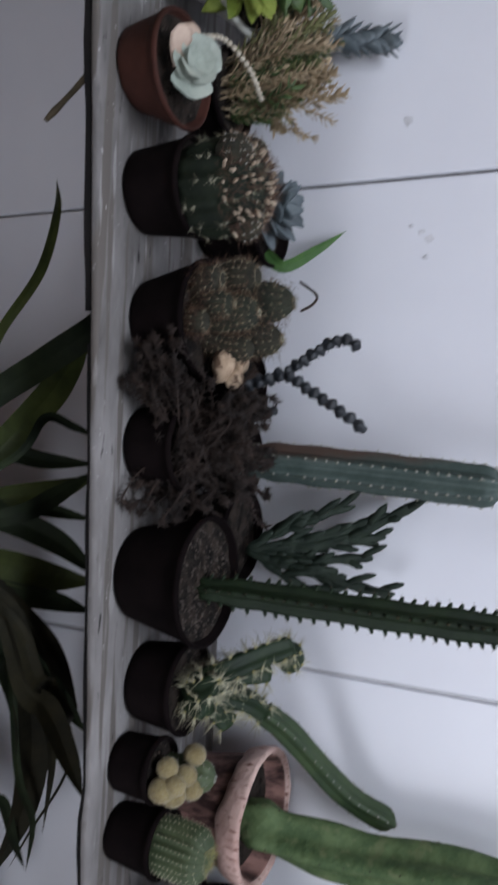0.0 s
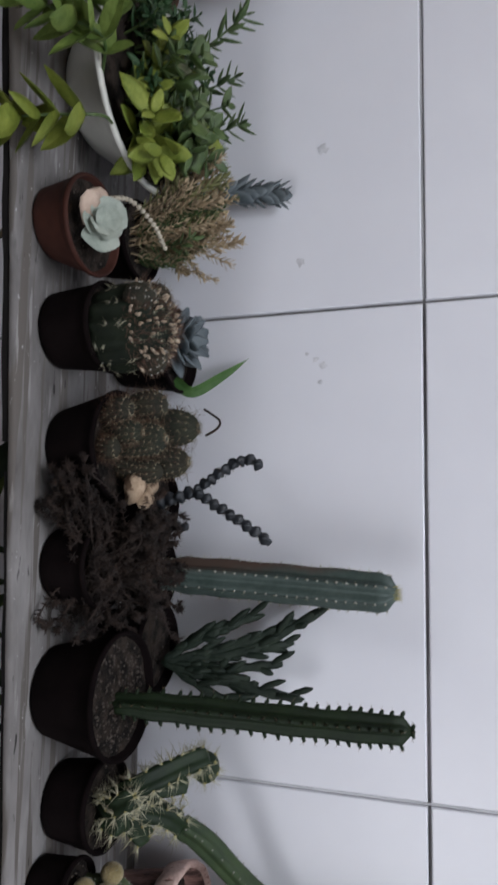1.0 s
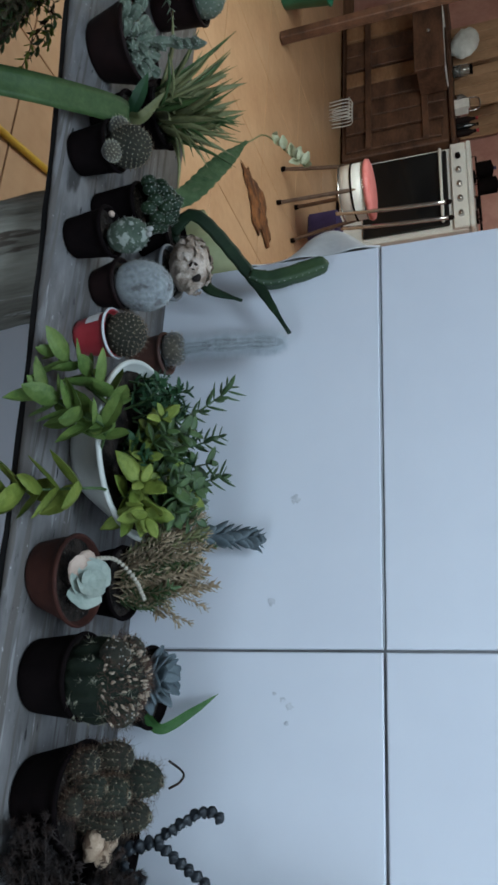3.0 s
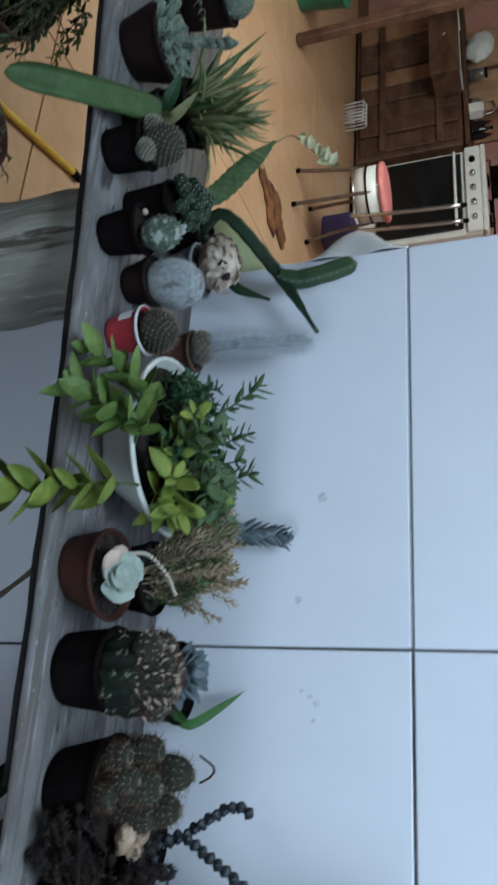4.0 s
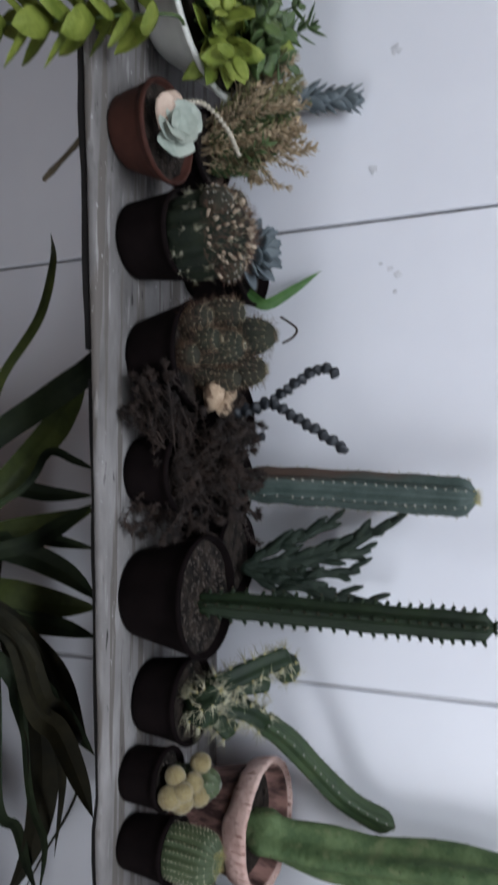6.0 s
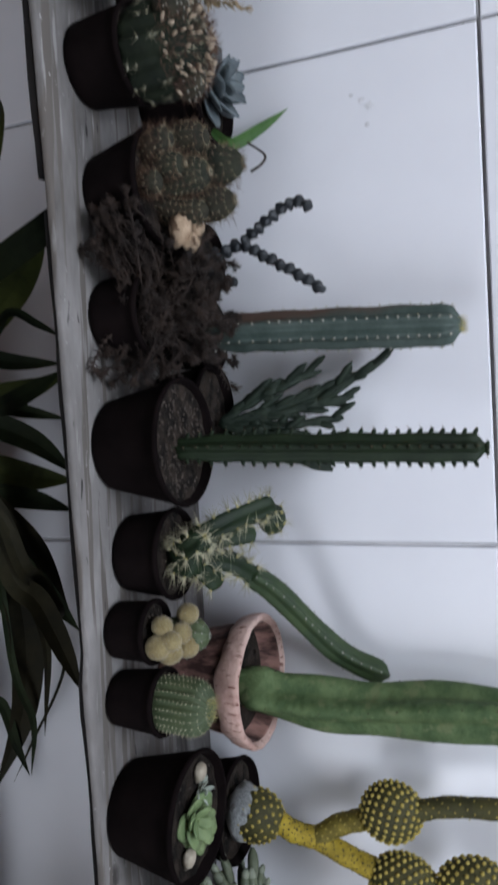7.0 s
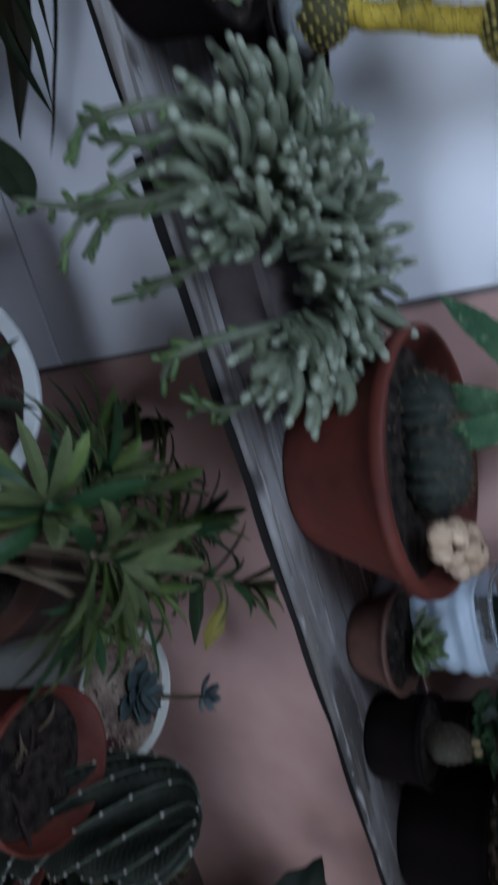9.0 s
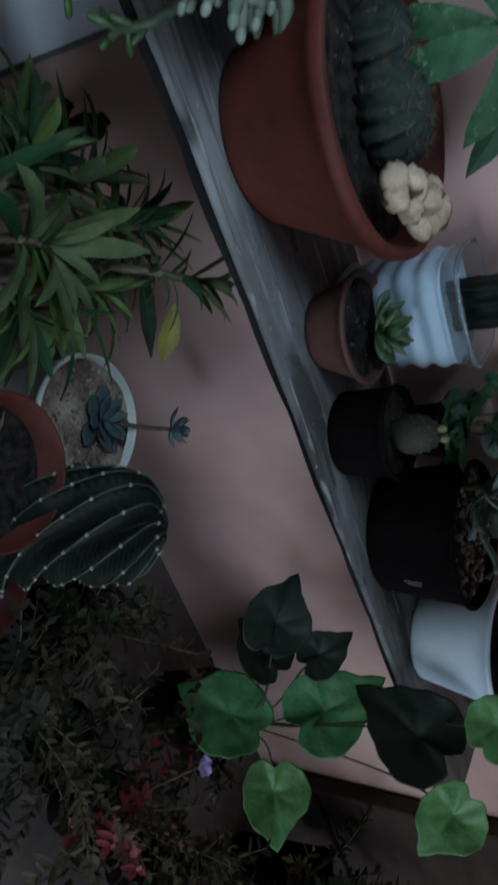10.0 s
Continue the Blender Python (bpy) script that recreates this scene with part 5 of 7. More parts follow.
        pts = curve([b, b.lerp(e, 0.3) + jig[0], b.lerp(e, 0.65) + jig[1], e, e + jig[2] * 0.6], 6)
        n = len(pts)
        sp = part("strand", Shape().tube(pts, [0.0008 * (1 + 0.4 * math.sin(i * 1.3 + k)) for i in range(n)], 5), "dry", t)
        fuzz = Shape()
        for i, p in enumerate(pts):
            ax = (pts[min(i + 1, n - 1)] - pts[max(i - 1, 0)]).normalized()
            for _ in range(9 if i > n // 2 else 5):
                d = Vector((rnd.gauss(0, 1), rnd.gauss(0, 1), rnd.gauss(0, 1)))
                d = (d - ax * d.dot(ax)).normalized() + ax * rnd.uniform(0.1, 0.9)
                fuzz.spike(p + d * 0.0008, d, rnd.uniform(0.0035, 0.0085), rnd.uniform(0.0005, 0.0010))
        coat("needle_fuzz", fuzz, "dry", sp)
    # big black pot with the dark toothed column
    t, top = potted("potted_toothed_cactus", 0.163, -0.203, 0.049, 0.066, 0.088, "black", "tall dark green toothed column cactus in a gritty black pot", "potted cactus", group=CACTI, grit=320, fill=0.9, grit_size=0.8)
    column(t, [(0.170, -0.205, top.z - 0.004), (0.172, -0.195, 0.72), (0.177, -0.176, 0.85), (0.181, -0.155, 0.955)], 0.0155, 5, 0.42, "cactus_toothed", "cactus_toothed", 0.0, "spine_dark", 0.005, 2, 0.0105, seed=20, teeth=0.0042, taper=0.97, foot=0.72, wave=0.045, waves=31)
    # branching spiny cactus
    t, top = potted("potted_spiny_cactus", 0.284, -0.182, 0.042, 0.048, 0.060, "black", "branching green cactus with long pale spines in a black pot", "potted cactus", group=CACTI)
    kw = dict(areole="tuft", size=0.0017, spine="spine", length=0.020, per=10, gap=0.012, needle=0.00055)
    column(t, [top, (0.262, -0.175, 0.665), (0.246, -0.14, 0.70), (0.238, -0.12, 0.722)], 0.0155, 4, 0.4, "cactus_dark", seed=22, **kw)
    column(t, [top, (0.292, -0.195, 0.645), (0.294, -0.20, 0.662)], 0.015, 4, 0.4, "cactus_dark", seed=23, **kw)
    column(t, [top, (0.298, -0.145, 0.672), (0.318, -0.12, 0.692)], 0.0145, 4, 0.4, "cactus_dark", seed=24, **kw)
    column(t, [top, (0.275, -0.20, 0.655), (0.262, -0.205, 0.675)], 0.0135, 4, 0.4, "cactus_dark", seed=27, **kw)
    column(t, [top, (0.305, -0.17, 0.655), (0.322, -0.165, 0.672)], 0.0130, 4, 0.4, "cactus_dark", seed=28, **kw)
    column(t, [top, (0.272, -0.15, 0.665), (0.268, -0.125, 0.700)], 0.0140, 4, 0.4, "cactus_dark", seed=29, **kw)
    column(t, [(0.318, -0.12, 0.690), (0.345, -0.095, 0.712), (0.421, -0.045, 0.765), (0.455, -0.022, 0.82)], 0.0145, 4, 0.38, "cactus", "wool", 0.0012, "spine_dark", 0.004, 2, 0.012, seed=25, name="arm")
    globe(t, (0.256, -0.105, 0.712), (0.018, 0.017, 0.016), "cactus_dark", 14, "tuft", 0.0022, 9, "spine", 0.016, seed=26, name="head")
    # small balls
    t, top = potted("potted_ball_cactus", 0.361, -0.218, 0.030, 0.0325, 0.050, "black", "cluster of small cream ball cacti in a black pot", "potted cactus", group=CACTI)
    for k, (c, r) in enumerate((((0.345, -0.200, 0.648), 0.0115), ((0.362, -0.214, 0.646), 0.0115), ((0.378, -0.205, 0.648), 0.0125), ((0.380, -0.222, 0.636), 0.0135), ((0.352, -0.228, 0.632), 0.011), ((0.372, -0.236, 0.630), 0.013), ((0.366, -0.232, 0.644), 0.0105))):
        globe(t, c, (r, r, r * 1.05), "ball", 70, "ball", 0.0006, 2, "wool", 0.002, seed=50 + k, name="ball")
    column(t, [(0.368, -0.196, 0.612), (0.369, -0.194, 0.64), (0.370, -0.190, 0.668)], 0.0175, 9, 0.15, "barrel", "wool", 0.0008, "wool", 0.003, 3, 0.006, seed=58, taper=0.7, name="stub")
    # barrel
    t, top = potted("potted_barrel_cactus", 0.433, -0.222, 0.029, 0.034, 0.060, "black", "small ribbed green barrel cactus with yellow crown in a black pot", "potted cactus", group=CACTI)
    column(t, [(0.434, -0.222, 0.616), (0.435, -0.221, 0.64), (0.437, -0.221, 0.664), (0.438, -0.221, 0.682)], 0.0290, 20, 0.16, "barrel", "spine", 0.0007, "spine", 0.004, 3, 0.0045, seed=60, taper=0.62, foot=0.9, name="barrel", wave=0.0)
    s = Shape()
    rnd = random.Random(60)
    for i in range(60):
        s.spike((0.436 + rnd.uniform(-0.012, 0.012), -0.221 + rnd.uniform(-0.012, 0.012), 0.680), (rnd.uniform(-1, 1), rnd.uniform(-1, 1), 1.3), 0.009, 0.0004)
    coat("crown_tuft", s, "tuft", t, "yellow spine tuft at the crown")
    # big black pot with a soft green rosette
    t, top = potted("potted_green_rosette", 0.557, -0.210, 0.050, 0.066, 0.086, "black", "soft green rosettes and pebbles in a large black pot", "potted plant", group=CACTI, fill=0.88)
    rosette(t, (0.557, -0.217, 0.650), 0.032, "green_leaf", 12, 0.5, 1.0, 0.22, seed=5, axis=(0, -0.35, 1))
    rosette(t, (0.580, -0.200, 0.648), 0.022, "green_leaf", 9, 0.5, 1.0, 0.25, seed=6, axis=(0, -0.3, 1))
    rosette(t, (0.535, -0.200, 0.650), 0.020, "mint_leaf", 8, 0.7, 0.75, 0.28, seed=7)
    for c in ((0.515, -0.198, 0.652), (0.590, -0.232, 0.652), (0.582, -0.185, 0.650)):
        stone(t, c, (0.012, 0.009, 0.007), (0.3, 0.2, 1), "pebble", 3, "white_stone")
    # rope-stemmed plant in a box planter
    t = thing("potted_rope_plant", (0.795, -0.13, PLANK_TOP), "sprawling grey-green finger-stemmed succulent in a brown box planter", "potted plant", CACTI)
    x0, x1, y0, y1, z1 = 0.705, 0.890, -0.238, -0.095, 0.630
    s = Shape()

    def rim(i, z):
        return [(x0 + i, y0 + i, z), (x1 - i, y0 + i, z), (x1 - i, y1 - i, z), (x0 + i, y1 - i, z)]
    s.grid([rim(0.012, PLANK_TOP), rim(0.0, z1 - 0.008), rim(-0.004, z1 - 0.008), rim(-0.004, z1), rim(0.004, z1), rim(0.008, z1 - 0.014)], True, True, True)
    part("planter", s, "planter_brown", t, "brown plastic box planter", False)
    rnd = random.Random(31)
    for k in range(470):
        a = rnd.uniform(0, 6.283)
        q = math.sqrt(rnd.random())
        b = Vector((0.782 + 0.106 * q * math.cos(a), -0.200 + 0.114 * q * math.sin(a), z1 - 0.004 + 0.03 * rnd.random()))
        if b.y < -0.21 and 0.775 < b.x < 0.835:
            continue
        out = Vector((math.cos(a) * q * 0.8, math.sin(a) * q * 0.8 - 0.22, 0.95 - 0.9 * q)).normalized()
        L = rnd.uniform(0.028, 0.058)
        e = b + (out + Vector((rnd.uniform(-0.7, 0.7), rnd.uniform(-0.6, 0.6), rnd.uniform(-0.45, 0.45)))).normalized() * L
        e.y = min(e.y, -0.036)
        m = b.lerp(e, 0.5) + Vector((rnd.uniform(-0.005, 0.005), rnd.uniform(-0.005, 0.005), 0.006))
        e.z = max(e.z, 0.584) if e.y > plank_front(e.x) - 0.004 else e.z
        r = rnd.uniform(0.0036, 0.0057)
        pts = curve([b, m, e], 4)
        st = part("finger", Shape().tube(pts, [r * 0.75, r * 0.85, r * 0.9, r, r, r * 1.1, r * 1.1, r * 0.98, r * 0.45], 8), "grey_stem", t)
        if rnd.random() < 0.75:
            s = Shape().ellipsoid(pts[-1], (r * 0.86, r * 0.86, r * 1.25), 8, 5, pts[-1] - pts[-2])
            part("tip", s, "pale_tip", st)
    for x, n, drop in ((0.672, 2, 0.13), (0.705, 3, 0.17), (0.750, 2, 0.10), (0.842, 1, 0.07), (0.872, 1, 0.05)):
        for k in range(n):
            xe = x + rnd.uniform(-0.03, 0.03)
            yf = plank_front(xe) - rnd.uniform(0.006, 0.028)
            low = 0.575 - drop * rnd.uniform(0.25, 1.0)
            pts = curve([(x + rnd.uniform(-0.01, 0.01), -0.20, 0.632), (x * 0.5 + xe * 0.5, yf + 0.03, 0.622), (xe, yf - 0.006, 0.585), (xe + rnd.uniform(-0.012, 0.012), yf - 0.004, (0.575 + low) / 2), (xe + rnd.uniform(-0.03, 0.03), yf + 0.004, low)], 6)
            tr = part("trailing_finger", Shape().tube(pts, [0.0052 * (1 - 0.5 * (i / len(pts)) ** 2) for i in range(len(pts))], 8), "grey_stem", t)
            for i in range(8, len(pts) - 1, 2):
                d = (pts[i + 1] - pts[i]).normalized() + Vector((rnd.uniform(-1, 1), rnd.uniform(-0.8, 0.3), rnd.uniform(-0.5, 0.5)))
                d.normalize()
                L = rnd.uniform(0.012, 0.028)
                part("side_shoot", Shape().tube([pts[i], pts[i] + d * L * 0.5, pts[i] + d * L * 0.9, pts[i] + d * L], [0.0018, 0.0030, 0.0028, 0.0010], 7), "mid_leaf", tr)
    settle(t, 0.804, -0.124, 1.08)


front_row()


def right_end():
    # big red pot with a broad-leaved plant and stones
    t, top = potted("potted_broad_leaf_plant", 1.005, -0.122, 0.080, 0.124, 0.124, "terracotta", "large red plastic pot with broad leaves, grey cactus and stones", "potted plant", lip=0.006, lip_h=0.014, fill=0.80, grit=60)
    globe(t, (1.015, -0.118, 0.690), (0.048, 0.042, 0.034), "grey_skin", 0, "dry", 0.0010, 8, "spine_dark", 0.012, seed=83, ribs=14, depth=0.26, rows=7, name="grey_cactus")
    globe(t, (0.962, -0.098, 0.684), (0.036, 0.034, 0.032), "grey_skin", 0, "dry", 0.0010, 8, "spine_dark", 0.012, seed=84, ribs=13, depth=0.26, rows=6, name="grey_cactus")
    hub = Vector((0.982, -0.080, 0.785))
    part("stem", Shape().tube(curve([(0.975, -0.105, 0.665), (0.976, -0.10, 0.72), hub], 6), [0.004] * 13, 7), "stalk", t)
    for mid, tip, w, m in (((0.915, -0.085, 0.762), (0.858, -0.085, 0.716), 0.026, "broad_leaf"), ((0.985, -0.105, 0.742), (0.990, -0.110, 0.694), 0.030, "broad_leaf"), ((1.025, -0.095, 0.772), (1.062, -0.095, 0.736), 0.026, "broad_leaf"),
                           ((0.960, -0.095, 0.735), (0.948, -0.09, 0.690), 0.026, "broad_leaf"), ((1.045, -0.055, 0.768), (1.098, -0.058, 0.722), 0.030, "deep_leaf"), ((0.955, -0.055, 0.815), (0.925, -0.04, 0.838), 0.034, "broad_leaf"),
                           ((0.985, -0.055, 0.825), (0.995, -0.045, 0.868), 0.036, "broad_leaf"), ((1.015, -0.05, 0.815), (1.055, -0.04, 0.838), 0.032, "fresh_leaf")):
        strap(t, [hub, mid, tip], w, m, (-0.1, -0.8, 0.55), 0.05, 0.30, 0.55, base=0.2, teeth=0.07, label="broad green leaf")
    rnd = random.Random(3)
    for k, c in enumerate(((1.075, -0.192, 0.690), (1.060, -0.208, 0.686), (1.090, -0.172, 0.688), (1.074, -0.178, 0.702), (1.056, -0.192, 0.696), (1.088, -0.152, 0.690), (1.092, -0.165, 0.702), (1.066, -0.165, 0.690), (1.078, -0.15, 0.694), (1.045, -0.205, 0.688))):
        stone(t, Vector(c) + Vector((0.006, 0.020, 0.018)), (rnd.uniform(0.013, 0.02), rnd.uniform(0.010, 0.015), rnd.uniform(0.010, 0.014)), (rnd.uniform(-1, 1), rnd.uniform(-1, 1), 1.5), seed=k)
    # small brown clay pot
    t, top = potted("potted_soft_succulent", 1.196, -0.137, 0.038, 0.053, 0.052, "clay", "small brown clay pot of pale green succulent leaves", "potted plant", lip=0.003, lip_h=0.006)
    for k, (dx, dy, r) in enumerate(((0.008, 0.0, 0.026), (0.022, 0.012, 0.02), (-0.006, 0.014, 0.02))):
        rosette(t, top + Vector((dx, dy, 0.014)), r * 1.25, "grey_stem" if k else "mid_leaf", 9, 1.0, 0.75, 0.3, seed=70 + k)
    # ribbed pale box with a clear rim
    t = thing("ribbed_tub", (1.222, -0.055, PLANK_TOP), "ribbed pale blue plastic tub with dark cactus stems", "tub")
    rings = []
    for i in range(29):
        z = 0.118 * i / 28
        g = 0.052 + 0.006 * z / 0.118 + 0.0022 * math.sin(z / 0.118 * 2 * math.pi * 5)
        ring = []
        for k in range(32):
            a = 2 * math.pi * k / 32
            ca, sa = math.cos(a), math.sin(a)
            m = (abs(ca) ** 4 + abs(sa) ** 4) ** -0.25
            ring.append((1.222 + g * m * ca, -0.055 + (g * 0.74) * m * sa, PLANK_TOP + z))
        rings.append(ring)
    for i, q in ((0.004, 0.118), (0.006, 0.112)):
        rings.append([(1.222 + (p[0] - 1.222) * (1 - i * 14), -0.055 + (p[1] + 0.055) * (1 - i * 14), PLANK_TOP + q) for p in rings[28]])
    part("wall", Shape().grid(rings, True, True, True), "bluewhite", t)
    for k in range(3):
        column(t, [(1.205 + k * 0.018, -0.052, 0.66), (1.207 + k * 0.018, -0.048, 0.75), (1.210 + k * 0.019, -0.045, 0.86)], 0.0115, 5, 0.3, "cactus_deep", "dry", 0.0012, "dry", 0.004, 2, 0.012, seed=70 + k, name="stem")
    lid = [[(1.222 + (p[0] - 1.222) * q, -0.055 + (p[1] + 0.055) * q, PLANK_TOP + z) for p in rings[28]] for q, z in ((1.0, 0.1185), (1.03, 0.123), (1.03, 0.131), (1.07, 0.135), (1.07, 0.138), (1.02, 0.138), (0.985, 0.130), (0.97, 0.1185))]
    part("rim", Shape().grid(lid, True), "tub_clear", t, "clear upright plastic rim")
    # small black pot
    t, top = potted("potted_brown_globe_cactus", 1.306, -0.157, 0.044, 0.047, 0.064, "black", "small brownish cactus in a plain black pot", "potted cactus", grit=40)
    globe(t, top + Vector((0.006, 0.004, 0.018)), (0.020, 0.020, 0.030), "yellow_dark", 60, "cactus_brown", 0.0010, 3, "spine_dark", 0.004, seed=80)
    for d in (0.006, -0.006):
        globe(t, top + Vector((0.006 + d, 0.004, 0.050)), (0.004, 0.004, 0.005), "ball", 0, name="bud")
    # wide black pot with gravel and silver plants
    t, top = potted("potted_silver_plants", 1.462, -0.128, 0.070, 0.080, 0.104, "black", "wide black pot with gravel, silver leaves and pale print", "potted plant", lip=0.003, lip_h=0.005, fill=0.9, grit=150, grit_mat="pebbles", grit_size=2.2)
    rnd = random.Random(6)
    for k in range(3):
        c = top + Vector((rnd.uniform(-0.04, 0.0), rnd.uniform(-0.01, 0.03), 0.006))
        rosette(t, c, rnd.uniform(0.022, 0.030), ("deep_leaf", "silver_leaf")[k % 2], 9, 0.8, 0.6, 0.2, seed=90 + k)
    def woolly(c, n, reach, mats):
        """Crinkled woolly leaves rising round a base point."""
        for k in range(n):
            h = rnd.random()
            b = c + Vector((rnd.uniform(-1, 1) * reach, rnd.uniform(-1, 1) * reach, 0.008 + 0.17 * h * h))
            a = rnd.uniform(0, 6.283)
            d = Vector((math.cos(a), math.sin(a) * 0.8 - 0.2, rnd.uniform(0.0, 0.9))).normalized()
            L = rnd.uniform(0.032, 0.062)
            side = Vector((rnd.uniform(-1, 1), rnd.uniform(-1, 1), rnd.uniform(-1, 1))) * 0.008
            strap(t, [b, b + d * L * 0.35 + side, b + d * L * 0.7 - side, b + d * L + Vector((0, 0, -0.010))], rnd.uniform(0.018, 0.032), mats[k % len(mats)], (-d.x * 0.4, -d.y - 0.6, 0.8), 0.12, 0.35, 0.6, base=0.5, n=5, teeth=0.25, tip=0.3)
        for k in range(3):
            pts = curve([c + Vector((0.012 * (k - 1), 0.0, 0)), c + Vector((0.014 * (k - 1), 0.008, 0.1)), c + Vector((0.02 * (k - 1), 0.01, 0.18))], 4)
            part("stem", Shape().tube(pts, [0.003] * len(pts), 6), "stalk", t)
    woolly(top + Vector((-0.042, 0.012, 0)), 26, 0.022, ("silver_leaf", "silver_leaf", "cactus_grey"))
    for k in range(2):
        rings = []
        for j in range(3):
            a = math.radians(274 + 3.0 * k + 0.7 * j)
            rings.append([(1.462 + (0.0704 + 0.0962 * (z + 0.004) + 0.0006) * math.cos(a), -0.128 + (0.0704 + 0.0962 * (z + 0.004) + 0.0006) * math.sin(a), PLANK_TOP + z) for z in (0.040 + 0.004 * k, 0.062 - 0.002 * k)])
        part("print_bar", Shape().grid(rings, False), "ink", t, "pale printed bar")
    # crinkled green plant behind them
    t, top = potted("potted_crinkled_plant", 1.372, -0.052, 0.026, 0.031, 0.078, "black", "crinkled dull green plant in a slim black pot", "potted plant", lip=0.002)
    woolly(top, 42, 0.020, ("broad_leaf", "deep_leaf", "silver_leaf", "broad_leaf"))
    # white pot at the end
    t, top = potted("potted_end_plant", 1.642, -0.118, 0.055, 0.076, 0.105, "end_white", "bluish white plastic pot with dark soil", "potted plant", grit=40)
    rosette(t, top + Vector((0, 0, 0.006)), 0.05, "deep_leaf", 10, 0.9, 0.5, 0.15, seed=99)

    spots = dict(potted_broad_leaf_plant=(1.035, -0.126, 1.05), potted_soft_succulent=(1.242, -0.139, 1.066), ribbed_tub=(1.267, -0.055, 1.05), potted_brown_globe_cactus=(1.363, -0.156, 1.076),
                 potted_silver_plants=(1.535, -0.122, 1.083), potted_end_plant=(1.733, -0.113, 1.088), potted_crinkled_plant=(1.424, -0.061, 1.05))
    for ob in list(scene.objects):
        if ob.name in spots:
            settle(ob, *spots[ob.name])


right_end()


# ---- below the board ----
def lower_level():
    # strap-leaved plant
    t, top = potted("potted_strap_plant", 0.150, -0.235, 0.085, 0.110, 0.30, "maroon", "dark green strap-leaved plant with long arching leaves under the board", "potted plant", z=0.0, lip_h=0.02)
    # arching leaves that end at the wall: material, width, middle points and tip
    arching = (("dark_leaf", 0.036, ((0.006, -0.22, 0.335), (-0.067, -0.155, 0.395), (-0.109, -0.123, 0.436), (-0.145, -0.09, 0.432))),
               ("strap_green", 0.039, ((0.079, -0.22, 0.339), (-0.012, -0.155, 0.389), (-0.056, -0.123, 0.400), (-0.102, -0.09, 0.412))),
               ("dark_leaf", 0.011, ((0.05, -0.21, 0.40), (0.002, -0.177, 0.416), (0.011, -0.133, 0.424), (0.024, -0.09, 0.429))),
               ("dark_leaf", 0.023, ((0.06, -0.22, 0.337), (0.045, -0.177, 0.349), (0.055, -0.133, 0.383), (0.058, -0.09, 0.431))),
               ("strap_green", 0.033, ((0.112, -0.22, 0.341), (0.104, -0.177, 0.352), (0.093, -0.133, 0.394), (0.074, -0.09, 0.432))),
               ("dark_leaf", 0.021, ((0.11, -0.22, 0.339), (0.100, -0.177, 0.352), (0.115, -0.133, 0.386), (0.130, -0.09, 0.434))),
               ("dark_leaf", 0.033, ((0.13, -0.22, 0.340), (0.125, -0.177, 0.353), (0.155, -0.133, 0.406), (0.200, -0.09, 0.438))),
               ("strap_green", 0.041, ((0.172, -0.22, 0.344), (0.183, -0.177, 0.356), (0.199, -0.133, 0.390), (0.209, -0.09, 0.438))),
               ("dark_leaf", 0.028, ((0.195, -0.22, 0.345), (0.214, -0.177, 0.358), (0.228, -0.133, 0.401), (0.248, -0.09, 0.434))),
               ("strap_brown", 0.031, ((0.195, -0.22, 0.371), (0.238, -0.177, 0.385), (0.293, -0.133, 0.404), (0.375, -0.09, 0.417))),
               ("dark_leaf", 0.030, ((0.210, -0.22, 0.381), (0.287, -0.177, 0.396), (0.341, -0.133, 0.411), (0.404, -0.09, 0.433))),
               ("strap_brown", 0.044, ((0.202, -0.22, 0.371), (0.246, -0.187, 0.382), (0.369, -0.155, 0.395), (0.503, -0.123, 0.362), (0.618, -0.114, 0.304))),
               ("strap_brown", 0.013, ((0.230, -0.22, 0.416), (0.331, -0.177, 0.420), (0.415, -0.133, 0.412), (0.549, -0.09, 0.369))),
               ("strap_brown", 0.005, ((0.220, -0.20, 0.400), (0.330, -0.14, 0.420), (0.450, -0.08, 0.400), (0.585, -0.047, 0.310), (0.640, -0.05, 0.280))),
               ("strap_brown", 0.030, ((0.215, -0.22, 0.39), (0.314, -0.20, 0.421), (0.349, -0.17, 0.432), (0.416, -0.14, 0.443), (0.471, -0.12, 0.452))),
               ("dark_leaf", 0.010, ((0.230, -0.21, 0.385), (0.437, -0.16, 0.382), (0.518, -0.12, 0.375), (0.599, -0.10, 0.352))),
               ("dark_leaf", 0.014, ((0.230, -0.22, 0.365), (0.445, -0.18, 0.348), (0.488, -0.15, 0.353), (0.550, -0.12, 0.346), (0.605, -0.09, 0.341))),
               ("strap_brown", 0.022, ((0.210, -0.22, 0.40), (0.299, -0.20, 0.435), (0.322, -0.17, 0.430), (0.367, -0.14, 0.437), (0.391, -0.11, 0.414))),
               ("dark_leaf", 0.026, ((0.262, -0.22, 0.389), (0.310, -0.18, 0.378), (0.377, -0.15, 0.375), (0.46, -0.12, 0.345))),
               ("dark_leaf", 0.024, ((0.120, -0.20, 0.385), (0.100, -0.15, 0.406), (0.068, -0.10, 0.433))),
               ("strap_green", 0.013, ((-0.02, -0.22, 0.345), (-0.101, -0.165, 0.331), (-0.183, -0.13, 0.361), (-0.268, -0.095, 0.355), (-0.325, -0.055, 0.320))))
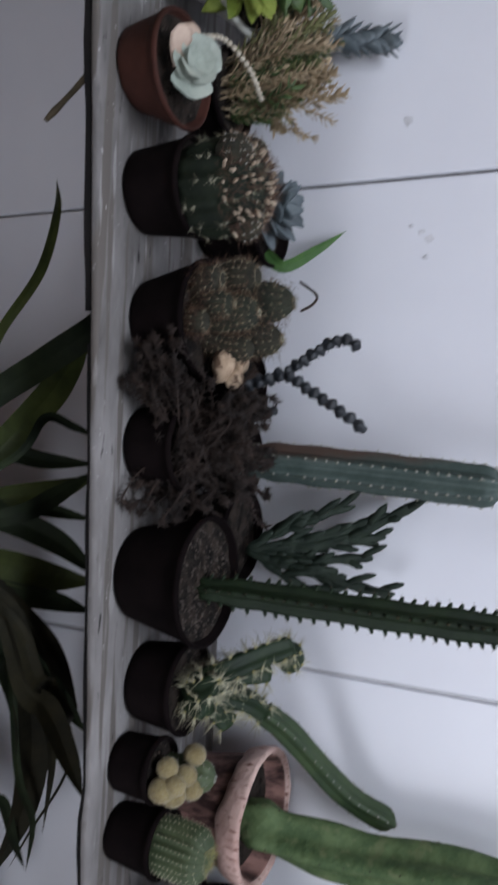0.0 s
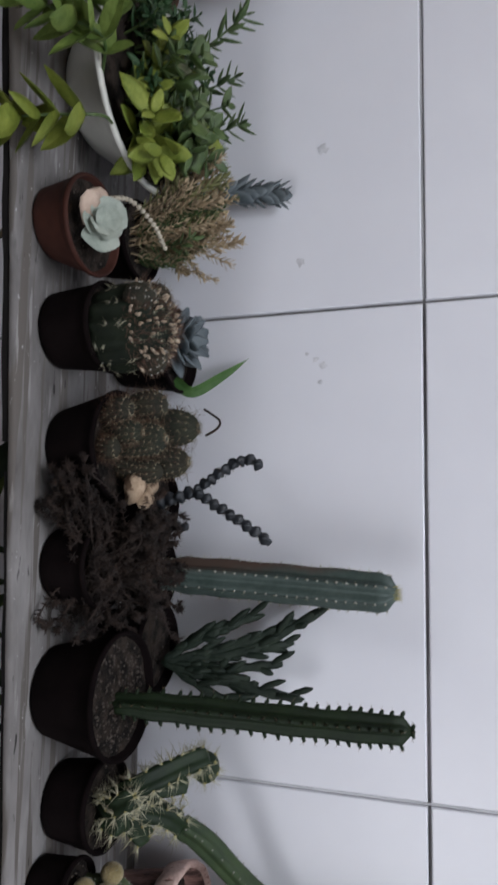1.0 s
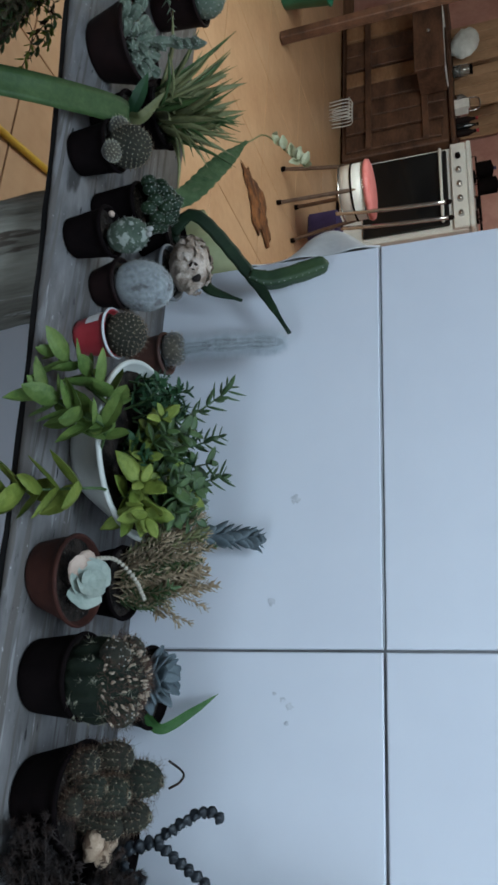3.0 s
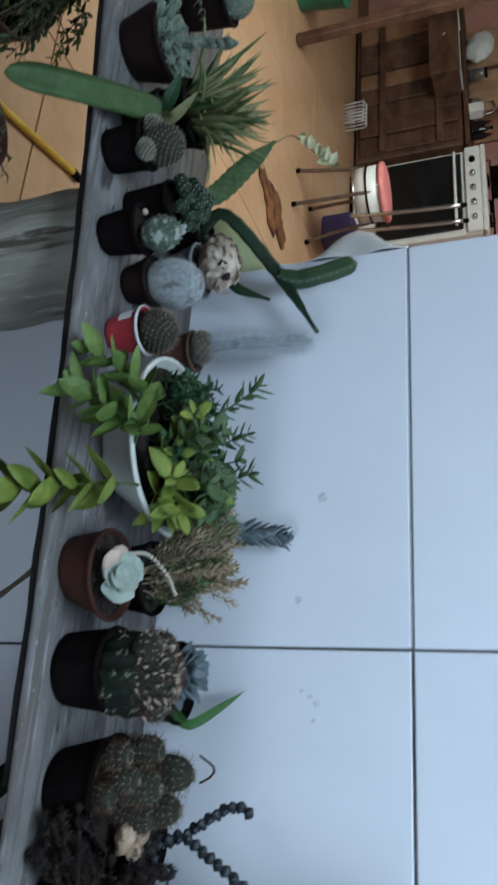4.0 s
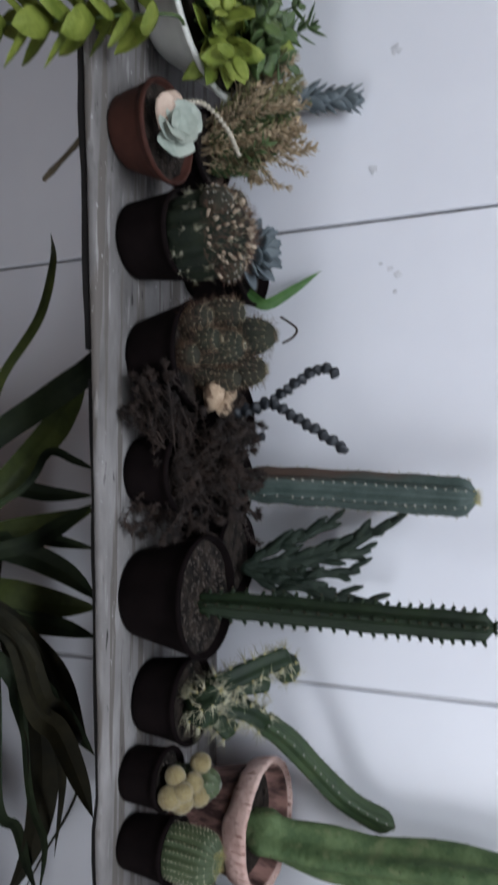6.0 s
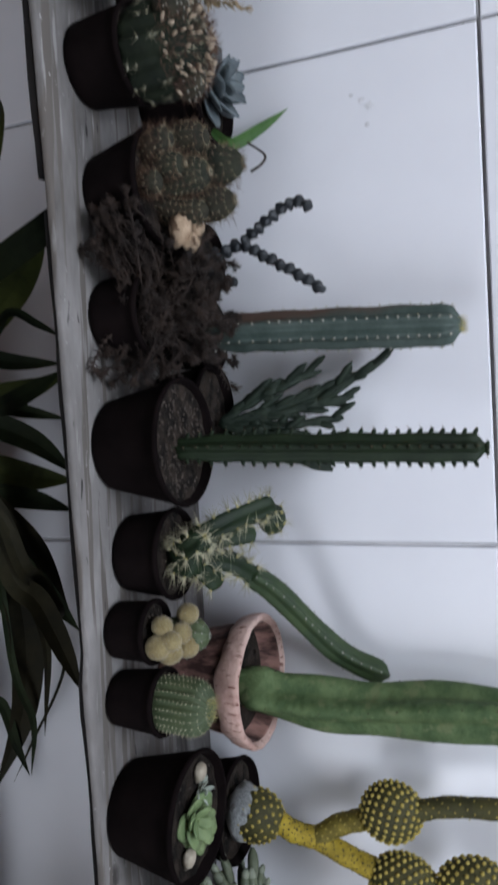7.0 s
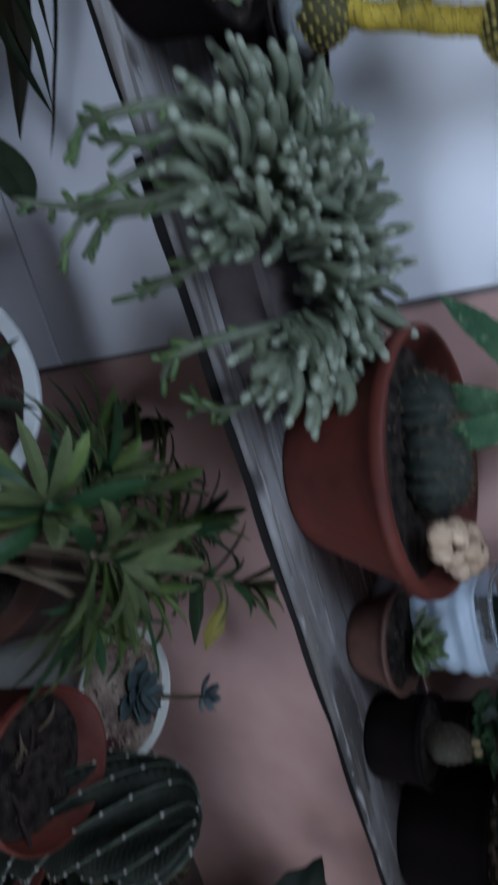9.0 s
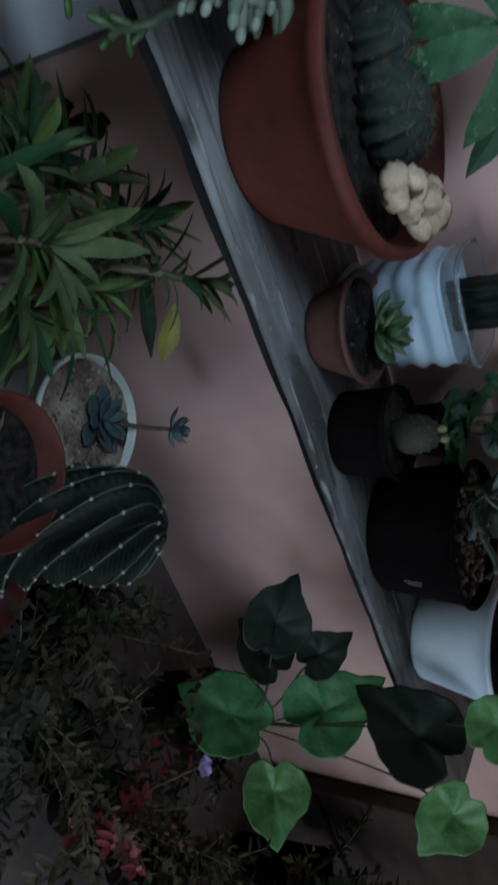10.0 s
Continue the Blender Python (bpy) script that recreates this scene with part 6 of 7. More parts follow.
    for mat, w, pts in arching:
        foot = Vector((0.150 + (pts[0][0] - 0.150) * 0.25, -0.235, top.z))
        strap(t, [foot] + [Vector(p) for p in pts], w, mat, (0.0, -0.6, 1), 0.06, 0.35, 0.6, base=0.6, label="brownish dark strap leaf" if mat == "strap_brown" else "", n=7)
    rnd = random.Random(71)
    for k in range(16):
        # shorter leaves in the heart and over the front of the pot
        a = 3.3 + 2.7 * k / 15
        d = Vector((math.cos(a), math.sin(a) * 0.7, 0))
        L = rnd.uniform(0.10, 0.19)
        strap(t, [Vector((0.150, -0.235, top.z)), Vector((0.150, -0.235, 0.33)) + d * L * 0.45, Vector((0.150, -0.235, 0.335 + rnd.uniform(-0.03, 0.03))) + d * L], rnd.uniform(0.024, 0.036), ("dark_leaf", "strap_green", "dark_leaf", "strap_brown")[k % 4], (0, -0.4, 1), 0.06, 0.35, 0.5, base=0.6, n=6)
    # brown pot beside it
    t, top = potted("potted_brown_pot_plant", 0.40, -0.30, 0.07, 0.095, 0.33, "clay", "brown clay pot with withered stems beneath the board", "potted plant", z=0.0, lip_h=0.02)
    for a in range(9):
        d = Vector((math.cos(a * 0.7), math.sin(a * 0.7), 0.8))
        strap(t, [top, top + d * 0.03, top + d * 0.05], 0.012, "dry", n=4)
    # white round pot of soil
    t, top = potted("white_soil_pot", 0.826, -0.262, 0.066, 0.084, 0.30, "white_plastic", "tall white plastic pot of dark soil", "potted plant", z=0.0, lip=0.004, lip_h=0.012, fill=0.95, soil="red_soil")
    for k in range(5):
        d = Vector((math.cos(k * 1.3 + 2), math.sin(k * 1.3 + 2), 0.7))
        strap(t, [top, top + d * 0.03, top + d * 0.06], 0.012, "dark_leaf", n=4)
    # leafy shrub with branching stems
    t, top = potted("potted_shrub", 1.015, -0.300, 0.075, 0.098, 0.26, "clay", "leafy green shrub with whorled lance-shaped leaves", "potted plant", z=0.0, lip_h=0.02)
    rnd = random.Random(41)
    ends = [((1.0, -0.18, 0.42), 0.085), ((1.06, -0.16, 0.43), 0.085), ((0.96, -0.25, 0.42), 0.085), ((1.03, -0.30, 0.44), 0.09), ((1.08, -0.32, 0.40), 0.08), ((0.95, -0.33, 0.42), 0.085),
            ((1.10, -0.24, 0.42), 0.08), ((1.06, -0.19, 0.455), 0.06), ((1.128, -0.185, 0.505), 0.058), ((0.93, -0.20, 0.38), 0.07)]
    for e, L in ends:
        e = Vector(e)
        b = top + Vector((rnd.uniform(-0.02, 0.02), rnd.uniform(-0.02, 0.02), 0))
        pts = curve([b, b.lerp(e, 0.55) + Vector((0, 0, 0.045)), e], 6)
        st = part("branch", Shape().tube(pts, [0.005 * (1.1 - 0.5 * i / len(pts)) for i in range(len(pts))], 7), "stalk", t)
        d0 = (pts[-1] - pts[-3]).normalized()
        for k in range(22):
            a = k * 2.4 + rnd.uniform(-0.4, 0.4)
            u = d0.orthogonal().normalized()
            w = d0.cross(u)
            s = k / 22
            p = pts[-1].lerp(pts[-6], 1 - s)
            o = ((u * math.cos(a) + w * math.sin(a)) * (1.05 - 0.5 * s) + d0 * (0.45 + 0.5 * s)).normalized()
            LL = L * 1.32 * rnd.uniform(0.7, 1.15) * (1 - 0.25 * s)
            rnd_droop = rnd.uniform(0.1, 0.75)
            q = [p + o * LL * v + Vector((0, 0, -rnd_droop * LL * v * v)) for v in (0, 0.15, 0.35, 0.6, 0.82, 1)]
            part("leaf", Shape().blade(q, leaf_widths(6, LL * 0.165, 0.5, 0.05, 0.2), d0, 0.06, 0.3), ("shrub_leaf", "shrub_fresh", "shrub_leaf", "deep_leaf")[rnd.randrange(4)], st)
    p = Vector((1.139, -0.190, 0.450))
    part("yellowed_leaf", Shape().blade([p + Vector((0.058, -0.01, -0.036)) * v for v in (0, 0.3, 0.6, 1)], leaf_widths(4, 0.024, 0.6, 0.1, 0.2), (0.2, -0.6, 0.7), 0.08, 0.3), "dry_yellow", t, "yellowed drooping leaf")
    p = Vector((1.100, -0.190, 0.430))
    part("drooping_leaf", Shape().blade([p + Vector((0.09, -0.01, -0.028)) * v for v in (0, 0.3, 0.6, 1)], leaf_widths(4, 0.018, 0.5, 0.1, 0.2), (0.2, -0.6, 0.7), 0.08, 0.3), "dark_leaf", t)
    for path in ([(1.000, -0.115, 0.219), (0.970, -0.10, 0.285), (0.943, -0.10, 0.346)], [(0.982, -0.10, 0.285), (0.974, -0.095, 0.340), (0.968, -0.10, 0.384)]):
        strap(t, path, 0.034, "dry", (0.3, -1, 0.3), 0.25, 0.05, 0.6, base=0.5, name="dark_pad", tip=0.45, label="dark brown blunt pad")
    # lime rosette with one long dark leaf
    t, top = potted("potted_lime_rosette", 0.550, -0.140, 0.042, 0.056, 0.215, "black", "lime green leaf rosette with one long dark leaf", "potted plant", z=0.0)
    for k in range(16):
        a, e = k * 2.4, 0.25 + 0.9 * (k / 16)
        d = Vector((math.cos(a) * math.cos(e), math.sin(a) * math.cos(e) * 0.8, math.sin(e)))
        c = top + Vector((0.01, 0.0, 0.012))
        L = rnd.uniform(0.07, 0.105)
        strap(t, [c, c + d * L * 0.5 + Vector((0, 0, 0.012)), c + d * L], rnd.uniform(0.020, 0.028), "lime_leaf" if k % 3 else "shrub_leaf", (-d.x, -d.y, 1.3), 0.06, 0.3, 0.5, base=0.35, n=5)
    strap(t, [top, (0.595, -0.130, 0.235), (0.645, -0.120, 0.278), (0.694, -0.109, 0.280)], 0.045, "dark_leaf", (0.1, -0.6, 0.8), 0.06, 0.3, 0.65, base=0.4, tip=0.25, label="long dark leaf")
    # pebble-topped white pot
    t, top = potted("potted_pebble_echeveria", 1.248, -0.215, 0.045, 0.076, 0.31, "bowl_cream", "white pot of red-brown crusted soil around a blue-green echeveria", "potted plant", z=0.0, lip=0.002, lip_h=0.008, fill=0.97, soil="crust", grit_size=1.5, grit=150, grit_mat="pebbles")
    rosette(t, (1.255, -0.200, 0.305), 0.046, "blue_dark", 16, 0.5, 0.6, 0.2, seed=7, sharp=True)
    pts = curve([(1.265, -0.19, 0.315), (1.295, -0.155, 0.322), (1.325, -0.115, 0.322)], 5)
    part("flower_stalk", Shape().tube(pts, [0.003] * len(pts), 6), "stalk", t)
    rosette(t, (1.327, -0.112, 0.320), 0.028, "blue_leaf", 10, 0.8, 0.85, 0.2, seed=8, axis=(0.4, 0.6, 0.7))
    # red pot with the dark ribbed cactus
    t, top = potted("potted_dark_ribbed_cactus", 1.315, -0.40, 0.072, 0.098, 0.22, "terracotta", "broad dark ribbed cactus with white dots in a red pot", "potted cactus", z=0.0, lip_h=0.016)
    column(t, [top, (1.295, -0.372, 0.26), (1.290, -0.352, 0.33), (1.30, -0.335, 0.405), (1.315, -0.32, 0.445)], 0.059, 11, 0.60, "ribbed_dark", "wool", 0.0022, "spine", 0.004, 2, 0.024, seed=61, twist=0.10, taper=0.70, foot=0.9, seg=88, wave=0.0, crest="rib_edge")
    t, top = potted("potted_red_pot_soil", 1.185, -0.372, 0.060, 0.092, 0.29, "terracotta", "red plastic pot of dark soil and dry twigs", "potted plant", z=0.0, lip_h=0.016)
    for k in range(14):
        a, L = rnd.uniform(0, 6.283), rnd.uniform(0.02, 0.05)
        p = top + Vector((rnd.uniform(-0.045, 0.045), rnd.uniform(-0.045, 0.045), 0.002))
        d = Vector((math.cos(a), math.sin(a), rnd.uniform(0.0, 0.7)))
        strap(t, [p, p + d * L * 0.5 + Vector((0, 0, 0.006)), p + d * L], rnd.uniform(0.003, 0.009), "dry" if k % 3 else "stalk", n=4)
    # heart-leaved climber
    t, top = potted("potted_heart_leaf_plant", 1.98, -0.15, 0.06, 0.08, 0.12, "maroon", "glossy heart-leaved green plant in a dark pot", "potted plant", z=0.0, lip_h=0.016)

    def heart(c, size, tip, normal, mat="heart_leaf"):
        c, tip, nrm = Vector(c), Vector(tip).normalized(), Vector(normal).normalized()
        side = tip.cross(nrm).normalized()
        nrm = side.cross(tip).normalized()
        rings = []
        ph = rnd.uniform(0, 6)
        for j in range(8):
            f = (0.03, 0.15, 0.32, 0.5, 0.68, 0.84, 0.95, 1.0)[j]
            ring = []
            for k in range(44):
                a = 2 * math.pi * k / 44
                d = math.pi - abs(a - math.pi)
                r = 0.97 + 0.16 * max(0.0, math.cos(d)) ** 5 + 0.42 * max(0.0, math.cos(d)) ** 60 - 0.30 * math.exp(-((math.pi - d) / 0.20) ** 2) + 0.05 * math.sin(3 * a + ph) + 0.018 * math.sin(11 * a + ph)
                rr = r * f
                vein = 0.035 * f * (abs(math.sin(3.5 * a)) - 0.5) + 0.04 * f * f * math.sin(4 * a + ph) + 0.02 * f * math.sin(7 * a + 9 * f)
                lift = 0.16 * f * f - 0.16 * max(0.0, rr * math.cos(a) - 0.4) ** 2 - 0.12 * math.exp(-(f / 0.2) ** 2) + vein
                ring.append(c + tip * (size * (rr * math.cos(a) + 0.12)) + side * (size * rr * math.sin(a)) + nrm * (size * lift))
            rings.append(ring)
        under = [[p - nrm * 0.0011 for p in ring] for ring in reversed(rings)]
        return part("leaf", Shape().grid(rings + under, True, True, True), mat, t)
    hub = Vector((1.94, -0.20, 0.28))
    # bright is near the last camera position; leaves are placed and turned for it
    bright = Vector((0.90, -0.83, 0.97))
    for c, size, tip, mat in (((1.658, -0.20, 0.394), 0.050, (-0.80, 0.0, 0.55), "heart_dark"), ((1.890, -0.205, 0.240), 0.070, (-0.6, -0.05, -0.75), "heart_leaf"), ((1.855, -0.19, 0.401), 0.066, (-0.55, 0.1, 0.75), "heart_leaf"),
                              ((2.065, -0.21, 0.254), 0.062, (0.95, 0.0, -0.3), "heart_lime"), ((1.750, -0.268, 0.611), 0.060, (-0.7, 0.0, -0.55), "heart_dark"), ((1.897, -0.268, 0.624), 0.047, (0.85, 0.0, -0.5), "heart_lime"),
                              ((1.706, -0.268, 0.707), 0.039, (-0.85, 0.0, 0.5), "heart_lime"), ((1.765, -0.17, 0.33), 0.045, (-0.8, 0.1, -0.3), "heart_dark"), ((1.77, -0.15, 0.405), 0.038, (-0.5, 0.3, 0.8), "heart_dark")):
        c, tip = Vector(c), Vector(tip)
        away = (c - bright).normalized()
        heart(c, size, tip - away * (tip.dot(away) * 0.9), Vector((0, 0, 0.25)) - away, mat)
        pts = curve([top, hub.lerp(c, 0.2) - Vector((0, -0.02, 0.03)), hub.lerp(c, 0.7) - Vector((0, -0.02, 0.01)), c + Vector((0.004, 0.006, 0))], 5)
        part("stalk", Shape().tube(pts, [0.0016] * len(pts), 6), "bed_leaf", t)
    for j in range(46):
        s, st = Shape(), Shape()
        a, e = rnd.uniform(0, 6.283), rnd.uniform(0.1, 1.2)
        L = rnd.uniform(0.07, 0.16)
        d = Vector((math.cos(a) * math.cos(e) - 0.25, math.sin(a) * math.cos(e) - 0.2, math.sin(e)))
        sprig(s, st, [top, top + d * L * 0.5 + Vector((0, 0, 0.015)), top + d * L], 0.028, 0.42, 0.013, rnd, 0.0014, 0.1, 1, 0.25, 2, 0.3)
        sp = part("sprig", st, "stalk", t)
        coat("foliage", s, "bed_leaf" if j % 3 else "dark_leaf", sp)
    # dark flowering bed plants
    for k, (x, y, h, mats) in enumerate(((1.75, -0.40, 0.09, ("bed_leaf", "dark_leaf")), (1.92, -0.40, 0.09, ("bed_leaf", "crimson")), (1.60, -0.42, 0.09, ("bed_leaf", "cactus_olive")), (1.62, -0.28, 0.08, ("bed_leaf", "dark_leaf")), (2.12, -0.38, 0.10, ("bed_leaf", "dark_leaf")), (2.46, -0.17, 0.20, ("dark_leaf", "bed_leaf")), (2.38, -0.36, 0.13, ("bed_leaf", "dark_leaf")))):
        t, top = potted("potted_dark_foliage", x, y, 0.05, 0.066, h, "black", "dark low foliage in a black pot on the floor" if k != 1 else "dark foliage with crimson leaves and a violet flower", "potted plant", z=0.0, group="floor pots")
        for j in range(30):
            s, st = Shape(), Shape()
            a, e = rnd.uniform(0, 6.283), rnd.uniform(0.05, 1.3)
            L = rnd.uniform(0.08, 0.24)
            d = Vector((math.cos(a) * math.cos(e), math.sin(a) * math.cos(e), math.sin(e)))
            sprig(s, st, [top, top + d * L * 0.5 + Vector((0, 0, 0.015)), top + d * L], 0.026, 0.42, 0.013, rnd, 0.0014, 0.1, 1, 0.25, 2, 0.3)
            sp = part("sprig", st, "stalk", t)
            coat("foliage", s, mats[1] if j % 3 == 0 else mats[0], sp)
        if k == 1:
            c = Vector((1.823, -0.335, 0.278))
            part("flower_stalk", Shape().tube([top, c], [0.002, 0.0015], 5), "stalk", t)
            for j in range(5):
                a = j * 1.2566
                d = Vector((math.cos(a), math.sin(a) * 0.8, 0.4))
                part("petal", Shape().blade([c + d * 0.018 * v for v in (0, 0.3, 0.65, 1)], leaf_widths(4, 0.016, 0.6, 0.4, 0.3), (0, -0.4, 1), 0.06, 0.2), "purple", t, "violet petal")
    # added dark panel standing in for an unclear dark area at the porch end
    t = thing("dark_fill_panel", (2.66, -0.02, 0.0), "added dark brown panel standing in for an unclear dark area", "board")
    part("panel", Shape().box((2.37, -0.030, 0.0), (2.95, 0.008, 0.86), 0.004), "panel_brown", t, smooth=False)
    for z in (0.10, 0.68):
        part("batten", Shape().box((2.372, -0.048, z), (2.948, -0.031, z + 0.06), 0.003), "panel_brown", t, smooth=False)
    # dry twig under the board
    t = thing("dry_twig", (-0.345, -0.22, 0.43), "thin dark dry twig hanging below the board", "twig")
    part("stick", Shape().tube(curve([(-0.40, -0.25, 0.556), (-0.352, -0.262, 0.527), (-0.31, -0.26, 0.47)], 5), [0.0045, 0.004, 0.004, 0.0045, 0.004, 0.004, 0.0035, 0.003, 0.003, 0.004, 0.0025], 7), "stalk", t)
    spots = dict(white_soil_pot=(0.856, -0.262, 1.38, 0.234), potted_shrub=(1.034, -0.300, 1.125, 0.212), potted_pebble_echeveria=(1.300, -0.215, 1.13, 0.258),
                 potted_dark_ribbed_cactus=(1.382, -0.409, 1.155, 0.148), potted_red_pot_soil=(1.240, -0.400, 0.90, 0.320))
    for ob in list(scene.objects):
        if ob.name in spots:
            settle(ob, *spots[ob.name])


lower_level()


# ---- kitchen beyond the wall end ----
def kitchen():
    t = thing("kitchen_chair", (-3.16, 2.38, 0.0), "small kitchen chair with round pink seat and chromed back posts", "chair")
    c = Vector((-3.16, 2.38, 0.0))
    part("seat", Shape().lathe(c, [(0.02, 0.473), (0.158, 0.473), (0.165, 0.478), (0.166, 0.486), (0.162, 0.497), (0.14, 0.504), (0.08, 0.508), (0.01, 0.509)], 40, (0, 0), True, True), "pink_vinyl", t, "pink padded vinyl seat")
    part("apron", Shape().lathe(c, [(0.142, 0.33), (0.150, 0.33), (0.152, 0.395), (0.154, 0.470), (0.142, 0.470)], 40), "enamel", t, "white band below the seat")
    for k, dy in enumerate((-0.03, 0.10)):
        post = part("back_post", Shape().tube(curve([c + Vector((0.15, dy, 0.30)), c + Vector((0.175, dy, 0.52)), c + Vector((0.20, dy, 0.90))], 5), [0.011] * 11, 10), "steel", t, "chromed back post")
        part("cap", Shape().ellipsoid(c + Vector((0.20, dy, 0.905)), (0.014, 0.014, 0.02)), "black", post)
    for z in (0.330, 0.398, 0.462):
        part("ring", Shape().lathe(c, [(0.152, z), (0.158, z + 0.003), (0.159, z + 0.008), (0.153, z + 0.012)], 40), "steel" if z != 0.398 else "black", t)
    for k in range(4):
        a = math.radians(35 + 90 * k)
        d = Vector((math.cos(a), math.sin(a), 0))
        leg = part("leg", Shape().tube(curve([c + d * 0.14 + Vector((0, 0, 0.45)), c + d * 0.17 + Vector((0, 0, 0.2)), c + d * 0.20], 5), [0.011] * 11, 10), "brown_metal", t)
        part("foot", Shape().lathe(c + d * 0.20, [(0.002, 0.0), (0.014, 0.0), (0.014, 0.022), (0.011, 0.026)], 12, (0, 0), True), "black", leg)

    t = thing("gas_stove", (-4.07, 3.85, 0.0), "white enamel gas stove with a black oven door", "stove")
    part("body", Shape().box((-4.42, 3.57, 0.03), (-3.72, 4.16, 0.90), 0.012), "enamel", t, smooth=False)
    d = part("oven_door", Shape().box((-4.385, 3.545, 0.20), (-3.755, 3.568, 0.775), 0.008), "black_glass", t, "black glass oven door", False)
    part("handle", Shape().tube(curve([(-4.34, 3.545, 0.735), (-4.33, 3.51, 0.735), (-3.81, 3.51, 0.735), (-3.80, 3.545, 0.735)], 6), [0.010] * 19, 10), "enamel", d)
    part("plinth", Shape().box((-4.40, 3.60, 0.0), (-3.74, 4.14, 0.03)), "black", t, smooth=False)
    pn = part("control_panel", Shape().box((-4.42, 3.54, 0.80), (-3.72, 3.568, 0.90), 0.006), "enamel", t, smooth=False)
    for k in range(5):
        part("knob", Shape().tube([(-4.30 + 0.12 * k, 3.54, 0.85), (-4.30 + 0.12 * k, 3.515, 0.85)], [0.020, 0.016], 14), "steel" if k else "black", pn)
    part("cooktop", Shape().box((-4.43, 3.54, 0.903), (-3.71, 4.16, 0.935), 0.008), "enamel", t, smooth=False)
    for x in (-4.24, -3.90):
        for y in (3.70, 3.98):
            part("burner", Shape().lathe((x, y, 0.936), [(0.002, 0.016), (0.04, 0.016), (0.045, 0.0)], 20), "black", t)
            for k in range(4):
                a = math.pi / 4 + k * math.pi / 2
                part("grate_bar", Shape().tube([(x, y, 0.962), (x + 0.13 * math.cos(a), y + 0.13 * math.sin(a), 0.962), (x + 0.13 * math.cos(a), y + 0.13 * math.sin(a), 0.937)], [0.006] * 3, 6), "black", t)
    t.scale = (1.07, 1.07, 1.07)
    for k, (x, h, mat) in enumerate(((-4.33, 0.16, "black"), (-4.20, 0.20, "black"))):
        t = thing("cooking_pot", (x, 3.72 + 0.03 * k, 1.034), "dark cooking pot standing on the stove", "pot", "pots on the stove")
        part("vessel", Shape().lathe((x, 3.72 + 0.03 * k, 1.034), [(0.002, 0), (0.055, 0), (0.06, 0.008), (0.06, h * 0.6), (0.063, h * 0.61), (0.063, h * 0.62), (0.02, h * 0.7), (0.002, h * 0.72)], 28), mat, t)
        part("knob", Shape().ellipsoid((x, 3.72 + 0.03 * k, 1.034 + h * 0.76), (0.014, 0.014, 0.012)), "enamel" if k else "navy", t)
    # dark wooden dresser with drawers
    t = thing("wooden_dresser", (-5.3, 3.85, 0.0), "dark brown wooden dresser with open drawers", "dresser")
    part("carcass", Shape().box((-6.2, 3.66, 0.02), (-4.62, 4.18, 0.86), 0.01), "dark_wood", t, smooth=False)
    part("top", Shape().box((-6.24, 3.62, 0.864), (-4.58, 4.19, 0.90), 0.008), "dark_wood", t, smooth=False)
    rnd = random.Random(19)
    for i in range(9):
        x = -6.19 + 0.172 * i
        part("board", Shape().box((x, 3.635 - 0.012 * (i % 2), 0.06), (x + rnd.uniform(0.145, 0.162), 3.657, 0.84 - 0.02 * (i % 3)), 0.006), "mid_wood" if i in (1, 4) else "dark_wood", t, smooth=False)
    for z in (0.22, 0.66):
        part("rail", Shape().box((-6.18, 3.60, z), (-4.65, 3.62, z + 0.05), 0.005), "dark_wood", t, smooth=False)
    # drawer and pale edge strips stand in for an unclear dark object
    d = part("drawer", Shape().box((-5.76, 3.36, 0.66), (-5.06, 3.60, 0.675)).box((-5.76, 3.36, 0.675), (-5.745, 3.60, 0.86)).box((-5.075, 3.36, 0.675), (-5.06, 3.60, 0.86)), "dark_wood", t, "drawer standing in for an unclear dark box", False)
    part("drawer_front", Shape().box((-5.78, 3.34, 0.645), (-5.04, 3.358, 0.87), 0.004), "dark_wood", d, smooth=False)
    part("knob", Shape().ellipsoid((-5.41, 3.325, 0.76), (0.018, 0.014, 0.018)), "steel", d, "bright metal knob")
    part("lining", Shape().box((-5.742, 3.362, 0.862), (-5.078, 3.382, 0.874), 0.003).box((-5.742, 3.39, 0.862), (-5.72, 3.59, 0.874), 0.003).box((-5.10, 3.39, 0.862), (-5.078, 3.59, 0.874), 0.003), "bag", d, "pale strips along the stand-in drawer's edges", False)
    for k, (x, w) in enumerate(((-5.72, 0.42), (-5.25, 0.42))):
        t = thing("wooden_crate", (x, 3.95, 0.905), "brown upright wooden crate on the dresser", "crate", "crates")
        for q in range(4):
            part("slat", Shape().box((x - w / 2 + 0.105 * q, 3.80, 0.904), (x - w / 2 + 0.105 * q + 0.098, 3.815, 1.32 - 0.015 * (q % 2)), 0.003), "crate_wood", t, smooth=False)
            part("slat", Shape().box((x - w / 2 + 0.105 * q, 4.13, 0.904), (x - w / 2 + 0.105 * q + 0.098, 4.145, 1.32), 0.003), "crate_wood", t, smooth=False)
        part("floor_board", Shape().box((x - w / 2, 3.817, 0.905), (x + w / 2, 4.128, 0.917)), "crate_wood", t, smooth=False)
    t = thing("plastic_bag", (-5.62, 3.69, 0.902), "crumpled clear plastic bag on the dresser", "bag")
    part("film", Shape().ellipsoid((-5.62, 3.70, 1.010), (0.16, 0.07, 0.110), 18, 12, (0.3, 0, 1), 5, 0.25, 0.10, random.Random(4)), "bag", t)
    # small clutter along the dresser's front edge
    t = thing("glass_jar", (-5.30, 3.67, 0.904), "clear glass jar with a dark lid on the dresser", "jar")
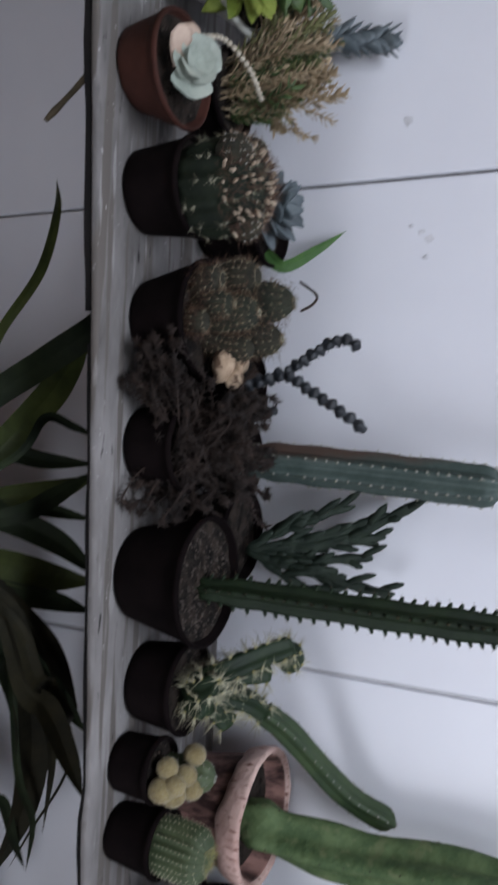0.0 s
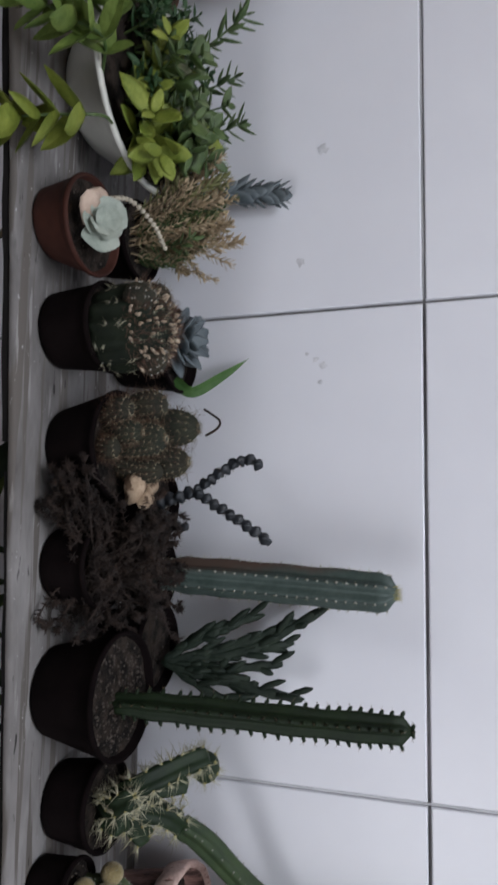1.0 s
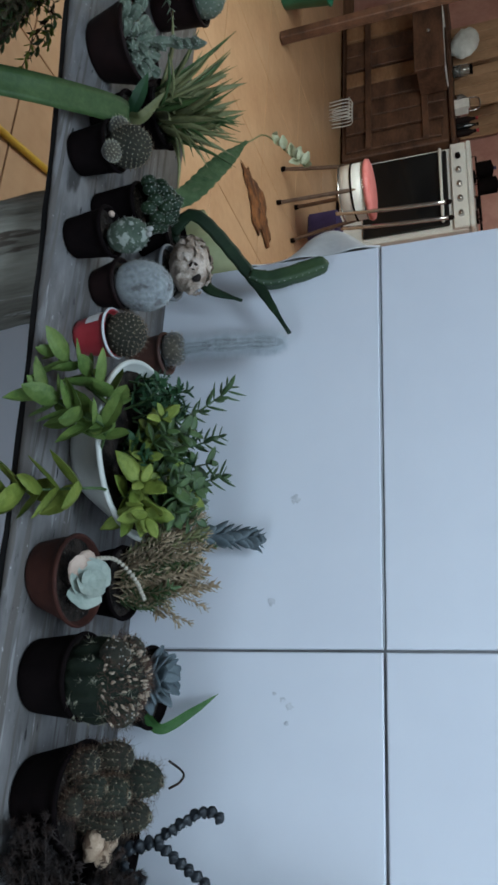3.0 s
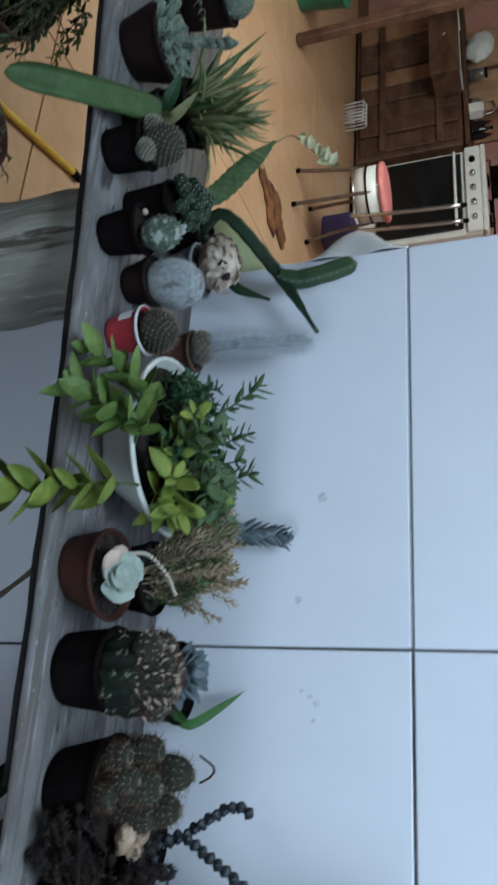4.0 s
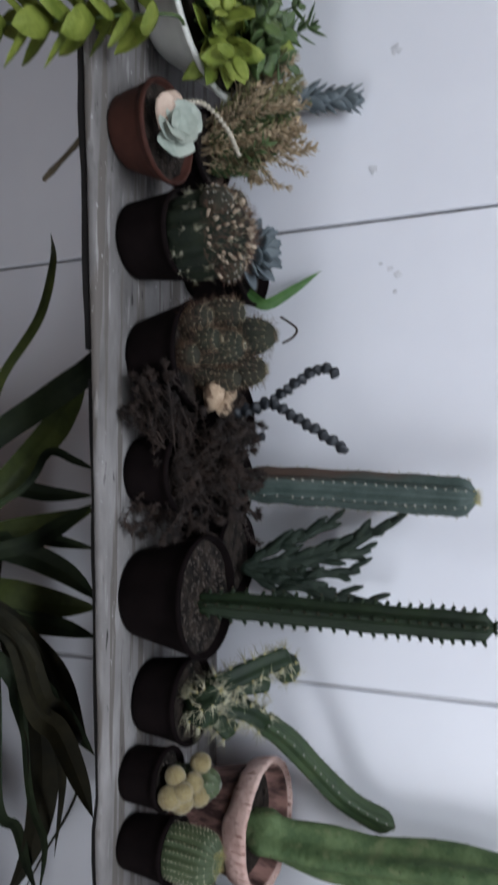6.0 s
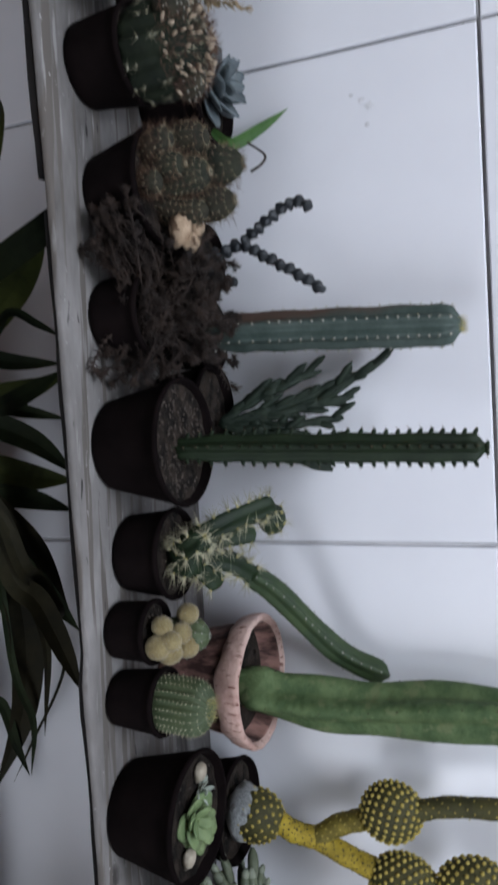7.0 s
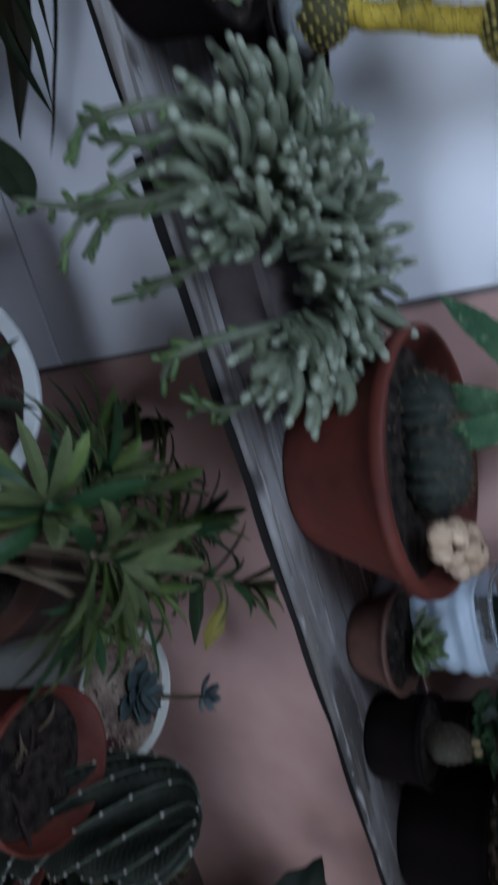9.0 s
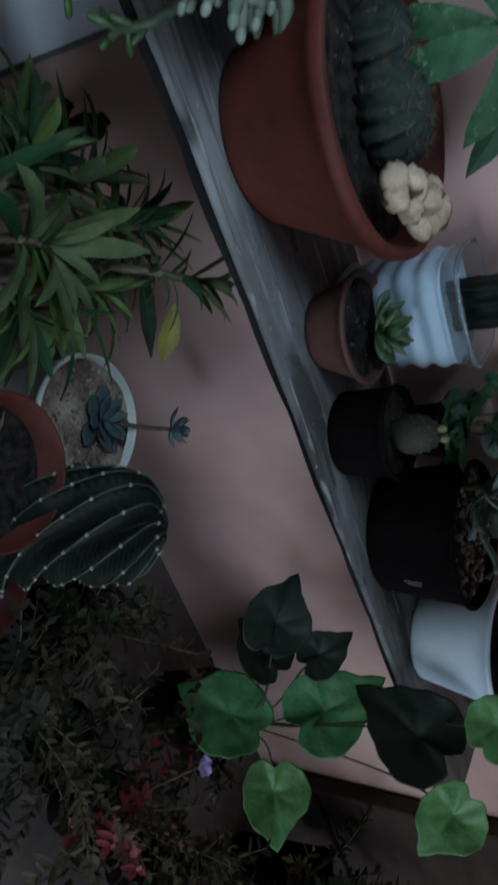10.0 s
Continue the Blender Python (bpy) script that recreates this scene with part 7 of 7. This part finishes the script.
    part("jar", Shape().lathe((-5.30, 3.67, 0.902), [(0.002, 0.004), (0.042, 0.004), (0.046, 0.012), (0.046, 0.105), (0.036, 0.125), (0.036, 0.135), (0.033, 0.135), (0.033, 0.123), (0.043, 0.103), (0.043, 0.016), (0.002, 0.012)], 28), "tub_clear", t)
    part("lid", Shape().lathe((-5.30, 3.67, 1.036), [(0.002, 0.0), (0.039, 0.0), (0.040, 0.016), (0.036, 0.020), (0.002, 0.020)], 28), "black", t)
    t = thing("white_carton", (-4.93, 3.67, 0.904), "small white paper carton on the dresser", "carton")
    part("box", Shape().box((-4.975, 3.63, 0.902), (-4.885, 3.71, 1.00), 0.004), "paper", t, smooth=False)
    part("flap", Shape().box((-4.972, 3.632, 1.001), (-4.888, 3.66, 1.012), 0.002), "paper", t, smooth=False)
    for k in range(3):
        x = -4.82 + 0.062 * k
        t = thing("sauce_bottle", (x, 3.70, 0.904), "small dark red-brown sauce bottle on the dresser", "bottle", "bottles on the dresser")
        part("bottle", Shape().lathe((x, 3.70, 0.902), [(0.002, 0.0), (0.025, 0.0), (0.026, 0.01), (0.026, 0.09), (0.012, 0.12), (0.011, 0.145), (0.002, 0.146)], 20), "maroon" if k != 1 else "black_glass", t)
        part("cap", Shape().lathe((x, 3.70, 1.049), [(0.002, 0.0), (0.013, 0.0), (0.013, 0.018), (0.002, 0.019)], 16), "red_cup" if k != 1 else "black", t)
    # kettle stands in for a shiny metal fixture
    t = thing("steel_kettle", (-5.05, 3.78, 0.904), "shiny steel kettle standing in for a metal fixture on the dresser", "kettle")
    part("vessel", Shape().lathe((-5.05, 3.78, 0.904), [(0.002, 0.0), (0.085, 0.0), (0.09, 0.01), (0.088, 0.06), (0.06, 0.10), (0.03, 0.115), (0.002, 0.12)], 30), "steel", t)
    part("handle", Shape().tube(curve([(-5.12, 3.78, 0.99), (-5.10, 3.78, 1.08), (-5.0, 3.78, 1.08), (-4.98, 3.78, 0.99)], 5), [0.006] * 16, 8), "steel", t)
    # shoe rack and bits on the floor
    t = thing("wire_rack", (-4.80, 3.36, 0.0), "small pale wire rack on the kitchen floor", "rack")
    for k in range(6):
        part("wire", Shape().tube(curve([(-4.90 + 0.035 * k, 3.33, 0.0), (-4.90 + 0.035 * k, 3.33, 0.15), (-4.90 + 0.035 * k, 3.41, 0.15), (-4.90 + 0.035 * k, 3.41, 0.0)], 4), [0.004] * 13, 6), "enamel", t)
    part("rail", Shape().tube([(-4.92, 3.33, 0.152), (-4.70, 3.33, 0.152)], [0.005, 0.005], 6), "enamel", t)
    t = thing("navy_box", (-3.35, 2.90, 0.0), "navy plastic box on the kitchen floor", "box")
    part("case", Shape().box((-3.45, 2.82, 0.0), (-3.25, 2.98, 0.20), 0.012), "navy", t, smooth=False)
    t = thing("floor_rag", (-2.77, 1.90, 0.0), "crumpled dark brown rag on the orange floor", "rag")
    rnd = random.Random(2)
    s, rings = Shape(), []
    shape = [rnd.uniform(0.62, 1.15) for _ in range(34)]
    for m, z in ((1.0, 0.001), (0.97, 0.006), (0.7, 0.012), (0.4, 0.008), (0.15, 0.013)):
        rings.append([(-2.77 + 0.13 * m * shape[k] * math.cos(k * 0.1848) + 0.05 * m * math.sin(k * 0.1848), 1.90 + 0.24 * m * shape[k] * math.sin(k * 0.1848), z + rnd.uniform(0, 0.008)) for k in range(34)])
    part("folded_cloth", s.grid(rings, True, True, True), "rag", t)
    # pale cloth hung over the wall's end
    t = thing("white_cloth", (-1.0, 0.05, 0.70), "white cloth draped at the end of the tiled wall", "cloth")
    rings = []
    for i in range(26):
        z = 0.70 + 0.25 * i / 25
        ring = []
        for k in range(10):
            u = k / 9
            ring.append((WALL_END - 0.004 - 0.085 * math.sin(3.14 * u) * (0.6 + 0.4 * math.sin(z * 31)) * math.sqrt(max(0.0, math.sin(3.1416 * (z - 0.695) / 0.262))) - 0.008 * u, 0.004 + 0.10 * u + 0.004 * math.sin(z * 60), z))
        back = [(p[0] - 0.003, p[1], p[2]) for p in reversed(ring)]
        rings.append(ring + back)
    part("drape", Shape().grid(rings, True, True, True), "cloth", t)
    # bucket, table, yellow pole, hanging plant at the far end
    t = thing("green_bucket", (-4.62, 2.10, 0.0), "green plastic bucket on the kitchen floor", "bucket")
    part("shell", Shape().lathe((-4.62, 2.10, 0), [(0.002, 0.002), (0.13, 0.0), (0.135, 0.01), (0.17, 0.27), (0.178, 0.275), (0.178, 0.285), (0.168, 0.285), (0.13, 0.02), (0.002, 0.018)], 36), "bucket", t)
    part("bail", Shape().tube(curve([(-4.79, 2.10, 0.27), (-4.73, 1.99, 0.23), (-4.62, 1.95, 0.215), (-4.51, 1.99, 0.23), (-4.45, 2.10, 0.27)], 5), [0.004] * 21, 6), "steel", t)
    # upright post in the room
    t = thing("wooden_post", (-4.2, 2.13, 0.0), "brown square wooden post standing on the kitchen floor", "post")
    part("shaft", Shape().box((-4.235, 2.10, 0.004), (-4.175, 2.16, 2.6), 0.006), "dark_wood", t, smooth=False)
    # sheet standing in for an unclear pale green shape below the white cloth
    t = thing("green_sheet", (-1.05, 0.07, 0.55), "pale yellow-green sheet standing in for an unclear shape by the wall end", "sheet")
    rings = []
    for i in range(12):
        u = i / 11
        row = [Vector((WALL_END - 0.006 - 0.19 * u, 0.05 + 0.012 * math.sin(u * 9), 0.40 + (0.30 - 0.10 * u) * v)) for v in (0, 0.2, 0.4, 0.6, 0.8, 1)]
        rings.append(row + [p + Vector((0, 0.003, 0)) for p in reversed(row)])
    part("film", Shape().grid(rings, True, True, True), "pale_green", t)
    t = thing("yellow_pole", (-1.56, 0.0, 0.0), "yellow painted broom pole lying on the orange floor", "pole")
    pts = curve([(-1.602, 0.315, 0.010), (-1.565, 0.155, 0.010), (-1.530, 0.000, 0.010), (-1.492, -0.140, 0.010), (-1.450, -0.280, 0.010)], 6)
    part("pole", Shape().tube(pts, [0.0095] * len(pts), 14), "yellow_pole", t)
    part("cap", Shape().tube([(-1.603, 0.345, 0.011), (-1.602, 0.312, 0.011)], [0.0108, 0.0108], 14), "black", t, "black rubber end cap")
    t, top = potted("potted_wispy_plant", -1.045, -0.362, 0.065, 0.082, 0.34, "clay", "withered grey-green wispy plant in a clay pot on the floor", "potted plant", z=0.0)
    rnd = random.Random(55)
    for j in range(60):
        s, st = Shape(), Shape()
        a2, e = rnd.uniform(0, 6.283), rnd.uniform(0.2, 1.4)
        L = rnd.uniform(0.04, 0.09)
        d = Vector((math.cos(a2) * math.cos(e), math.sin(a2) * math.cos(e), math.sin(e)))
        b2 = top + Vector((rnd.uniform(-0.05, 0.05), rnd.uniform(-0.05, 0.05), 0))
        sprig(s, st, [b2, b2 + d * L * 0.5 + Vector((0, 0, 0.02)), b2 + d * L], 0.014, 0.4, 0.010, rnd, 0.0014, 0.15, 1, 0.3, 3, 0.2)
        sp = part("sprig", st, "stalk", t)
        coat("foliage", s, ("stalk", "aloe", "dry", "aloe")[j % 4], sp)
    t, top = potted("potted_trailing_plant", -1.345, -0.365, 0.07, 0.09, 0.34, "clay", "small-leaved trailing green plant in a tall clay pot", "potted plant", z=0.0)
    for j in range(120):
        s, st = Shape(), Shape()
        a2 = rnd.uniform(0, 6.283)
        L = rnd.uniform(0.05, 0.17)
        d = Vector((math.cos(a2), math.sin(a2), 0))
        sprig(s, st, [top, top + d * L * 0.5 + Vector((0, 0, 0.08 + rnd.uniform(0, 0.07))), top + d * L + Vector((0, 0, rnd.uniform(-0.05, 0.10)))], 0.016, 0.5, 0.012, rnd, 0.0012, 0.12, 1, 0.3, 2, 0.2)
        sp = part("sprig", st, "stalk", t)
        coat("foliage", s, ("mid_leaf", "lime_leaf", "mid_leaf", "bed_leaf")[j % 4], sp)


kitchen()


# ---- tiles ----
def tiles():
    meshes = {}

    def tile_mesh(key, w, h, mat, axis):
        if key not in meshes:
            b = 0.0016
            s = Shape()
            if axis == "y":
                prof = [(0.0, 0.0085), (0.0, b), (b, 0.0)]
                rings = [[(i, y, i), (w - i, y, i), (w - i, y, h - i), (i, y, h - i)] for i, y in prof]
            else:
                rings = [[(i, i, z), (w - i, i, z), (w - i, h - i, z), (i, h - i, z)] for i, z in ((0.0, -0.006), (0.0, -b), (b, 0.0))]
            meshes[key] = mesh_of("tile", s.grid(rings, True, False, True), mat, (0, 0, 0), False)
        return meshes[key]
    g = 0.0022
    for c in range(-2, 3):
        x0, x1 = JOINT_X + TILE_W * c, JOINT_X + TILE_W * (c + 1)
        if c == -1:
            x0 = WALL_END - g
        if c == -2 or x0 >= PINK_START - 0.01:
            continue
        x1 = min(x1, PINK_START)
        for r in range(-2, 3):
            z0, z1 = JOINT_Z + TILE_H * r, JOINT_Z + TILE_H * (r + 1)
            z0, z1 = max(z0, 0.0), min(z1, 2.6)
            if z1 - z0 < 0.01:
                continue
            w, h = x1 - x0 - 2 * g, z1 - z0 - 2 * g
            ob = new("tile", tile_mesh((round(w, 3), round(h, 3), "w"), w, h, "tile", "y"))
            ob.location = (x0 + g, 0.0, z0 + g)
            ob.parent = WALL
    for name, lo, hi in (("joint_filling", (0.2985, 0.003, 0.135), (0.3015, 0.0085, 2.59)), ("joint_filling", (-0.945, 0.003, 0.9487), (-0.304, 0.0085, 0.9503))):
        part(name, Shape().box(lo, hi), "pale_grout", WALL, "pale filled joint", False)
    for (x, z, r, seed) in ((-0.519, 0.821, 0.0075, 1), (-0.367, 0.790, 0.006, 2), (-0.226, 0.822, 0.005, 3), (-0.235, 0.812, 0.004, 4), (-0.205, 0.818, 0.003, 5), (-0.243, 0.800, 0.003, 7)):
        rnd = random.Random(seed)
        ring = [(x + r * rnd.uniform(0.5, 1.3) * math.cos(k * 0.524), -0.0006, z + r * rnd.uniform(0.6, 1.4) * math.sin(k * 0.524)) for k in range(12)]
        inner = [(x + (p[0] - x) * 0.5, -0.001, z + (p[2] - z) * 0.5) for p in ring]
        part("smear", Shape().grid([ring, inner], True, False, True), "smear", WALL)
    n = 0
    for i in range(11):
        for j in range(12):
            x0, y0 = -1.306 - 0.60 * (i + 1), -2.95 + 0.60 * j + 0.10
            if y0 + 0.60 > 4.19:
                continue
            ob = new("tile", tile_mesh(("k",), 0.595, 0.595, "kitchen_tile", "z"))
            ob.location = (x0 + 0.0025, y0 + 0.0025, 0.0)
            ob.parent = KITCHEN_FLOOR


tiles()
